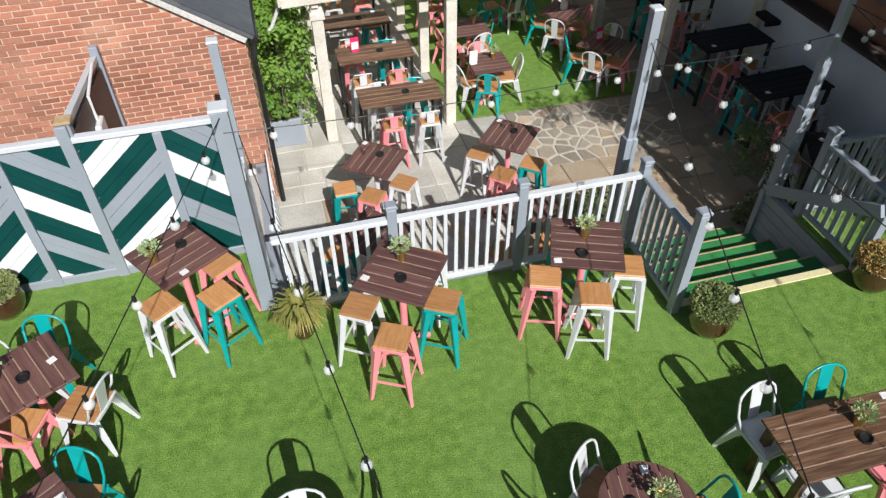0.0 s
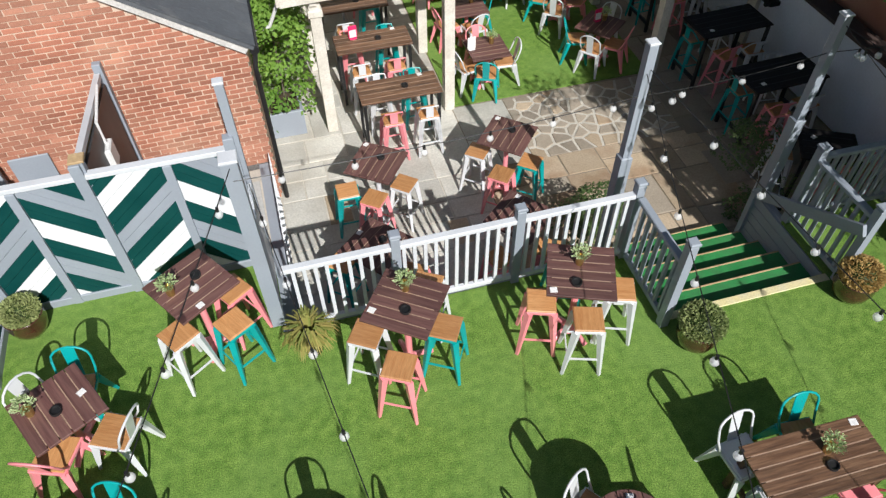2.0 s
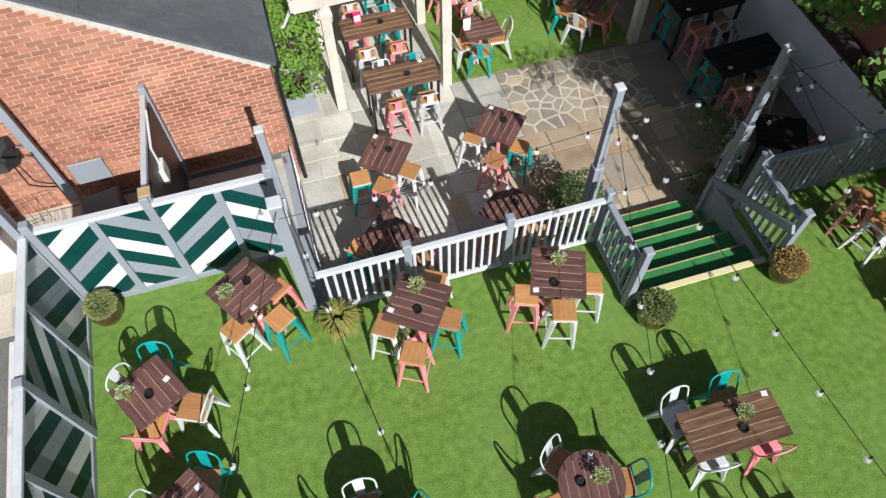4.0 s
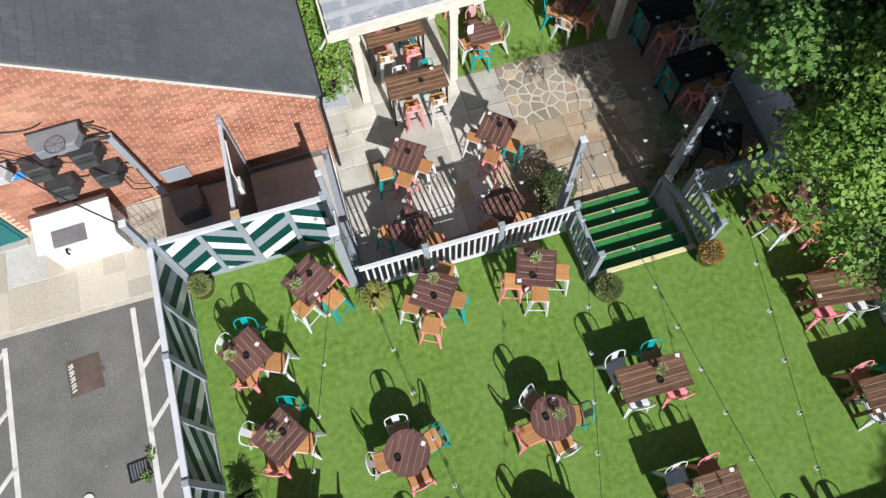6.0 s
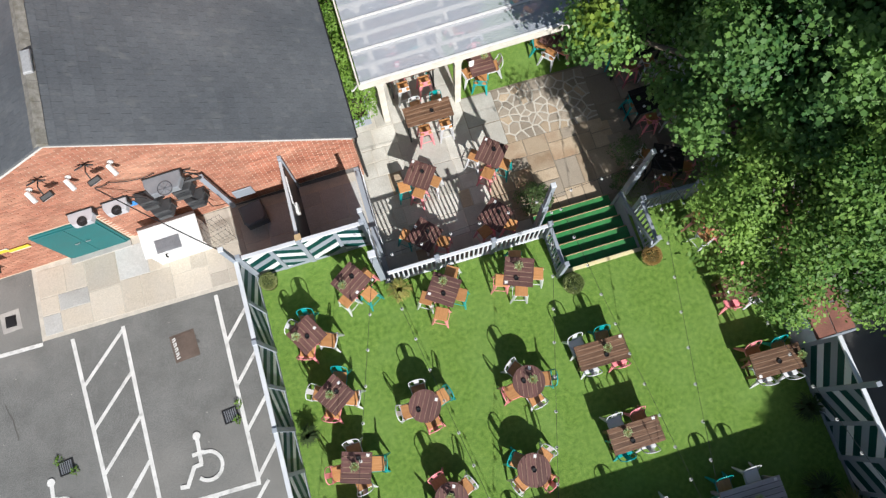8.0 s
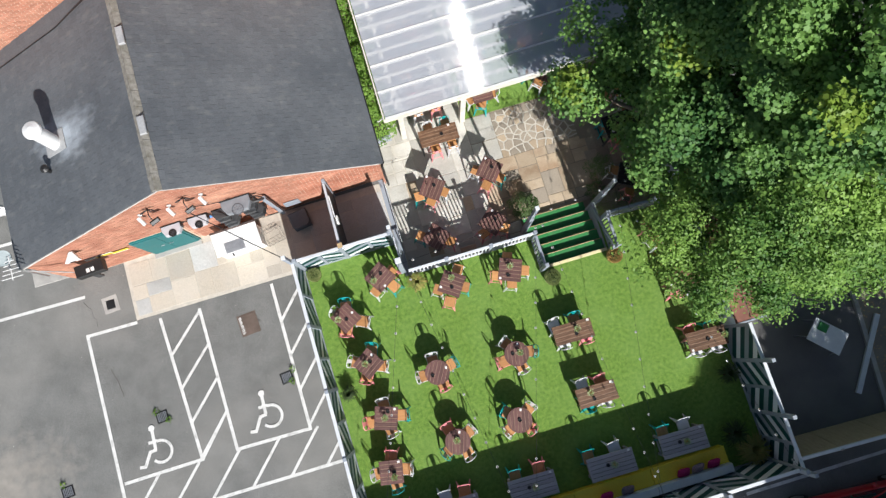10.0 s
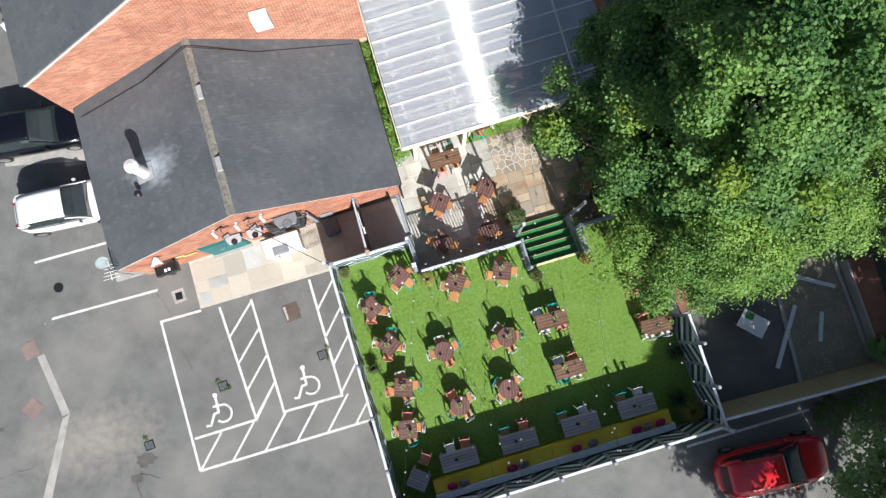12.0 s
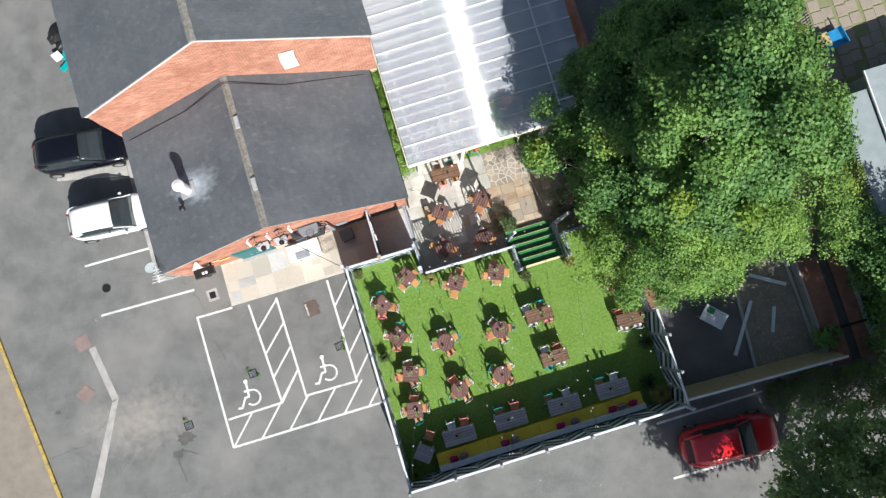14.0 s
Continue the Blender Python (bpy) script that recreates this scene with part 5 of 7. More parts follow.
def foliage_mass(lobes, n, size, rng, shape=None, star=False, inner=0.0, up=0.45, clump=3.4):
    """Leaves in rounded clumps over the outside of a group of lobes, each (x, y, z, rx, ry, rz), with gaps between the clumps."""
    s = shape or Shape()
    tot = sum(l[3] * l[4] + l[4] * l[5] + l[3] * l[5] for l in lobes)
    out = [(0, 0), (0.34, 0.0), (0.54, 0.36), (0.24, 0.42), (0.32, 0.8), (0, 1.0), (-0.32, 0.8), (-0.24, 0.42), (-0.54, 0.36), (-0.34, 0.0)] if star else [(0, 0), (0.3, 0.4), (0, 1.0), (-0.3, 0.4)]
    per = 44
    for l in lobes:
        c, R = Vector(l[:3]), l[3:]
        k = int(n * (R[0] * R[1] + R[1] * R[2] + R[0] * R[2]) / tot)
        for _ in range(max(1, round(k / per))):
            d = Vector((rng.gauss(0, 1), rng.gauss(0, 1), rng.gauss(0, 1) + up)).normalized()
            deep = rng.random() < inner
            f = rng.uniform(0.6, 0.85) if deep else rng.uniform(0.88, 1.06)
            f *= 1 + 0.14 * noise.noise(Vector((d.x * 2.2, d.y * 2.2, d.z * 2.2)) + c)
            p = c + Vector((d.x * R[0], d.y * R[1], d.z * R[2])) * f
            if any(o is not l and sum(((p[i] - o[i]) / o[3 + i]) ** 2 for i in range(3)) < 0.6 for o in lobes):
                continue
            rc = min(size * clump * rng.uniform(0.7, 1.3), 0.6 * min(R))
            lean = (Vector((d.x / R[0], d.y / R[1], d.z / R[2])).normalized() + Vector((0, 0, 0.5))).normalized()
            for _ in range(per):
                e = (Vector((rng.gauss(0, 1), rng.gauss(0, 1), rng.gauss(0, 1))) + lean * 0.9).normalized()
                q = p + Vector((e.x, e.y, e.z * 0.7)) * rc * rng.uniform(0.7, 1.08)
                nv = (e * 0.9 + Vector((0, 0, 0.5)) + Vector((rng.gauss(0, 0.3), rng.gauss(0, 0.3), rng.gauss(0, 0.2)))).normalized()
                t = nv.cross(Vector((rng.gauss(0, 1), rng.gauss(0, 1), rng.gauss(0, 1)))).normalized()
                b = nv.cross(t)
                sz = size * rng.uniform(0.7, 1.25)
                o = len(s.v)
                for u, v_ in out:
                    w = q + t * (u * sz) + b * ((v_ - 0.4) * sz) - nv * (abs(u) * sz * 0.25)
                    s.v.append((w.x, w.y, w.z))
                s.f.append(tuple(range(o, o + len(out))))
    return s


def clumps(masses, rng, radius=0.95, spacing=1.6):
    """Rounded clumps set over the outside of large masses, each (x, y, z, rx, ry, rz), with hollows between them."""
    out = []
    for i, (x, y, z, a, b, c) in enumerate(masses):
        p = 1.6
        surface = 4 * math.pi * (((a * b) ** p + (a * c) ** p + (b * c) ** p) / 3) ** (1 / p)
        k = max(3, int(surface / (spacing * radius) ** 2 * 0.8))
        for j in range(k):
            h = 1 - 1.75 * (j + 0.5) / k
            t = 2.39996 * j + rng.uniform(-0.35, 0.35)
            r = math.sqrt(max(0.0, 1 - h * h))
            e = rng.uniform(0.66, 1.06)
            q = (x + r * math.cos(t) * a * e, y + r * math.sin(t) * b * e, z + h * c * e)
            if any(o is not masses[i] and sum(((q[m] - o[m]) / o[3 + m]) ** 2 for m in range(3)) < 0.55 for o in masses):
                continue
            s = radius * rng.uniform(0.6, 1.25) * min(1.0, 0.55 + 0.3 * min(a, b, c))
            out.append((*q, s))
    return out


def leaf_cloud(lobes, n, size, seed, outline, sprig=0.2):
    """Leaves in sprigs over the upper and outer side of round lobes, each (x, y, z, r); the leaves lie in tiers and face mostly up."""
    g = np.random.RandomState(seed)
    lobes = np.array(lobes)
    mid = lobes[:, :3].mean(0)
    share = lobes[:, 3] ** 2
    per = 26
    k = max(1, n // per)
    own = g.choice(len(lobes), k, p=share / share.sum())
    away = lobes[own, :3] - mid
    away /= np.linalg.norm(away, axis=1, keepdims=True) + 1e-6
    d = g.normal(0, 1, (k, 3)) + away * 0.55 + np.array((0, 0, 0.75))
    d /= np.linalg.norm(d, axis=1, keepdims=True)
    at = lobes[own, :3] + d * (lobes[own, 3] * g.uniform(0.72, 1.04, k) ** 0.7)[:, None] * np.array((1, 1, 0.8))
    at, d = np.repeat(at, per, 0), np.repeat(d, per, 0)
    m = len(at)
    at = at + g.normal(0, sprig, (m, 3)) * np.array((1, 1, 0.55))
    nv = d * 0.95 + np.array((0, 0, 0.36)) + g.normal(0, 0.5, (m, 3))
    nv /= np.linalg.norm(nv, axis=1, keepdims=True)
    t = np.cross(nv, g.normal(0, 1, (m, 3)))
    t /= np.linalg.norm(t, axis=1, keepdims=True)
    b = np.cross(nv, t)
    sz = (size * g.uniform(0.65, 1.25, m))[:, None]
    q = len(outline)
    V = np.zeros((m, q, 3))
    for i, (u, v_) in enumerate(outline):
        V[:, i] = at + t * (u * sz) + b * ((v_ - 0.4) * sz) - nv * (abs(u) * sz * 0.3)
    me = bpy.data.meshes.new("crown")
    me.vertices.add(m * q)
    me.vertices.foreach_set("co", V.ravel())
    me.loops.add(m * q)
    me.loops.foreach_set("vertex_index", np.arange(m * q, dtype=np.int32))
    me.polygons.add(m)
    me.polygons.foreach_set("loop_start", np.arange(0, m * q, q, dtype=np.int32))
    me.update(calc_edges=True)
    return me


LOBED_LEAF = ((0, 0), (0.4, 0.02), (0.36, 0.3), (0.56, 0.54), (0.3, 0.64), (0, 1.0), (-0.3, 0.64), (-0.56, 0.54), (-0.36, 0.3), (-0.4, 0.02))
PLAIN_LEAF = ((0, 0), (0.32, 0.4), (0, 1.0), (-0.32, 0.4))


def tree(name, label, base, masses, n, size, m, outline, seed, trunk_r=0.3, radius=0.95, extra=None, sprig=0.15):
    rng = random.Random(seed)
    t = thing(name, label, "tree", pose(*base))
    inv = Matrix.Translation(-Vector(base))
    top = Vector(masses[0][:3]) - Vector(base)
    fork = Vector((top.x * 0.3, top.y * 0.3, top.z * 0.4))
    part("trunk", Shape().tube([(0, 0, 0), fork * 0.5 + Vector((0.05, 0.08, 0)), fork, fork.lerp(top, 0.8)], [trunk_r, trunk_r * 0.8, trunk_r * 0.65, trunk_r * 0.2], 12), BARK, t)
    for l in masses[1:]:
        e = Vector(l[:3]) - Vector(base)
        mid = fork.lerp(e, 0.55) + Vector((rng.gauss(0, 0.25), rng.gauss(0, 0.25), 0.35))
        part("limb", Shape().tube([fork, mid, e], [trunk_r * 0.4, trunk_r * 0.22, trunk_r * 0.07], 8), BARK, t)
    part("crown", leaf_cloud(clumps(masses, rng, radius), n, size, seed, outline, sprig), m, t, at=inv, kind="stuff")
    if extra:
        ls, k, m2, words = extra
        part("young_growth", leaf_cloud(ls, k, size, seed + 1, outline, sprig), m2, t, words, at=inv, kind="stuff")
    return t


# the large maple by the boundary wall
BIG = [(10.6, 7.8, 9.0, 2.6, 3.3, 4.1), (8.8, 7.6, 6.0, 1.5, 2.9, 2.1), (10.3, 11.0, 6.9, 2.3, 1.7, 2.8), (8.1, 10.9, 4.2, 1.2, 1.2, 1.2), (7.5, 9.1, 4.3, 0.75, 1.2, 0.8), (8.3, 7.2, 3.7, 1.3, 1.9, 1.3), (8.8, 9.6, 3.6, 1.1, 1.3, 1.1), (12.7, 8.2, 6.4, 1.4, 2.7, 2.7),
       (7.2, 10.3, 3.9, 0.6, 0.9, 0.5), (5.75, 9.15, 3.9, 0.4, 0.35, 0.2), (9.4, 5.2, 9.2, 1.1, 0.8, 1.3), (9.6, 5.7, 7.3, 1.2, 1.0, 1.2)]
tree("maple_tree", "large leafy green maple tree overhanging the garden wall", (9.9, 6.8, PARK), BIG, 236000, 0.1, LEAF, LOBED_LEAF, 3, 0.35, 0.9,
     ([(7.75, 8.3, 6.9, 0.55), (5.7, 9.1, 4.1, 0.5), (7.9, 5.3, 10.6, 0.4), (9.8, 4.3, 10.6, 0.3)], 2600, LEAF_Y, "yellow-green young leaves"))
# the finer-leaved tree that grows against it
SOUTH = [(9.5, 3.9, 5.7, 1.6, 1.4, 2.3), (8.2, 4.6, 4.1, 1.1, 1.2, 0.9), (11.3, 4.8, 6.4, 2.0, 1.6, 2.6), (8.5, 3.0, 3.6, 1.2, 0.8, 0.8), (10.6, 2.9, 4.2, 1.5, 0.9, 1.5), (7.2, 4.5, 3.6, 0.35, 0.5, 0.25), (7.5, 3.2, 2.9, 0.5, 0.6, 0.35), (8.0, 5.6, 2.2, 0.5, 0.4, 0.4)]
tree("broadleaf_tree", "fine-leaved green tree growing against the maple", (9.6, 4.0, PARK), SOUTH, 110000, 0.1, LEAF_S, PLAIN_LEAF, 5, 0.2, 0.75,
     ([(5.4, 4.75, 3.95, 0.32), (6.0, 4.5, 4.0, 0.3), (6.5, 4.3, 3.9, 0.35), (5.7, 3.8, 4.2, 0.3)], 420, LEAF_S, "thin leafy twigs reaching over the lawn"))
# pale trees by the red car
SE = [(12.6, -6.8, 3.4, 1.8, 1.5, 1.4), (13.7, -5.0, 2.8, 0.9, 0.8, 0.7), (15.5, -6.2, 3.2, 1.8, 1.6, 1.4), (11.3, -8.6, 4.4, 1.6, 1.5, 1.5), (13.8, -9.2, 6.0, 2.3, 1.9, 2.2), (17.6, -7.6, 5.0, 2.3, 2.3, 2.2), (16.2, -10.4, 6.8, 2.5, 2.1, 2.3), (10.8, -11.2, 6.8, 2.4, 2.0, 2.3)]
tree("broadleaf_tree", "pale green broadleaf tree shading the parked red car", (13.6, -7.6, PARK), SE, 92000, 0.17, LEAF_B, PLAIN_LEAF, 11, 0.28, 1.0)
tree("broadleaf_tree", "dark green small tree beside the waste ground", (19.8, 0.2, PARK), [(19.8, 0.2, 2.6, 1.5, 1.6, 1.5), (20.6, 1.4, 2.4, 1.2, 1.2, 1.2), (20.3, -1.6, 2.6, 1.4, 1.5, 1.4), (19.6, -4.0, 2.4, 1.8, 1.8, 1.5)], 12000, 0.14, LEAF, PLAIN_LEAF, 17, 0.14, 0.7)
tree("broadleaf_tree", "feathery pale tree at the end of the garden", (15.6, 4.2, PARK), [(15.4, 4.0, 3.6, 1.7, 1.5, 1.4), (16.4, 2.9, 3.0, 1.4, 1.2, 1.1), (15.2, 5.6, 4.2, 1.6, 1.5, 1.4)], 7000, 0.11, LEAF_S, PLAIN_LEAF, 19, 0.14, 0.6)


def hedge(name, label, lobes, n, size, m, seed, star=False):
    h = thing(name, label, "hedge", pose(*lobes[0][:2], PARK))
    rng = random.Random(seed)
    c = Vector((*lobes[0][:2], PARK))
    part("foliage", foliage_mass(lobes, n, size, rng, None, star, 0.25), m, h, at=Matrix.Translation(-c), kind="stuff")
    for i, l in enumerate(lobes):
        e = Vector(l[:3]) - c
        part("stem", Shape().tube([(e.x, e.y, 0 if name != "wall_climber" else PATIO - PARK), (e.x + 0.05, e.y, e.z)], [0.03, 0.012], 6), BARK, h)


hedge("hedge", "yellow-green hedge along the metal palisade", [(18.6, 3.4 + i * 1.35, 0.9 + 0.3 * (i % 2), 0.8, 0.95, 1.1) for i in range(8)], 14000, 0.09, LEAF_Y, 23)
hedge("hedge", "mixed shrubs at the foot of the trees", [(14.5, 12.4, 1.6, 2.0, 1.6, 1.8), (16.8, 12.6, 1.2, 1.5, 1.6, 1.5), (17.6, 9.0, 1.0, 1.2, 1.6, 1.3), (16.6, 6.6, 1.0, 1.4, 1.5, 1.2)], 16000, 0.11, LEAF_B, 29)
hedge("wall_climber", "glossy green climber between building and pergola", [(0.26, 11.3 + i * 0.75, 0.15 + 0.25 * (i % 2), 0.48, 0.55, 0.95) for i in range(6)] + [(0.25, 11.2, -0.5, 0.4, 0.4, 0.5)], 16000, 0.085, LEAF_CLIMB, 31)
pb = thing("planter_box", "grey painted timber planter under the climber", "planter", pose(0.2, 11.15, PATIO))
part("box", Shape().box(-0.33, 0.33, -0.3, 0.3, 0, 0.5, 0.012), GREY_PAINT, pb)
part("soil", Shape().box(-0.28, 0.28, -0.25, 0.25, 0.5, 0.52), SOIL, pb)
hedge("patio_shrub", "dark green shrub by the patio post", [(4.1, 7.3, -0.75, 0.38, 0.34, 0.42), (4.2, 7.2, -0.4, 0.26, 0.25, 0.32)], 3600, 0.055, LEAF_SHRUB, 37)
hedge("patio_shrub", "dark green shrub beside the stairs", [(6.85, 7.75, -0.35, 0.34, 0.32, 0.36), (6.7, 7.1, -1.0, 0.3, 0.3, 0.22)], 2000, 0.05, LEAF_SHRUB, 41)

hedge("hedge", "dark low shrubs at the foot of the pale tree", [(13.6, -3.9, 0.2, 0.5, 0.6, 0.5), (15.0, -4.0, 0.4, 0.9, 0.7, 0.8), (16.8, -4.4, 0.6, 1.2, 0.9, 1.1), (18.6, -5.0, 0.8, 1.2, 1.2, 1.3)], 9000, 0.12, LEAF_SHRUB, 47)
hedge("hedge", "dense dark green shrubs beyond the lean-to", [(19.3, -2.6, 1.2, 1.3, 1.6, 1.7), (19.0, 0.2, 1.2, 1.0, 1.5, 1.6), (20.8, -0.8, 1.8, 1.7, 2.0, 2.2), (18.6, 2.4, 1.0, 0.9, 1.2, 1.3), (21.5, -4.0, 1.8, 2.0, 2.0, 2.2), (16.3, -1.9, 0.2, 0.5, 0.45, 0.5)], 30000, 0.16, LEAF, 43)

# ---- car park markings ----
mk = Shape()
mark_z = 0.004


def line(a, b, w=0.1):
    d = (Vector(b) - Vector(a)).normalized()
    s = Vector((-d.y, d.x)) * w / 2
    global mark_z
    mark_z += 0.0003
    z = PARK + mark_z
    mk.add([(a[0] - s.x, a[1] - s.y, z), (b[0] - s.x, b[1] - s.y, z), (b[0] + s.x, b[1] + s.y, z), (a[0] + s.x, a[1] + s.y, z)], [(0, 1, 2, 3)])


for a, b in (((-10.69, 7.2), (-10.64, 1.08)), ((-10.7, 7.15), (-9.05, 7.13)), ((-10.65, 1.08), (-3.55, 1.06)), ((-8.31, 7.05), (-8.03, 2.36)), ((-7.02, 7.0), (-6.91, 2.3)), ((-4.58, 7.1), (-4.54, 2.3)),
             ((-10.55, 2.33), (-7.98, 2.36)), ((-6.95, 2.34), (-4.5, 2.3)), ((-15.0, 10.9), (-10.8, 10.85)), ((-14.85, 8.5), (-10.5, 8.42)), ((7.9, -3.48), (13.0, -3.5)), ((7.88, -6.0), (12.8, -6.15))):
    line(a, b)
for i in range(4):
    y = 5.75 - i * 1.12
    line((-8.25 + i * 0.06, y), (-7.0 + i * 0.02, y + 1.2), 0.085)
line((-8.02, 2.36), (-6.98, 3.55), 0.085)
for x in (-10.6, -9.3, -8.0, -6.7, -5.45, -4.3):
    line((x, 1.1), (min(x + 1.15, -3.6), 1.1 + min(1.15, -3.6 - x) * 1.05), 0.085)
for i in range(4):
    line((-4.55, 2.4 + i * 1.15), (-3.6, 3.45 + i * 1.15), 0.085)


def wheelchair(cx, cy):
    """Accessible bay sign: head, trunk, arm, leg and wheel."""
    q = lambda x, y: (cx + x, cy + y)
    n = 14
    mk.add([(*q(0.02 + 0.1 * math.cos(2 * math.pi * i / n), 0.68 + 0.1 * math.sin(2 * math.pi * i / n)), PARK + 0.03) for i in range(n)], [tuple(range(n))])
    for a, b in (((0.015, 0.66), (0.0, 0.0)), ((-0.18, 0.26), (0.12, 0.27)), ((0.03, 0.0), (-0.2, -0.02)), ((-0.17, 0.0), (-0.42, -0.42)), ((-0.38, -0.42), (-0.6, -0.39))):
        line(q(*a), q(*b), 0.1)
    arc = [math.radians(100 - 20 * i) for i in range(13)]
    pts = [(0.16 + 0.34 * math.cos(t), -0.085 + 0.34 * math.sin(t)) for t in arc]
    for a, b in zip(pts, pts[1:]):
        line(q(*a), q(*b), 0.09)


wheelchair(-9.38, 3.06)
wheelchair(-5.78, 3.12)
solid("trim_markings", mk, PAINT_WHITE, "worn white parking bay lines and accessible bay signs", "road marking", "structure")
kb = Shape()
for i in range(24):
    y = 12 - i * 0.92
    x = -20.0 + 0.13 * (12 - y)
    kb.add([(x, y, PARK), (x + 0.16, y, PARK), (x + 0.28, y - 0.9, PARK), (x + 0.12, y - 0.9, PARK), (x, y, PARK + 0.12), (x + 0.15, y, PARK + 0.12), (x + 0.27, y - 0.9, PARK + 0.12), (x + 0.12, y - 0.9, PARK + 0.12)],
           [(0, 3, 2, 1), (4, 5, 6, 7), (0, 1, 5, 4), (1, 2, 6, 5), (2, 3, 7, 6), (3, 0, 4, 7)])
solid("trim_kerb", kb, PAINT_YELLOW, "yellow painted concrete kerb stones", "kerb", "structure")
vg = Shape().add([(-40, 12, PARK + 0.1), (-20.0, 12, PARK + 0.1), (-17.1, -10.1, PARK + 0.1), (-40, -10.1, PARK + 0.1)], [(0, 3, 2, 1)])
solid("pavement_verge", vg, EARTH, "earthy verge beyond the kerb", "verge", "structure")
pt_ = Shape()
for poly in (((-15.75, 7.2), (-15.3, 4.6), (-15.0, 4.7), (-15.45, 7.25)), ((-15.3, 4.65), (-17.6, 0.2), (-17.2, 0.1), (-15.0, 4.7)), ((-17.6, 0.2), (-18.2, -4), (-17.8, -4), (-17.2, 0.1))):
    pt_.add([(x, y, PARK + 0.005) for x, y in poly], [(0, 1, 2, 3)])
solid("road_patch", pt_, CONCRETE, "pale repair strips in the asphalt", "road patch", "structure")


def cover(x, y, w, l, ang, m, label, name="manhole_cover", bars=0):
    c = thing(name, label, "drain", pose(x, y, PARK, 0, 0, ang), "covers")
    part("frame", Shape().box(-w / 2 - 0.04, w / 2 + 0.04, -l / 2 - 0.04, l / 2 + 0.04, 0.0, 0.008), m if not bars else BLACK, c)
    if bars:
        for i in range(bars):
            x0 = -w / 2 + (i + 0.5) * w / bars
            part("bar", Shape().box(x0 - 0.014, x0 + 0.014, -l / 2, l / 2, 0.008, 0.022), STEEL, c)
    else:
        part("plate", Shape().box(-w / 2, w / 2, -l / 2, l / 2, 0.008, 0.016, 0.004), m, c)


cover(-15.95, 7.55, 0.55, 0.6, 10, COVER, "rusty square manhole cover")
cover(-16.35, 5.3, 0.6, 0.55, 35, COVER, "rusty square manhole cover")
cover(-5.6, 6.05, 0.55, 0.62, 4, COVER_DARK, "rusty square manhole cover in a parking bay")
treads = thing("cover_treads", "raised tread studs of the rusty manhole cover", "drain", pose(-5.6, 6.05, PARK, 0, 0, 4))
for i in range(8):
    for j in range(9):
        part("stud", Shape().box(-0.018, 0.018, -0.014, 0.014, 0.016, 0.021), COVER_DARK, treads, at=pose(-0.23 + i * 0.066, -0.27 + j * 0.067, 0, 0, 0, 45 if (i + j) % 2 else -45))
for x, y in ((-12.3, 2.6), (-8.95, 4.0), (-4.85, 4.05)):
    cover(x, y, 0.31, 0.28, 5, BLACK, "black iron drain grate", "drain_grate", 6)
solid("manhole_cover", Shape().lathe([(0.2, 0), (0.2, 0.012), (0.19, 0.014)], 20), BLACK, "round dark manhole cover", "drain", at=pose(-14.3, 9.65, PARK))
cover(-9.75, 7.95, 0.2, 0.22, 0, BLACK, "small inspection cover in a concrete collar")
zz = Shape()
for i in range(9):
    zz.bar((-0.045, -0.28 + i * 0.063, 0.025), (0.045, -0.25 + i * 0.063 + 0.02 * (i % 2), 0.025), 0.035, 0.004)
solid("trim_cover_paint", zz, PAINT_WHITE, "worn white zigzag paint on an iron cover", "road marking", "structure", at=pose(-5.82, 6.05, PARK, 0, 0, 4))

# wear of the car park
rng = random.Random(51)


def crack(pts, w, z=0.006):
    s_ = Shape()
    for a, b in zip(pts, pts[1:]):
        n = max(2, int(math.dist(a, b) / 0.18))
        prev = None
        for i in range(n + 1):
            q = Vector((a[0] + (b[0] - a[0]) * i / n + rng.gauss(0, 0.035), a[1] + (b[1] - a[1]) * i / n + rng.gauss(0, 0.035)))
            ww = w * rng.uniform(0.4, 1.4)
            cur = ((q.x - ww, q.y - ww * 0.6, PARK + z), (q.x + ww, q.y + ww * 0.6, PARK + z))
            if prev:
                s_.add([prev[0], prev[1], cur[1], cur[0]], [(0, 1, 2, 3)])
            prev = cur
    return s_


for pts, w in ((((-10.2, 5.9), (-9.9, 4.9)), 0.012), (((-12.5, 2.0), (-13.2, 1.2), (-13.0, 0.2)), 0.03), (((-12.9, 1.7), (-12.2, 1.3)), 0.02), (((-16.4, 9.2), (-14.9, 12.4)), 0.01), (((-15.8, 3.8), (-16.9, 3.1), (-18.6, 3.0)), 0.012), (((-10.6, 8.3), (-10.25, 7.35)), 0.012)):
    solid("crack", crack(pts, w), CRACK, "dark ragged crack in the asphalt", "crack", "structure")


def blot(x, y, r, seed, z):
    rg = random.Random(seed)
    n = 22
    return Shape().add([(x + r * math.cos(2 * math.pi * i / n) * rg.uniform(0.6, 1.15), y + 0.7 * r * math.sin(2 * math.pi * i / n) * rg.uniform(0.6, 1.15), PARK + z) for i in range(n)], [tuple(range(n))])


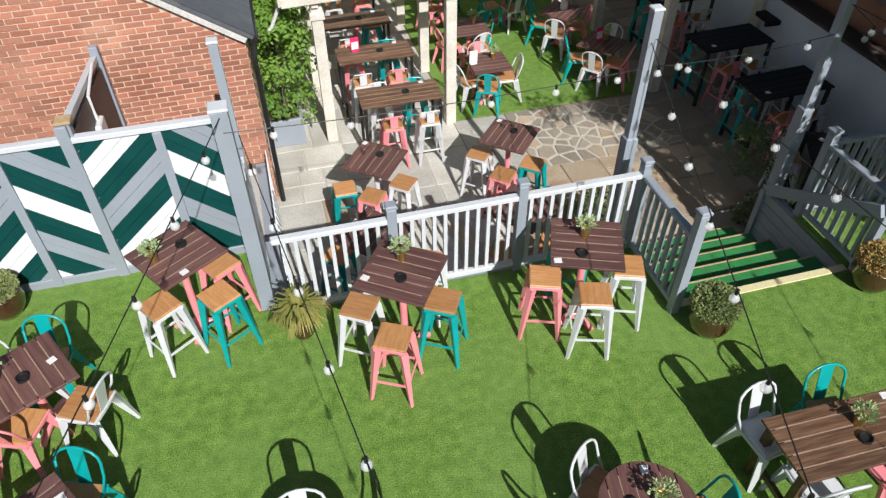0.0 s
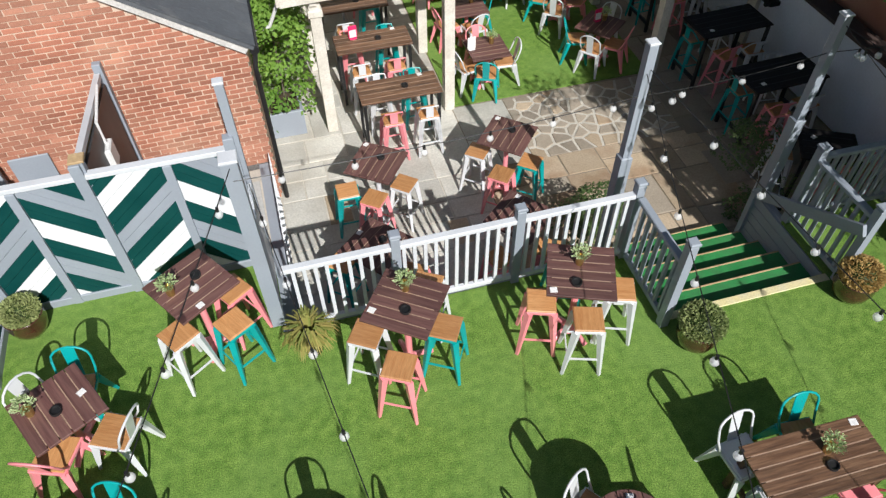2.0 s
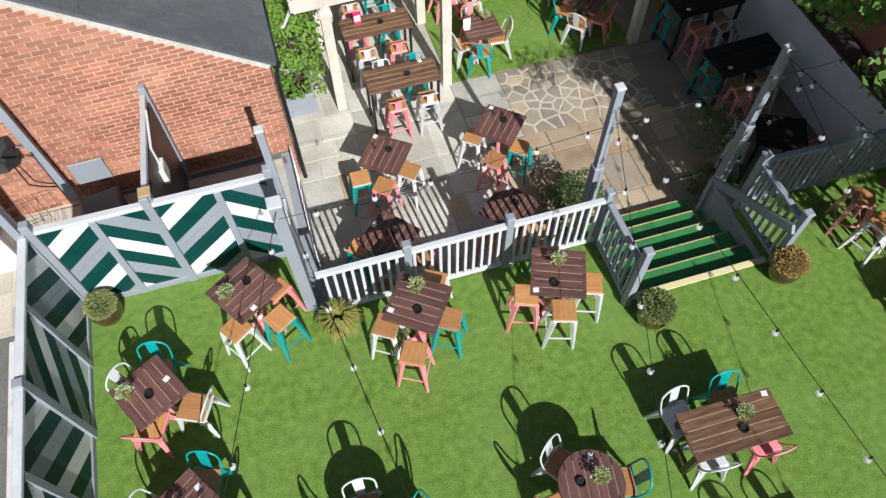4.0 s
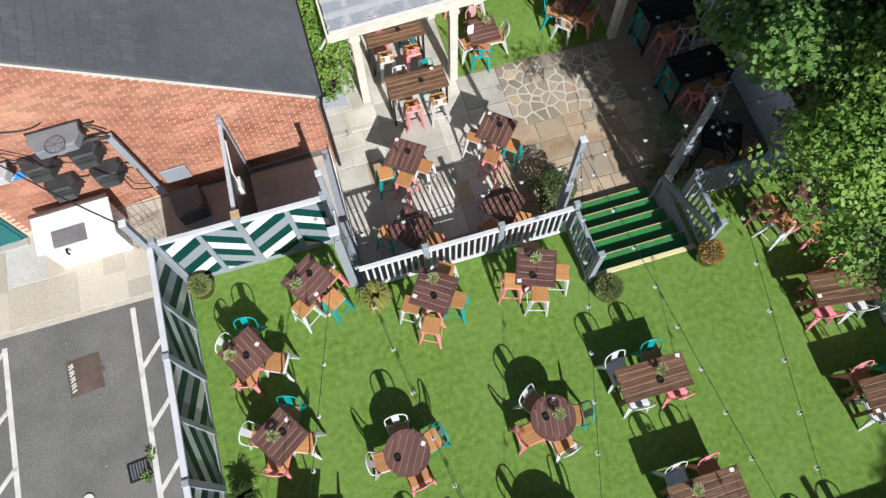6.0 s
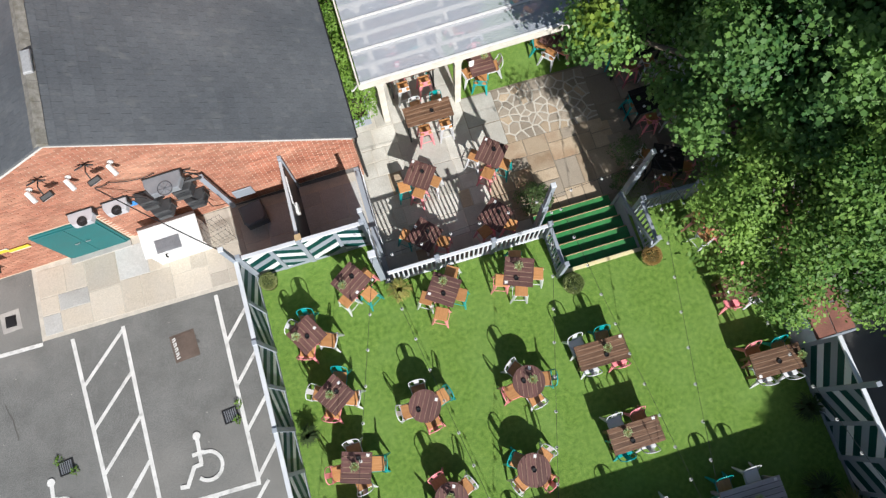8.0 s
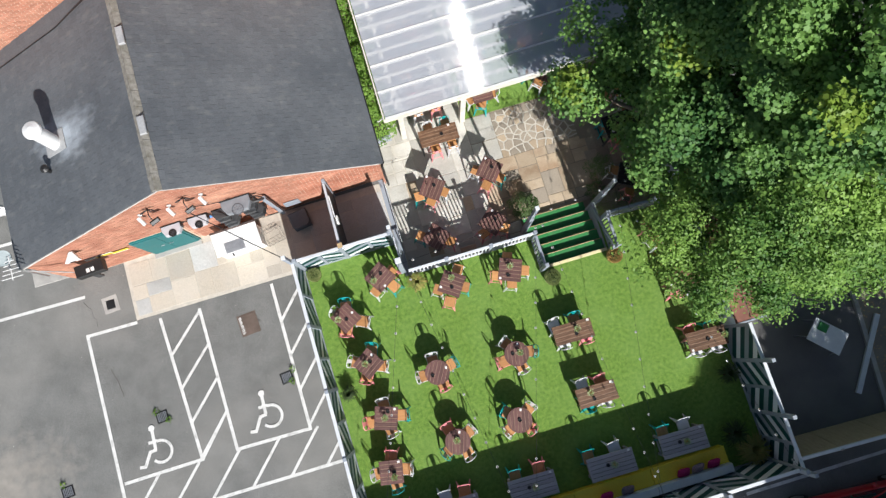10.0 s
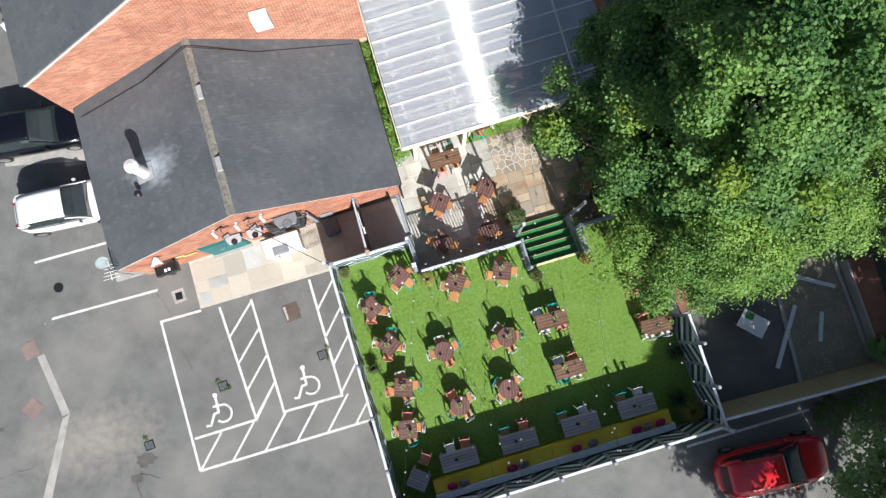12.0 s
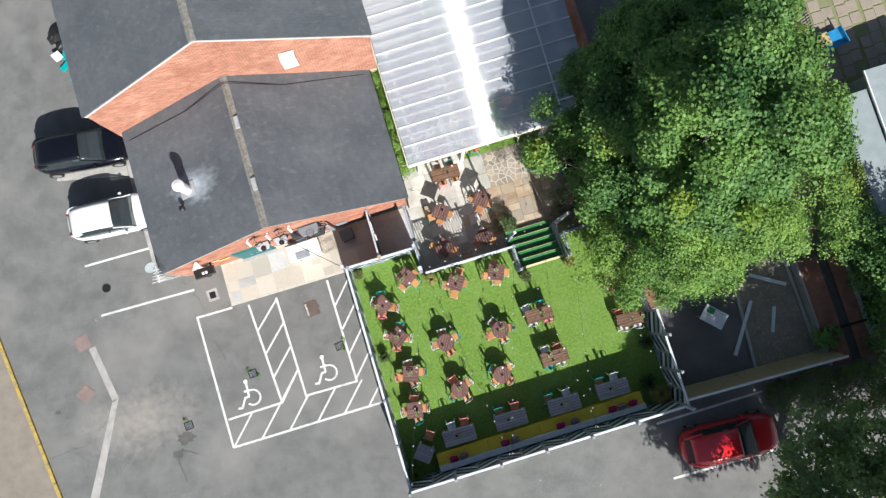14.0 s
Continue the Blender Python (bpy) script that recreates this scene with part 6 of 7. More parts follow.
for i, (x, y, r) in enumerate(((-12.55, 2.1, 0.42), (-17.75, 4.85, 0.16), (-13.1, 1.5, 0.28), (-5.55, 6.15, 0.36), (-14.2, -0.4, 0.3))):
    solid("road_stain", blot(x, y, r, i, 0.0045 + 0.0002 * i), CRACK, "dark patched spot in the asphalt", "road patch", "structure")
lt_ = Shape()
for _ in range(240):
    x, y = rng.choice(((rng.uniform(-19, -4), rng.uniform(-3, 11)), (rng.uniform(-2, 8), rng.uniform(-6, -3))))
    a, r = rng.uniform(0, 3), rng.uniform(0.006, 0.016) * (2.2 if rng.random() < 0.07 else 1)
    lt_.box(-r, r, -r * 0.6, r * 0.6, 0.0, 0.008, 0.0, pose(x, y, PARK, 0, 0, math.degrees(a)))
solid("litter", lt_, LITTER, "scattered small pale litter on the asphalt", "litter", "stuff")
for x, y in ((-12.4, 2.85), (-8.75, 3.85), (-4.7, 3.9), (-4.6, 4.25), (-9.1, 4.2)):
    weeds_ = Shape()
    leaf_cluster(weeds_, (0, 0, 0.01), 0.1, 45, 0.035, rng)
    solid("weed", weeds_, LEAF_CLIMB, "small green weed growing by a drain", "weed", group="drain weeds", at=pose(x, y, PARK))
solid("pavement_apron", Shape().box(-12.0, -10.68, 9.2, 24, PARK - 0.02, PARK + 0.03, 0.01), CONCRETE, "pale concrete apron along the brick building", "apron", "structure")
solid("pavement_slab", Shape().add([(-15.25, 15.1, PARK + 0.008), (-12.02, 14.4, PARK + 0.008), (-12.02, 15.3, PARK + 0.008), (-15.1, 15.6, PARK + 0.008)], [(0, 1, 2, 3)]), CONCRETE, "pale concrete slab in the asphalt beside the black car", "slab", "structure")
solid("pavement_collar", Shape().box(-0.25, 0.25, -0.27, 0.27, 0, 0.005), CONCRETE, "pale concrete collar round a small cover", "slab", "structure", at=pose(-9.75, 7.95, PARK + 0.0005, 0, 0, 4))


# ---- parked cars ----
LAMP_CLEAR = glassy("headlamp_lens", (0.7, 0.72, 0.74), clear=0.3)


def table_at(rows, x):
    """A value read off rows of (x, value), with straight lines between them."""
    for (a, u), (b, v_) in zip(rows, rows[1:]):
        if x <= b:
            return u + (v_ - u) * max(0.0, (x - a) / (b - a))
    return rows[-1][1]


def loft(rings):
    """A smooth skin over rings of equally many points."""
    s = Shape()
    k = len(rings[0])
    for r in rings:
        s.v += r
    for i in range(len(rings) - 1):
        for j in range(k):
            a, b = i * k, (i + 1) * k
            s.f.append((a + j, a + (j + 1) % k, b + (j + 1) % k, b + j))
    s.f.append(tuple(reversed(range(k))))
    s.f.append(tuple(range((len(rings) - 1) * k, len(rings) * k)))
    s.smooth = True
    return s


def both(x, half):
    """A ring from one half, mirrored."""
    return [(x, y, z) for y, z in half] + [(x, -y, z) for y, z in reversed(half[:-1])]


def car(x, y, z, ang, L, W, H, paint, label):
    c = thing("parked_car", label, "car", pose(x, y, z, 0, 0, ang))
    h, w = L / 2, W / 2
    plan = lambda u: w * max(0.02, 1 - abs(u) ** 5.5) ** (1 / 3.2)
    belt = lambda u: H * table_at(((-1, 0.50), (-0.96, 0.585), (-0.8, 0.62), (0.3, 0.615), (0.5, 0.60), (0.7, 0.555), (0.86, 0.49), (0.95, 0.42), (1, 0.34)), u)
    crest = lambda u: H * table_at(((-0.95, 0.60), (-0.9, 0.72), (-0.8, 0.87), (-0.66, 0.95), (-0.45, 0.99), (-0.2, 1.0), (0.0, 0.985), (0.07, 0.965), (0.2, 0.875), (0.35, 0.74), (0.5, 0.60)), u)
    us = [-1, -0.99, -0.96, -0.9, -0.8, -0.65, -0.45, -0.2, 0.05, 0.3, 0.5, 0.62, 0.74, 0.84, 0.91, 0.96, 0.99, 1]
    body = []
    for u in us:
        p, t = plan(u), belt(u)
        b = 0.19 + 0.16 * abs(u) ** 10
        d = t - b
        body.append(both(u * h, [(p * 0.88, b), (p * 0.99, b + 0.22 * d), (p, b + 0.5 * d), (p * 0.975, b + 0.78 * d), (p * 0.91, b + 0.94 * d), (p * 0.72, t), (p * 0.4, t + 0.014), (0, t + 0.02)]))
    part("body", loft(body), paint, c)

    def cabin(u, grow=0.0):
        t, q = belt(u) - 0.03, max(crest(u), belt(u) - 0.01)
        d = q - t
        wb, wt = plan(u) * 0.89, plan(u) * table_at(((0, 0.86), (0.25, 0.76), (0.55, 0.715)), d)
        return [(wb, t), (wb * 0.99 + grow, t + 0.2 * d), (wt * 1.04 + grow, t + 0.72 * d), (wt * 0.96 + grow, t + 0.9 * d + grow), (wt * 0.7, t + 0.97 * d + grow), (0, q + grow)]
    part("glass", loft([both(u * h, cabin(u)) for u in (-0.95, -0.92, -0.88, -0.8, -0.7, -0.58, -0.45, -0.2, 0.0, 0.07, 0.14, 0.22, 0.3, 0.4, 0.5)]), CAR_GLASS, c, "dark tinted car windows")
    roof = []
    for u in (-0.86, -0.8, -0.7, -0.58, -0.45, -0.2, 0.0, 0.05, 0.085):
        q = cabin(u, 0.012)[3:]
        low = [(yy * 0.97, zz - 0.035) for yy, zz in q]
        roof.append([(u * h, yy, zz) for yy, zz in q] + [(u * h, -yy, zz) for yy, zz in reversed(q[:-1])] + [(u * h, -yy, zz) for yy, zz in low[:-1]] + [(u * h, yy, zz) for yy, zz in reversed(low)])
    part("roof", loft(roof), paint, c)
    sh = belt(0)
    part("cabin_floor", Shape().box(-h * 0.75, h * 0.26, -w * 0.8, w * 0.8, sh - 0.02, sh + 0.024, 0.004), DARK_PLASTIC, c)
    part("dashboard", Shape().box(h * 0.2, h * 0.42, -w * 0.74, w * 0.74, sh - 0.02, sh + 0.06, 0.02), SLATE_BIN, c, "dark grey dashboard")
    part("steering_wheel", Shape().tube([(h * 0.15 + 0.06 * math.cos(2 * math.pi * i / 16), -w * 0.38 + 0.17 * math.sin(2 * math.pi * i / 16), sh + 0.09 + 0.12 * math.cos(2 * math.pi * i / 16)) for i in range(16)], 0.014, 6, True), BLACK, c)
    for s in (-1, 1):
        part("seat", Shape().box(-0.35, -0.05, s * w * 0.4 - 0.22, s * w * 0.4 + 0.22, sh, sh + 0.2, 0.06), GREY_PAINT, c, "grey cloth seat")
        edge = [(u * h, s * (cabin(u)[2][0] + 0.006), cabin(u)[2][1]) for u in (0.06, 0.14, 0.22, 0.3, 0.4, 0.49)]
        part("windscreen_pillar", Shape().tube(edge, 0.026, 6), paint, c)
        edge = [(u * h, s * (cabin(u)[2][0] + 0.0), cabin(u)[2][1]) for u in (-0.62, -0.72, -0.8, -0.88, -0.93)]
        part("rear_pillar", Shape().tube(edge, [0.05, 0.07, 0.08, 0.07, 0.05], 6), paint, c)
        part("centre_pillar", Shape().bar((-0.22, s * (cabin(-0.1)[3][0]), cabin(-0.1)[3][1]), (-0.18, s * cabin(-0.1)[0][0], sh), 0.05, 0.02), BLACK, c)
        m = Shape().lathe([(0.02, -0.07), (0.07, -0.05), (0.085, 0.0), (0.06, 0.06), (0.02, 0.075)], 12)
        m.smooth = True
        part("mirror", m, paint, c, "door mirror", at=pose(h * 0.27, s * (w + 0.04), sh + 0.02))
        part("headlight", loft([both(0.0, [(0.001, -0.01), (0.004, 0.0), (0, 0.01)]), both(0.16, [(0.05, -0.02), (0.07, 0.0), (0, 0.035)]), both(0.34, [(0.05, -0.02), (0.07, 0.0), (0, 0.03)]), both(0.42, [(0.01, -0.01), (0.015, 0.0), (0, 0.01)])]), LAMP_CLEAR, c, "clear headlight", at=pose(h * 0.74, s * w * 0.86, belt(0.74) - 0.07, 0, 14, -s * 32))
        part("tail_light", Shape().box(-0.03, 0.1, -0.05, 0.05, -0.14, 0.1, 0.02), TAIL_RED, c, "red tail light", at=pose(-h * 0.96, s * plan(-0.96) * 0.9, sh - 0.08, 0, 0, -s * 30))
        for px in (-h + 0.72, h - 0.78):
            wh = part("wheel", Shape().tube([(px, s * (w - 0.2), 0.31), (px, s * (w + 0.004), 0.31)], 0.31, 24), RUBBER, c, "black tyre")
            part("rim", Shape().tube([(px, s * (w - 0.02), 0.31), (px, s * (w + 0.015), 0.31)], 0.2, 16), STEEL, wh, "alloy rim")
    part("grille", Shape().box(h * 0.965, h * 0.985, -w * 0.42, w * 0.42, 0.34, 0.44, 0.008), BLACK, c)
    part("wiper", Shape().bar((h * 0.49, w * 0.5, belt(0.49) + 0.03), (h * 0.45, -w * 0.1, belt(0.45) + 0.075), 0.02, 0.015), BLACK, c)
    return c


car(-12.9, 12.6, PARK, -4, 4.05, 1.72, 1.45, CAR_WHITE, "white hatchback parked nose to the brick building")
car(-13.5, 15.95, PARK, -6, 4.35, 1.78, 1.5, CAR_BLACK, "black hatchback parked nose to the brick building")
car(10.65, -4.95, PARK, -4, 4.4, 1.82, 1.48, CAR_RED, "red hatchback parked in the shade of a tree")


# ---- on and before the brick gable ----
def on_wall(x, z, off=0.0):
    return pose(x, wall_y(x) - off, z, 0, 0, math.degrees(WA))


dr = thing("door_teal", "teal painted double door in the brick gable", "door", on_wall(-7.2, PARK), kind="structure")
part("frame", Shape().box(-0.78, 0.78, -0.03, 0.04, 0, 1.95, 0.01), DOOR_TEAL, dr)
for s in (-1, 1):
    lf = part("leaf", Shape().box(min(0, s * 0.72) + 0.005, max(0, s * 0.72) - 0.005, -0.055, -0.03, 0.03, 1.88, 0.008), DOOR_TEAL, dr)
    part("handle", Shape().tube([(s * 0.08, -0.06, 0.95), (s * 0.08, -0.1, 0.97), (s * 0.2, -0.1, 0.97)], 0.012, 8), STEEL, lf)
part("threshold", Shape().box(-0.8, 0.8, -0.2, -0.03, 0, 0.05, 0.01), CONCRETE, dr)


def condenser(x, z, w, h, d, m, label, dark=False):
    """A unit on the wall: full width at its back, cut corners in front, a fan on its sloping face."""
    c = thing("fan_unit", label, "fan unit", on_wall(x, z), "wall fan units")
    plan_ = [(-w * 0.36, -d), (w * 0.36, -d), (w / 2, -d * 0.45), (w / 2, 0), (-w / 2, 0), (-w / 2, -d * 0.45)]
    part("case", Shape().prism(plan_, 0, h, 0.03), m, c)
    part("top_lip", Shape().box(-w / 2 - 0.012, w / 2 + 0.012, -0.03, 0, h - 0.01, h + 0.02, 0.004), BLACK, c)
    part("side_plate", Shape().box(w / 2 - 0.005, w / 2 + 0.03, -d * 0.5, 0, -0.02, h + 0.01, 0.006), BLACK, c, "black side plate")
    part("bracket", Shape().tube([(w / 2 + 0.03, -0.03, h * 0.4), (w / 2 + 0.16, -0.03, h * 0.3), (w / 2 + 0.2, 0, h * 0.3)], 0.016, 6), BLACK, c)
    if dark:
        part("lower_face", Shape().prism([(-w * 0.3, -d - 0.06), (w * 0.3, -d - 0.06), (w * 0.38, -d + 0.02), (-w * 0.38, -d + 0.02)], 0.02, h * 0.55, 0.02), DARK_PLASTIC, c)
        part("handle_slot", Shape().box(-w * 0.12, w * 0.12, -d - 0.004, -d + 0.01, h * 0.72, h * 0.8), BLACK, c)
    else:
        f = part("fan_ring", Shape().tube([(0.19 * w * math.cos(2 * math.pi * i / 18), 0.19 * w * math.sin(2 * math.pi * i / 18), 0) for i in range(18)], 0.009, 6, True), BLACK if w < 0.7 else SLATE_BIN, c, at=pose(0.02, -d * 0.86, h + 0.008))
        for i in range(4):
            q, r = math.pi * i / 4, 0.19 * w
            part("guard_bar", Shape().bar((-r * math.cos(q), -r * math.sin(q), 0.004), (r * math.cos(q), r * math.sin(q), 0.004), 0.005, 0.005), SLATE_BIN, f)
        part("fan", Shape().lathe([(0.18 * w, -0.06), (0.19 * w, 0.0), (0.05, 0.008)], 16), CASE_GREY if w > 0.7 else BLACK, c, "round fan under its guard", at=pose(0.02, -d * 0.86, h))


condenser(-4.33, 2.5, 0.86, 0.2, 0.42, CASE_GREY, "large grey fan unit bracketed on the brick gable")
for x, z in ((-4.94, 1.78), (-4.15, 1.8), (-4.93, 1.02), (-4.1, 1.05)):
    condenser(x, z, 0.54, 0.34, 0.3, DARK_PLASTIC, "dark grey box unit bracketed on the brick gable", True)
condenser(-5.65, 1.98, 0.58, 0.2, 0.32, CASE_PALE, "pale grey fan unit beside the teal door")
condenser(-6.45, 1.98, 0.58, 0.2, 0.32, CASE_PALE, "pale grey fan unit above the teal door")
sg = solid("wall_sign", Shape().box(-0.32, 0.32, -0.015, 0, 0, 0.22, 0.004), BLUE_SIGN, "blue sign with pale bars on the gable", "sign", at=on_wall(-5.65, 1.6, 0.015))
for i in range(3):
    part("bar", Shape().box(-0.25, 0.1 + 0.07 * i, -0.019, -0.0155, 0.04 + 0.06 * i, 0.065 + 0.06 * i), CARD, sg, "pale bar of unreadable writing")


def wall_camera(x, z, m=PVC):
    c = thing("security_camera", "white tube camera on the brick gable", "camera", on_wall(x, z), "gable cameras")
    part("base", Shape().tube([(0, 0, 0), (0, -0.03, 0)], 0.06, 12), m, c)
    part("arm", Shape().tube([(0, -0.02, 0), (0, -0.12, 0.02)], 0.02, 8), m, c)
    part("tube", Shape().tube([(-0.05, -0.08, 0.03), (0.06, -0.3, -0.06)], 0.055, 12), m, c)


for x, z in ((-4.88, 3.92), (-5.8, 3.84), (-6.62, 3.82)):
    wall_camera(x, z)


def floodlight(x, z):
    c = thing("floodlight", "black floodlight on a branching bracket on the brick gable", "lamp", on_wall(x, z), "gable lamps")
    part("arm", Shape().tube([(0, 0, 0), (0, -0.2, 0.05), (0.04, -0.34, -0.04)], 0.014, 8), BLACK, c)
    for i in range(5):
        q = -1.2 + 0.6 * i
        part("bracket_rod", Shape().tube([(0, -0.02, 0.02), (0.2 * math.sin(q), -0.12 - 0.03 * (i % 2), 0.04 + 0.16 * math.cos(q))], 0.018, 6), DARK_PLASTIC, c)
    part("head", Shape().box(-0.13, 0.13, -0.06, 0.06, -0.08, 0.08, 0.02), BLACK, c, at=pose(0.08, -0.36, -0.1, 30, 0, 20))
    part("lens", Shape().box(-0.1, 0.1, -0.066, -0.061, -0.06, 0.06), LAMP_GLASS, c, "pale lens", at=pose(0.08, -0.36, -0.1, 30, 0, 20))


for x, z in ((-5.3, 4.12), (-6.28, 4.1)):
    floodlight(x, z)
dp = thing("duct_post", "grey square duct rising against the brick gable", "duct", pose(-3.62, 9.15, PARK))
part("shaft", Shape().bar((0.1, 0.02, 0.4), (0.02, 0.0, 2.62), 0.13, 0.11), GREY_PAINT, dp)
part("hose", Shape().tube([(0.02, 0, 2.6), (-0.1, -0.05, 2.72), (-0.3, -0.05, 2.74), (-0.5, -0.05, 2.66)], 0.035, 10), DARK_PLASTIC, dp)
solid("wheeled_bin", Shape().prism([(-0.28, -0.25), (0.28, -0.25), (0.28, 0.25), (-0.28, 0.25)], 0, 0.42, 0.02).prism([(-0.31, -0.2), (-0.2, -0.3), (0.2, -0.3), (0.31, -0.2), (0.31, 0.28), (-0.31, 0.28)], 0.42, 0.5, 0.05), SLATE_BIN, "dark grey lidded bin in the yard", "bin", at=pose(-3.08, 8.8, PARK, 0, 0, 8))
solid("wall_hatch", Shape().box(-0.25, 0.25, -0.03, 0, -0.23, 0.23, 0.01), GREY_PAINT, "grey flush hatch panel on the gable", "hatch", at=on_wall(-3.13, 0.34))
cb = thing("yard_cabinet", "white cabinet with a sloping lid against the brick gable", "cabinet", pose(-5.08, 8.95, PARK, 0, 0, 2))
yz = Matrix(((0, 0, 1, 0), (1, 0, 0, 0), (0, 1, 0, 0), (0, 0, 0, 1)))
part("body", Shape().prism([(-0.64, 0), (0.0, 0), (0.0, 1.03), (-0.64, 0.92)], -0.68, 0.68, 0.0), PVC, cb, at=yz)
part("lid", Shape().bar((0, 0.02, 1.06), (0, -0.72, 0.94), 1.46, 0.05), PVC, cb, "white sloping lid")
part("hatch", Shape().bar((-0.1, -0.36, 1.03), (-0.1, -0.69, 0.977), 0.62, 0.01), STEEL, cb, "grey metal hatch in the lid")
part("back_edge", Shape().box(-0.73, 0.73, 0.0, 0.06, 1.03, 1.14, 0.006), COPING, cb, "dark back edge")
part("tap", Shape().tube([(-0.25, -0.66, 0.86), (-0.25, -0.76, 0.84), (-0.25, -0.76, 0.76)], 0.025, 8), BLACK, cb)
cg = thing("wire_trolley", "wire cage trolley standing in the yard", "trolley", pose(-4.05, 8.55, PARK, 0, 0, 12))
for i in range(3):
    z = 0.12 + i * 0.4
    part("hoop", Shape().tube([(-0.28, -0.22, z), (0.28, -0.22, z), (0.28, 0.22, z), (-0.28, 0.22, z)], 0.005, 5, True), DARK_PLASTIC, cg)
for i in range(6):
    a = -0.28 + i * 0.112
    for s in (-1, 1):
        part("upright", Shape().tube([(a, s * 0.22, 0.05), (a, s * 0.22, 0.95)], 0.004, 5), DARK_PLASTIC, cg)
# timber screen across the yard
sc = thing("timber_screen", "pale timber screen with a dark board and white cable box", "screen", pose(-1.85, 7.3, PARK))
part("frame_post", Shape().box(-0.05, 0.05, -0.15, -0.05, 0, 2.38, 0.01), GREY_PAINT, sc)
part("cap", Shape().box(-0.075, 0.075, -0.175, -0.025, 2.38, 2.41, 0.006), RAW_WOOD, sc, "tan wooden cap")
part("frame_post", Shape().box(-0.05, 0.05, 1.97, 2.07, 0, 2.12, 0.01), GREY_PAINT, sc)
part("top_rail", Shape().bar((-0.02, -0.05, 2.3), (-0.02, 1.95, 1.98), 0.07, 0.07), PALE_PAINT, sc, "pale top rail")
part("board", Shape().prism([(0.0, 0.2), (1.9, 0.2), (1.9, 1.9), (0.0, 2.2)], 0.0, 0.03), DARK_PLASTIC, sc, "dark board", at=Matrix(((0, 0, 1, 0), (1, 0, 0, 0), (0, 1, 0, 0), (0, 0, 0, 1))))
part("pale_board", Shape().prism([(0.0, 0.1), (1.9, 0.1), (1.9, 1.95), (0.0, 2.26)], -0.05, -0.005), RAW_WOOD, sc, "pale raw timber boarding", at=Matrix(((0, 0, 1, 0), (1, 0, 0, 0), (0, 1, 0, 0), (0, 0, 0, 1))))
part("cable_box", Shape().box(0.03, 0.1, 0.7, 0.95, 1.5, 1.8, 0.015), PVC, sc, "white cable box")
part("pipe", Shape().tube([(0.05, 0.85, 1.8), (0.05, 0.85, 2.1), (0.05, 1.5, 2.15)], 0.018, 8), PVC, sc)
# short screen between the two fence-end posts, and the lattice
ss = thing("boarded_screen", "short white and grey boarded screen between two posts", "screen", pose(-0.3, 6.25, 0))
for i in range(8):
    part("board", Shape().box(-0.02, 0.02, 0.04 + i * 0.105, 0.14 + i * 0.105, 0.02, 1.35, 0.004), PALE_PAINT if i > 3 else GREY_PAINT, ss)
lt = thing("lattice_panel", "white diagonal lattice panel along the patio edge", "trellis", pose(-0.12, 7.25, PATIO))
for i in range(-5, 16):
    for s, off in ((1, 0.0), (-1, 0.012)):
        y0 = i * 0.14
        seg = clip([(y0, 0), (y0 + 0.03, 0), (y0 + s * 1.1 + 0.03, 1.1), (y0 + s * 1.1, 1.1)], 1, 0, 2.0)
        seg = clip(seg, -1, 0, 0.0)
        if len(seg) > 2:
            if area(seg) < 0:
                seg = seg[::-1]
            part("lath", Shape().prism(seg, -0.005, 0.005), PALE_PAINT, lt, at=pose(off, 0, 0) @ Matrix(((0, 0, 1, 0), (1, 0, 0, 0), (0, 1, 0, 0), (0, 0, 0, 1))))

# ---- on the roofs ----


def roof_z(x):
    return gable_z(x) + 0.07


fl = thing("roof_flue", "short white flue pipe on the slate roof", "flue", pose(-8.35, 11.8, roof_z(-8.35) - 0.1))
part("pipe", Shape().tube([(0, 0, 0), (0, 0, 1.15)], 0.2, 20), PVC, fl)
part("cap", Shape().lathe([(0.22, 1.12), (0.25, 1.2), (0.23, 1.26), (0.07, 1.32)], 20), PVC, fl)
part("flashing", slab(Shape(), (-0.35, -0.3, -0.08 + 0.02), (0.35, -0.3, 0.29 + 0.02), (0.35, 0.3, 0.29 + 0.02), (-0.35, 0.3, -0.08 + 0.02), 0.02), LEAD, fl, "pale lead flashing")
vt = thing("roof_vent", "small black cowl vent on the slate roof", "vent", pose(-8.75, 11.15, roof_z(-8.75) - 0.06))
part("pipe", Shape().tube([(0, 0, 0), (0, 0, 0.35)], 0.06, 12), BLACK, vt)
part("cowl", Shape().lathe([(0.1, 0.3), (0.12, 0.38), (0.05, 0.44)], 12), BLACK, vt)
for y in (10.9, 13.4):
    solid("ridge_vent", Shape().box(-0.09, 0.09, -0.25, 0.25, 0, 0.09, 0.02), LEAD, "pale grey vent on the mossy ridge", "vent", group="ridge vents", at=pose(RIDGE_X + 0.06, y, RIDGE_Z + 0.09))
wire = solid("roof_cable", Shape().tube([(BX0 + 0.2, YB - 0.5, roof_z(BX0 + 0.2) + 0.02), (-7.5, YB - 0.55, roof_z(-7.5) + 0.02), (RIDGE_X, YB - 0.35, RIDGE_Z + 0.2), (-3.5, YB - 0.5, roof_z(-3.5) + 0.02), (-0.2, YB - 0.2, roof_z(-0.2) + 0.02)], 0.015, 6), BLACK, "black cable lying over the slate roof", "cable")
solid("wall_vent", Shape().box(-0.3, 0.3, -0.3, 0, -0.5, 0.45, 0.02), PVC, "white vent box on the upper gable", "vent", at=pose(-2.85, YB - 0.03, 5.55))
ae = thing("roof_aerial", "white aerial on a pole at the building corner", "aerial", pose(-10.65, 9.0, PARK))
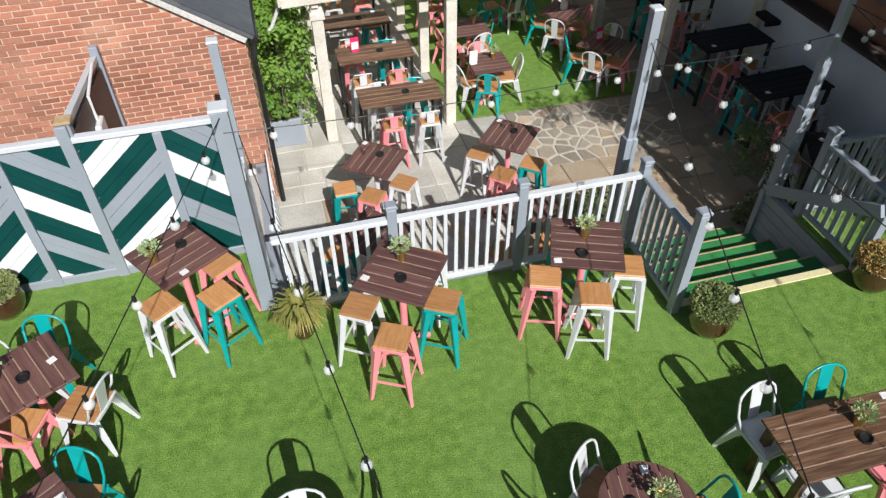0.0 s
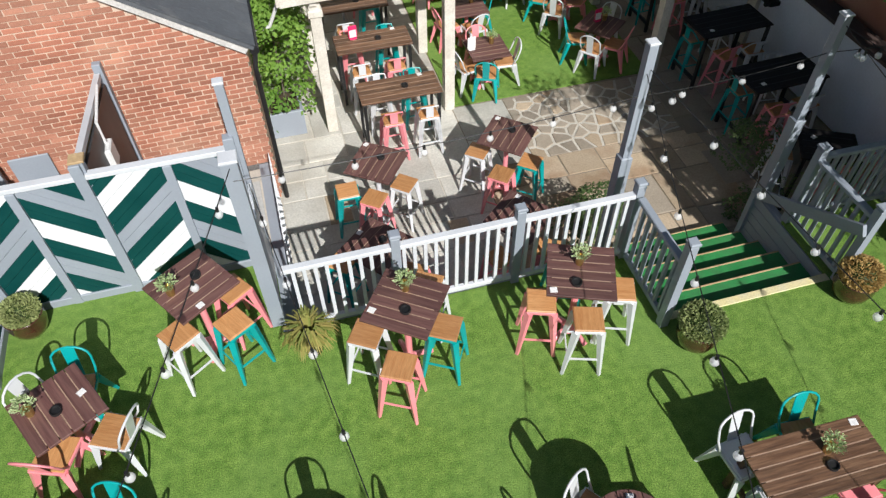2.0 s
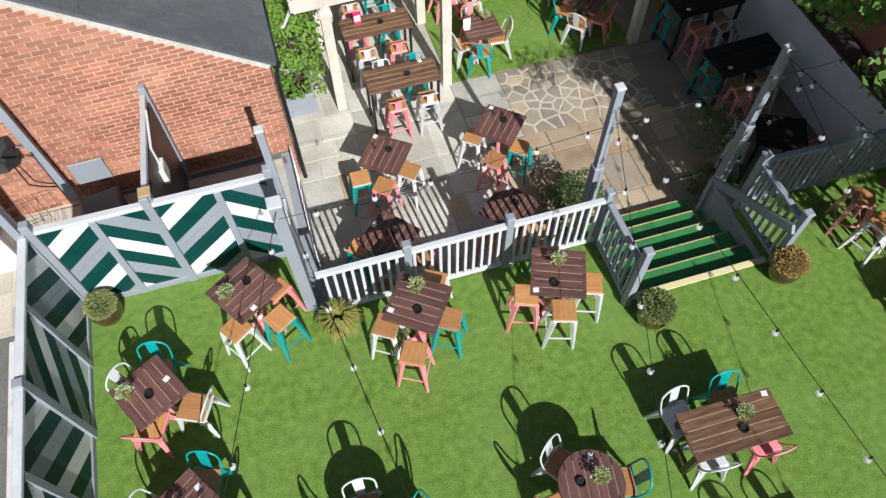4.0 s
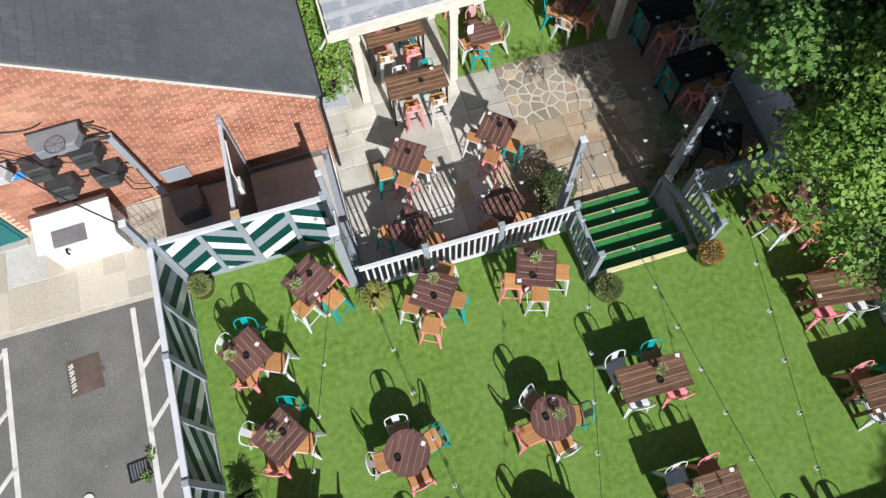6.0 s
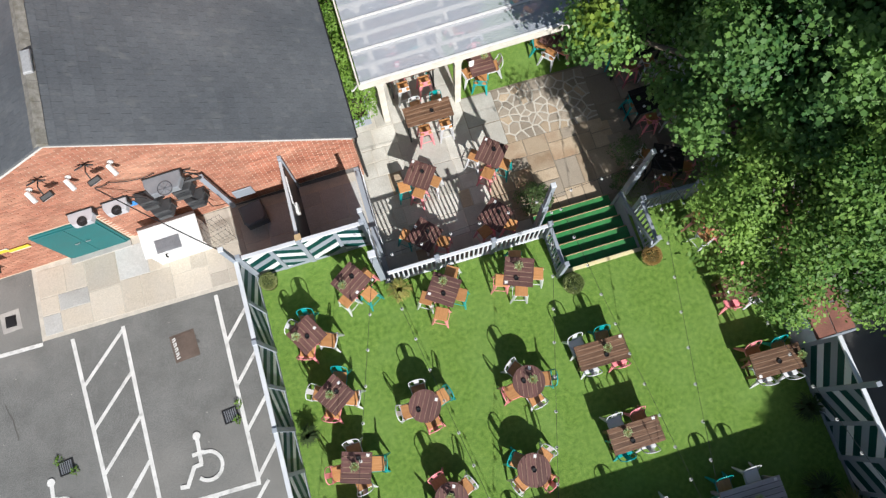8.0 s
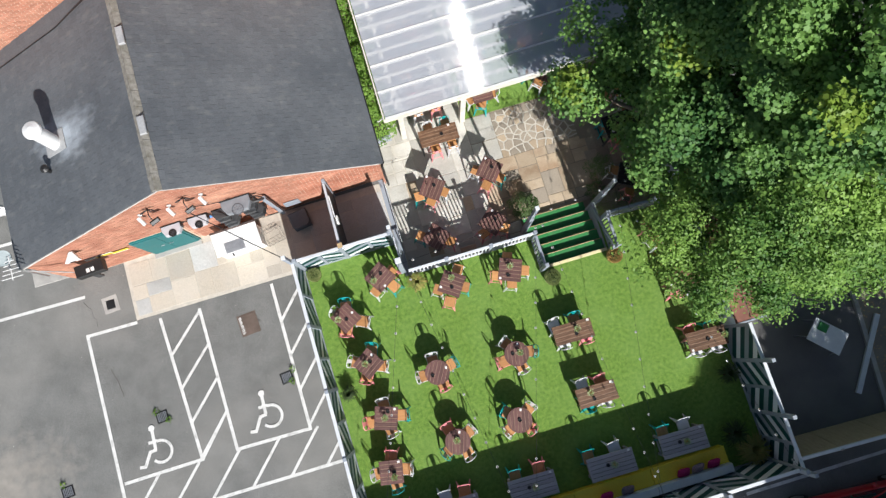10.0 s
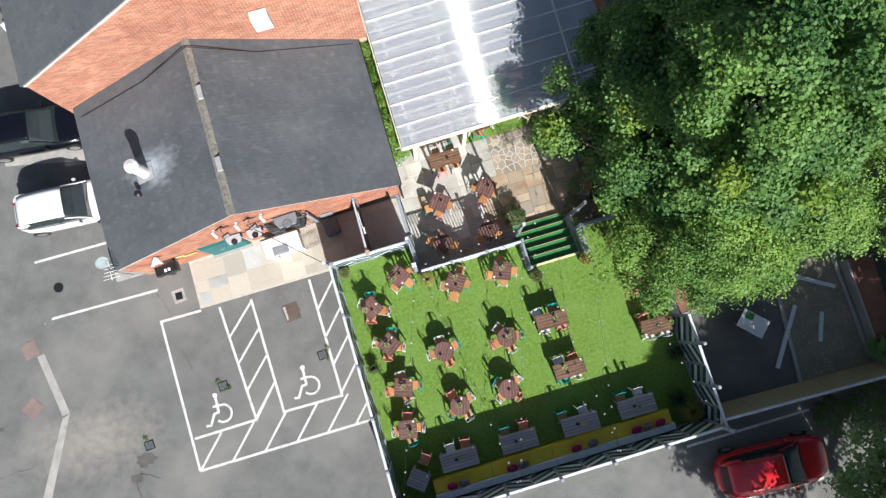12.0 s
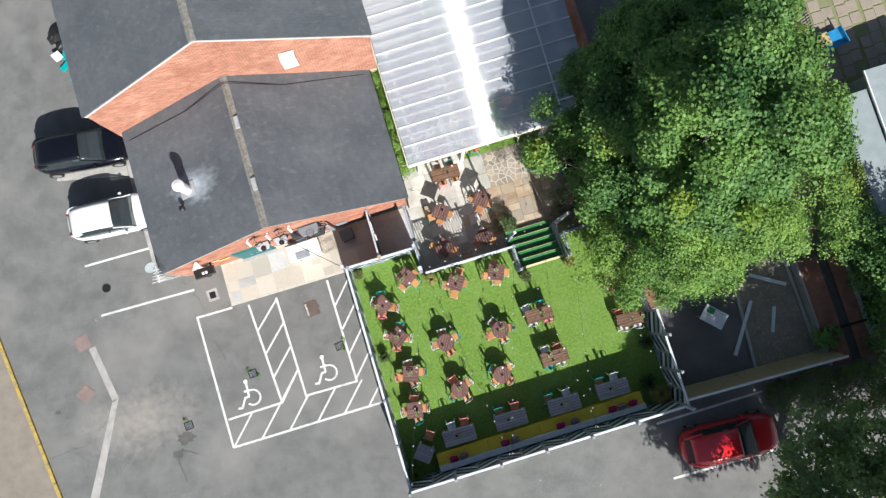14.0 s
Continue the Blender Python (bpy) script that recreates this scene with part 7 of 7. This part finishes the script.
part("pole", Shape().tube([(0, 0, 1.6), (0, 0, 3.6)], 0.025, 8), STEEL, ae)
for i in range(5):
    part("rod", Shape().tube([(-0.3 + i * 0.04, -0.28 + i * 0.12, 3.5), (0.3 - i * 0.04, -0.28 + i * 0.12, 3.5)], 0.012, 6), PVC, ae)
part("boom", Shape().tube([(0, -0.35, 3.5), (0, 0.35, 3.5)], 0.014, 6), PVC, ae)
part("dish", Shape().lathe([(0.04, 0), (0.2, 0.05), (0.24, 0.09), (0.18, 0.07)], 16), SHED_GREY, ae, "grey dish", at=pose(-0.28, 0.42, 3.35, 50, 0, 40))
for dz in (0.0, 0.1):
    part("stay", Shape().tube([(0.05, -0.02, 2.9 + dz), (1.0, -0.25, 2.1 + dz)], 0.014, 6), STEEL, ae)
sb = thing("sign_box", "black projecting box with two white squares at the corner", "sign", pose(-9.3, 8.78, 1.25, 0, 0, 4))
part("box", Shape().box(-0.42, 0.42, -0.17, 0.2, 0, 0.32, 0.012), BLACK, sb)
for q in (-0.08, 0.06):
    part("square", Shape().box(q, q + 0.1, -0.1, 0.02, 0.321, 0.327), CARD, sb, "white square")
part("arm", Shape().box(0.3, 0.36, 0.2, 0.36, 0.1, 0.16), BLACK, sb)
part("skirt", Shape().box(-0.12, 0.06, -0.15, -0.1, -0.5, 0.0, 0.01), DARK_PLASTIC, sb)
ws = solid("wall_strip_sign", Shape().box(-0.42, 0.42, -0.02, 0, -0.08, 0.08, 0.006), WHITE_PAINT, "narrow white and yellow sign strip on the gable", "sign", at=on_wall(-9.02, 1.33))
part("yellow_field", Shape().box(-0.1, 0.41, -0.026, -0.021, -0.075, 0.075), SIGN_YELLOW, ws, "yellow field of the sign")
wl = thing("wall_lamp", "white triangular wall lamp near the building corner", "lamp", on_wall(-9.2, 2.55))
part("hood", Shape().prism([(-0.22, -0.3), (0.22, -0.3), (0.05, 0.0), (-0.05, 0.0)], 0, 0.12, 0.02), PVC, wl)
part("lens", Shape().box(-0.08, 0.08, -0.31, -0.29, 0.03, 0.09), BLACK, wl)
for x, z, w in ((-8.4, 1.15, 0.5),):
    ys_ = solid("wall_sign", Shape().box(-w / 2, w / 2, -0.015, 0, 0, 0.16, 0.004), SIGN_YELLOW, "yellow sign with a white border on the gable", "sign", at=on_wall(x, z, 0.015))
    part("border", Shape().box(-w / 2, w / 2, -0.019, -0.0155, 0.0, 0.02), CARD, ys_, "white border")
sk = thing("rubbish_pile", "dark bags with white and teal wrapping by the wall", "rubbish", pose(-13.5, 20.6, PARK))
for x, y, r in ((-0.05, 1.15, 0.42), (0.12, 0.7, 0.3)):
    rg = random.Random(int(r * 100))
    b = Shape()
    for z_, k in ((0, 0.75), (0.35, 1.0), (0.8, 0.8), (1.0, 0.3)):
        for i in range(11):
            q = 2 * math.pi * i / 11
            rr = r * k * rg.uniform(0.75, 1.2)
            b.v.append((x + rr * math.cos(q), y + rr * math.sin(q), z_ * r * 1.1))
    for a in range(3):
        for i in range(11):
            b.f.append((a * 11 + i, a * 11 + (i + 1) % 11, a * 11 + 11 + (i + 1) % 11, a * 11 + 11 + i))
    b.f.append(tuple(range(33, 44)))
    part("bag", b, BLACK, sk, "crumpled black bag")
part("board", Shape().box(-0.2, 0.2, -0.2, 0.2, 0, 0.03, 0.005), PVC, sk, "white board", at=pose(-0.2, 0.15, 0.25, 18, 12, 28))
for x, y, a, l in ((0.18, 0.3, 70, 0.4), (0.08, -0.3, 40, 0.35), (0.25, -0.9, 80, 0.25)):
    part("sheeting", Shape().box(-l, l, -0.14, 0.14, 0, 0.05, 0.02), TEAL, sk, "folded teal sheeting", at=pose(x, y, 0.1, 8, 6, a))

# ---- waste ground to the east ----
eg = Shape().add([(13.0, -2.6, PARK + 0.01), (18.4, -2.6, PARK + 0.01), (18.4, 6, PARK + 0.01), (13.6, 6, PARK + 0.01)], [(0, 1, 2, 3)])
solid("ground_waste", eg, EARTH, "littered bare earth behind the fence", "earth", "structure")
ed = Shape().add([(8.9, -2.6, PARK + 0.005), (13.0, -2.6, PARK + 0.005), (13.6, 6, PARK + 0.005), (9.2, 6, PARK + 0.005)], [(0, 1, 2, 3)])
solid("ground_yard", ed, ASPHALT_DARK, "dark asphalt yard behind the fence", "asphalt", "structure")
for a, b in (((13.0, -2.5), (13.4, 2.4)), ((16.0, -2.2), (15.9, 2.2))):
    solid("trim_kerb_yard", Shape().bar((*a, PARK + 0.05), (*b, PARK + 0.05), 0.14, 0.12), CONCRETE, "rough concrete kerb in the waste ground", "kerb", "structure")
tf = thing("panel_fence", "tan boarded panel fence with a pale top rail", "fence", pose(8.95, -2.24, PARK, 10, 0, -2.0))
for i in range(5):
    x0 = i * 1.5
    for k in range(10):
        part("board", Shape().box(x0 + k * 0.148, x0 + k * 0.148 + 0.142, -0.012, 0.012, 0.02, 1.62, 0.003), TAN_BOARD, tf)
    part("post", Shape().box(x0 - 0.05, x0 + 0.05, -0.07, -0.015, 0, 1.7, 0.008), CONCRETE, tf)
part("top_rail", Shape().box(0, 7.5, -0.05, 0.05, 1.62, 1.68, 0.008), PALE_PAINT, tf)
for a, b, z in (((12.3, -1.6), (13.8, 0.55), 0.08), ((14.3, -1.1), (14.75, 0.0), 0.06), ((14.1, 1.7), (15.6, 0.8), 0.1)):
    solid("timber_length", Shape().bar((*a, PARK + z), (*b, PARK + z), 0.16, 0.09), PALE_PAINT, "white painted timber lying on the waste ground", "timber", group="lying timbers")
ft = thing("folding_table", "old white folding table standing in the yard", "table", pose(11.7, 0.42, PARK, 0, 0, -45))
part("tabletop", Shape().box(-0.55, 0.55, -0.38, 0.38, 0.7, 0.735, 0.012), PALE_PAINT, ft)
part("green_box", Shape().box(-0.4, -0.1, 0.05, 0.32, 0.735, 0.78, 0.01), STAIR_GREEN, ft, "green flat box")
for sx in (-1, 1):
    for sy in (-1, 1):
        part("leg", Shape().tube([(sx * 0.5, sy * 0.28, 0.7), (sx * 0.62, sy * 0.3, 0)], 0.016, 8), STEEL, ft)
lr = thing("low_lean_to", "low rust-red sheet roof of a lean-to beside the waste ground", "shed roof", pose(16.1, -3.2, PARK))
part("wall", Shape().box(0, 0.2, 0, 4.9, 0, 0.6, 0.01), CONCRETE, lr)
part("far_wall", Shape().box(1.9, 2.1, 0, 4.9, 0, 1.0, 0.01), CONCRETE, lr)
for i in range(7):
    for j, (u0, u1) in enumerate(((0.02, 0.42), (0.42, 0.46), (0.66, 1.0))):
        za, zb = 0.58 + 0.37 * u0, 0.58 + 0.37 * u1
        part("sheet", slab(Shape(), (0.05 + 1.9 * u0, i * 0.7, za), (0.05 + 1.9 * u1, i * 0.7, zb), (0.05 + 1.9 * u1, i * 0.7 + 0.69, zb), (0.05 + 1.9 * u0, i * 0.7 + 0.69, za), 0.03 + 0.005 * ((i + j) % 2)), RUST, lr)
part("gutter_board", Shape().bar((1.1, -0.02, 0.8), (1.1, 4.92, 0.8), 0.36, 0.03), DARK_PLASTIC, lr, "dark felt strip between the sheets")
part("cross_beam", Shape().bar((0.0, 1.55, 0.66), (2.0, 1.55, 1.03), 0.1, 0.07), BLACK_WOOD, lr, "dark cross beam")
lit_ = Shape()
rg = random.Random(61)
for _ in range(420):
    x, y, r = rg.uniform(13.2, 16.0), rg.uniform(-2.4, 2.0), rg.uniform(0.015, 0.04)
    lit_.box(-r, r, -r * 0.6, r * 0.6, 0, 0.01, 0.0, pose(x, y, PARK + 0.012, rg.uniform(-20, 20), 0, rg.uniform(0, 180)))
solid("leaf_litter", lit_, RAW_WOOD, "dry brown leaf litter on the bare earth", "litter", "stuff")
pf = thing("palisade_fence", "grey metal palisade fence along the neighbouring garden", "fence", pose(19.85, 1.5, PARK))
pale = Shape().box(-0.012, 0.012, -0.035, 0.035, 0.05, 1.75).mesh("pale")
for i in range(100):
    part("pale", pale, STEEL, pf, at=pose(0, 0.06 + i * 0.13, 0))
for z in (0.4, 1.4):
    part("rail", Shape().box(0.012, 0.05, 0, 13.2, z, z + 0.05), STEEL, pf)
nb = Shape()
for i in range(16):
    for j in range(8):
        if (i * 5 + j * 3) % 9:
            q = 0.05 * math.sin(i * 7.1 + j * 3.3)
            nb.box(20.4 + j * 0.62 + q, 20.4 + j * 0.62 + 0.53 + q, 9.2 + i * 0.6 - q, 9.2 + i * 0.6 + 0.52 - q, PARK, PARK + 0.04, 0.01)
solid("pavement_garden", nb, FLAG_DARK, "mossy paving slabs in the neighbouring garden", "paving", "structure")
gl_ = Shape().add([(20.2, 2, PARK + 0.012), (40, 2, PARK + 0.012), (40, 30, PARK + 0.012), (20.2, 30, PARK + 0.012)], [(0, 1, 2, 3)])
solid("ground_garden", gl_, MOSSY, "mossy rough ground of the neighbouring garden", "grass", "structure")
sh = thing("garden_shed", "pale grey flat-roofed shed in the neighbouring garden", "shed", pose(21.2, 3.2, PARK))
part("wall", Shape().box(0.1, 3.5, 0.1, 5.6, 0, 1.9, 0.01), SHED_GREY, sh)
part("roof", slab(Shape(), (0, 0, 1.9), (3.6, 0, 2.15), (3.6, 5.8, 2.15), (0, 5.8, 1.9), 0.06), SHED_GREY, sh, "pale grey felt roof")
part("lean_to_roof", slab(Shape(), (-1.35, -0.6, 1.45), (-0.03, -0.6, 1.75), (-0.03, 5.0, 1.75), (-1.35, 5.0, 1.45), 0.05), SHED_GREY, sh, "lower pale grey felt roof")
part("lean_to_wall", Shape().box(-1.25, 0.08, -0.5, 4.9, 0, 1.45, 0.01), SHED_GREY, sh)
part("roof_edge", Shape().bar((0, 0, 1.95), (0, 5.8, 1.95), 0.06, 0.1), PVC, sh)
bc = thing("plastic_lounger", "blue plastic garden seat with a tan cushion", "chair", pose(21.5, 11.1, PARK, 0, 0, 10))
part("seat", Shape().box(-0.6, 0.5, -0.42, 0.42, 0.28, 0.33, 0.01), BLUE_CHAIR, bc)
part("backrest", Shape().box(0.44, 0.5, -0.42, 0.42, 0.3, 0.62, 0.01), BLUE_CHAIR, bc)
part("cushion", Shape().box(-0.7, -0.15, -0.1, 0.5, 0.33, 0.42, 0.03), RAW_WOOD, bc)
for sx in (-0.5, 0.42):
    for sy in (-0.36, 0.36):
        part("leg", Shape().box(sx - 0.02, sx + 0.02, sy - 0.02, sy + 0.02, 0, 0.28), BLUE_CHAIR, bc)

# wires across the yard and over the gable
def wire(pts, r, label, sag=0.12):
    q = []
    for a, b in zip(pts, pts[1:]):
        for i in range(9):
            t = i / 8
            q.append((a[0] + (b[0] - a[0]) * t, a[1] + (b[1] - a[1]) * t, a[2] + (b[2] - a[2]) * t - sag * 4 * t * (1 - t)))
    solid("cable", Shape().tube(q, r, 6), BLACK, label, "cable", group="yard cables")


gw = lambda x: wall_y(x) - 0.03
wire([(-5.65, gw(-5.65), 3.05), (FW - 0.04, FN, 2.66)], 0.014, "black cable strung from the gable to the fence corner", 0.25)
wire([(-5.65, gw(-5.65), 3.05), (-5.3, gw(-5.3), 3.1), (-4.8, gw(-4.8), 2.85), (-4.4, gw(-4.4), 2.9)], 0.012, "black cable clipped along the brick gable", 0.04)
wire([(-5.65, gw(-5.65), 2.35), (-5.3, gw(-5.3) - 0.1, 2.5), (-4.9, gw(-4.9) - 0.2, 2.2)], 0.012, "black cable between the fan units", 0.06)
wire([(-4.0, gw(-4.0), 1.4), (-3.9, gw(-3.9) - 0.2, 0.6), (-3.5, gw(-3.5) - 0.1, 0.3)], 0.012, "black cable hanging below the fan units", 0.05)
wire([(-4.0, gw(-4.0), 2.6), (-3.62, gw(-3.62) - 0.1, 2.35)], 0.02, "black hose between fan unit and duct", -0.08)
solid("waste_pipe", Shape().tube([(0.55, 10.95, 1.5), (0.42, 10.85, 1.25), (0.28, 10.9, 0.95), (0.05, 11.0, 0.85)], 0.028, 8), PVC, "white plastic pipe curving over the climber", "pipe")


# ---- pieces of walls, roofs and floors ----
def in_door(x, z):
    return -7.98 < x < -6.42 and z < PARK + 1.97


def brick_wall(parent, u_len, place, top_at, zlo, near, seed, skip=None):
    """Courses of bricks; near ones are objects of their own, the rest one joined mesh."""
    rng = random.Random(seed)
    kinds = {}
    rest = Shape()
    row, z = 0, zlo
    while z < 9:
        u = -0.1125 * (row % 2)
        while u < u_len:
            l = 0.209
            a, b = max(u, 0.0), min(u + l, u_len)
            if b - a > 0.04 and z + 0.065 < min(top_at(a), top_at(b)) - 0.03 and not (skip and skip(a, z)):
                d = rng.uniform(-0.003, 0.003)
                full = b - a > 0.2
                if full and near(a, z):
                    k = rng.randrange(6)
                    if k not in kinds:
                        kinds[k] = Shape().box(0, l, 0.004 * k / 5, 0.04, 0, 0.06, 0.004).mesh("brick")
                    part("brick", kinds[k], BRICK, parent, at=place @ pose(a, 0, z))
                else:
                    rest.box(a, b, d, 0.035, z, z + 0.06, 0.0, place)
            u += 0.225
        z += 0.075
        row += 1
    part("brickwork", rest, BRICK_FAR, parent, "joined red bricks", kind="stuff")


cw = math.cos(WA)
brick_wall(wall, WL, pose(BX0, BY0 + 0.018, 0, 0, 0, math.degrees(WA)), lambda u: gable_z(BX0 + u * cw), PARK - 0.9, lambda u, z: u > WL - 2.6 and 0.25 < z < 2.3, 1,
           lambda u, z: in_door(BX0 + u * cw, z) or (BX0 + u * cw < -0.6 and z < PARK))
brick_wall(uwall, UX1 - UX0, pose(UX0, YB - 0.012, 0), lambda u: gable_z(UX0 + u, UEZ, UEZ, URX, URZ, UX0, UX1), 1.6, lambda u, z: False, 2,
           lambda u, z: BX0 < UX0 + u < BX1 and z + 0.07 < gable_z(UX0 + u))


def slates(parent, ridge, eave, y0, y1, near, wd=0.26, gauge=0.2, seed=4):
    """Courses of slates from eave to ridge; ridge and eave are (x, z)."""
    rng = random.Random(seed)
    rest = Shape()
    (xr, zr), (xe, ze) = ridge, eave
    L = math.hypot(xr - xe, zr - ze)
    ux, uz = (xr - xe) / L, (zr - ze) / L
    nx, nz = (-uz, ux) if ux > 0 else (uz, -ux)
    if nz < 0:
        nx, nz = -nx, -nz
    sl = {}
    row = 0
    while row * gauge < L - 0.1:
        s = row * gauge
        e = min(s + gauge + 0.05, L)
        ya = y0(xe + ux * s) - wd / 2 * (row % 2)
        while ya < y1:
            a, b = max(ya, y0(xe + ux * s)), min(ya + wd - 0.006, y1)
            if b - a > 0.05:
                j = rng.uniform(0, 0.004)
                p = []
                for t, h0 in ((s, 0.012 + j), (e, 0.002)):
                    for yy in (a, b):
                        for hh in (h0, h0 + 0.008):
                            p.append((xe + ux * t + nx * hh, yy, ze + uz * t + nz * hh))
                faces = [(1, 3, 7, 5), (0, 1, 3, 2)[::-1], (0, 4, 5, 1), (2, 3, 7, 6)]
                if near(xe + ux * s, a):
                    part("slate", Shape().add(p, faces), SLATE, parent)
                else:
                    rest.add(p, faces)
            ya += wd
        row += 1
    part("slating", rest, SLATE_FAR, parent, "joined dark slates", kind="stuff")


for (rx, rz), (exx, ez), par, ys, yn, fn in (((RIDGE_X, RIDGE_Z), (BX1 + 0.08, EAVE_E - 0.04), main_roof, lambda x: wall_y(x) - 0.06, YB, lambda x, y: x > -3.3 and y < 12.3),
                                            ((RIDGE_X, RIDGE_Z), (BX0 - 0.08, EAVE_W - 0.04), main_roof, lambda x: wall_y(x) - 0.06, YB, lambda x, y: False),
                                            ((URX, URZ), (UX1 + 0.08, UEZ - 0.04), up_roof, lambda x: YB - 0.06, 27.0, lambda x, y: False), ((URX, URZ), (UX0 - 0.08, UEZ - 0.04), up_roof, lambda x: YB - 0.06, 27.0, lambda x, y: False)):
    dx, dz = rx - exx, rz - ez
    L_ = math.hypot(dx, dz)
    n_ = Vector((-dz / L_, dx / L_)) if dx > 0 else Vector((dz / L_, -dx / L_))
    o_ = n_ * 0.05
    slates(par, (rx + o_.x, rz + o_.y), (exx + o_.x, ez + o_.y), ys, yn, fn)


def ashlar(x0, x1, y0, y1, rng, lo=0.38, hi=0.95):
    """Random rectangles that fill an area."""
    w, h = x1 - x0, y1 - y0
    if (w > hi or h > hi) or (max(w, h) > 0.62 and rng.random() < 0.55 and max(w, h) > 2 * lo):
        t = rng.uniform(0.36, 0.64)
        if w > h:
            m = x0 + w * t
            yield from ashlar(x0, m, y0, y1, rng, lo, hi)
            yield from ashlar(m, x1, y0, y1, rng, lo, hi)
        else:
            m = y0 + h * t
            yield from ashlar(x0, x1, y0, m, rng, lo, hi)
            yield from ashlar(x0, x1, m, y1, rng, lo, hi)
    else:
        yield x0, x1, y0, y1


rng = random.Random(8)
for area_, m in (((-0.1, 3.1, 6.12, 26.0), FLAG), ((3.1, 6.95, 6.9, 9.15), FLAG_TAN), ((3.1, 4.05, 9.15, 10.84), FLAG), ((6.75, 9.15, 6.08, 20), FLAG_DARK), ((6.3, 6.75, 6.08, 6.9), FLAG_DARK), ((3.1, 3.95, 6.12, 6.9), FLAG)):
    for x0, x1, y0, y1 in ashlar(*area_, rng):
        if y0 > 16 or (x1 - x0) < 0.06:
            continue
        mm = m
        if m is FLAG_TAN and rng.random() < 0.25:
            mm = FLAG_DARK
        if m is FLAG and rng.random() < 0.09:
            mm = FLAG_TAN
        k = 0.012
        part("flagstone", Shape().box(x0 + k, x1 - k, y0 + k, y1 - k, PATIO - 0.03, PATIO + rng.uniform(-0.006, 0.003), 0.006), mm, patio)
# crazy paving
seeds = []
while len(seeds) < 72:
    c_ = [(rng.uniform(CRZ[0], CRZ[1]), rng.uniform(CRZ[2], CRZ[3])) for _ in range(3)]
    seeds.append(max(c_, key=lambda p: min([math.dist(p, q) for q in seeds] or [1])))
for i, a in enumerate(seeds):
    cell = [(CRZ[0], CRZ[2]), (CRZ[1], CRZ[2]), (CRZ[1], CRZ[3]), (CRZ[0], CRZ[3])]
    for j, b in enumerate(seeds):
        if i != j and cell:
            nx, ny = b[0] - a[0], b[1] - a[1]
            ln = math.hypot(nx, ny)
            nx, ny = nx / ln, ny / ln
            cell = clip(cell, nx, ny, nx * (a[0] + b[0]) / 2 + ny * (a[1] + b[1]) / 2 - 0.024)
    if len(cell) > 2 and area(cell) > 0.006:
        part("paving_piece", Shape().prism(cell, PATIO - 0.03, PATIO + rng.uniform(-0.005, 0.002), 0.008), FLAG_DARK if rng.random() < 0.85 else FLAG_TAN, patio)
# yard flags before the gable
yard = solid("pavement_yard", Shape().box(-9.05, -0.3, 7.2, 9.3, PARK - 0.02, PARK + 0.004), JOINT, "pale joints of the yard paving", "paving", "structure")
for x0, x1, y0, y1 in ashlar(-8.95, -0.32, 7.3, 9.05, rng, 0.45, 1.05):
    dark = x0 > -3.4
    part("flagstone", Shape().box(x0 + 0.008, x1 - 0.008, y0 + 0.008, y1 - 0.008, PARK, PARK + 0.012 + rng.uniform(-0.003, 0.003), 0.005), FLAG_BLUE if dark else rng.choice((FLAG_YARD, FLAG_YARD, FLAG_YARD, FLAG_YARD, FLAG_BLUE)), yard)

# turf blades
gr = np.random.RandomState(3)
n_b = 210000
bx = gr.uniform(FW, FE, n_b); by = gr.uniform(FS, 6.7, n_b)
keep = ((by < ST_S - 0.05) | ((bx < ST_W - 0.08) & (by < RAIL_Y - 0.04)) | ((bx < -0.36) & (by < FN)) | ((bx > ST_E + 0.06)))
bx, by = bx[keep], by[keep]
n_b = len(bx)
an = gr.uniform(0, 2 * np.pi, n_b); hh = gr.uniform(0.003, 0.007, n_b); wd_ = gr.uniform(0.003, 0.007, n_b)
tx, ty = gr.normal(0, 0.022, n_b), gr.normal(0, 0.022, n_b)
V = np.zeros((n_b, 3, 3))
V[:, 0] = np.stack([bx - np.cos(an) * wd_, by - np.sin(an) * wd_, np.zeros(n_b)], 1)
V[:, 1] = np.stack([bx + np.cos(an) * wd_, by + np.sin(an) * wd_, np.zeros(n_b)], 1)
V[:, 2] = np.stack([bx + tx, by + ty, hh], 1)
me = bpy.data.meshes.new("turf_blades")
me.vertices.add(n_b * 3)
me.vertices.foreach_set("co", V.ravel())
me.loops.add(n_b * 3)
me.loops.foreach_set("vertex_index", np.arange(n_b * 3, dtype=np.int32))
me.polygons.add(n_b)
me.polygons.foreach_set("loop_start", np.arange(0, n_b * 3, 3, dtype=np.int32))
me.update(calc_edges=True)
tagged(part("turf_blades", me, TURF), "short artificial grass blades of the lawn", "grass", "", "stuff")
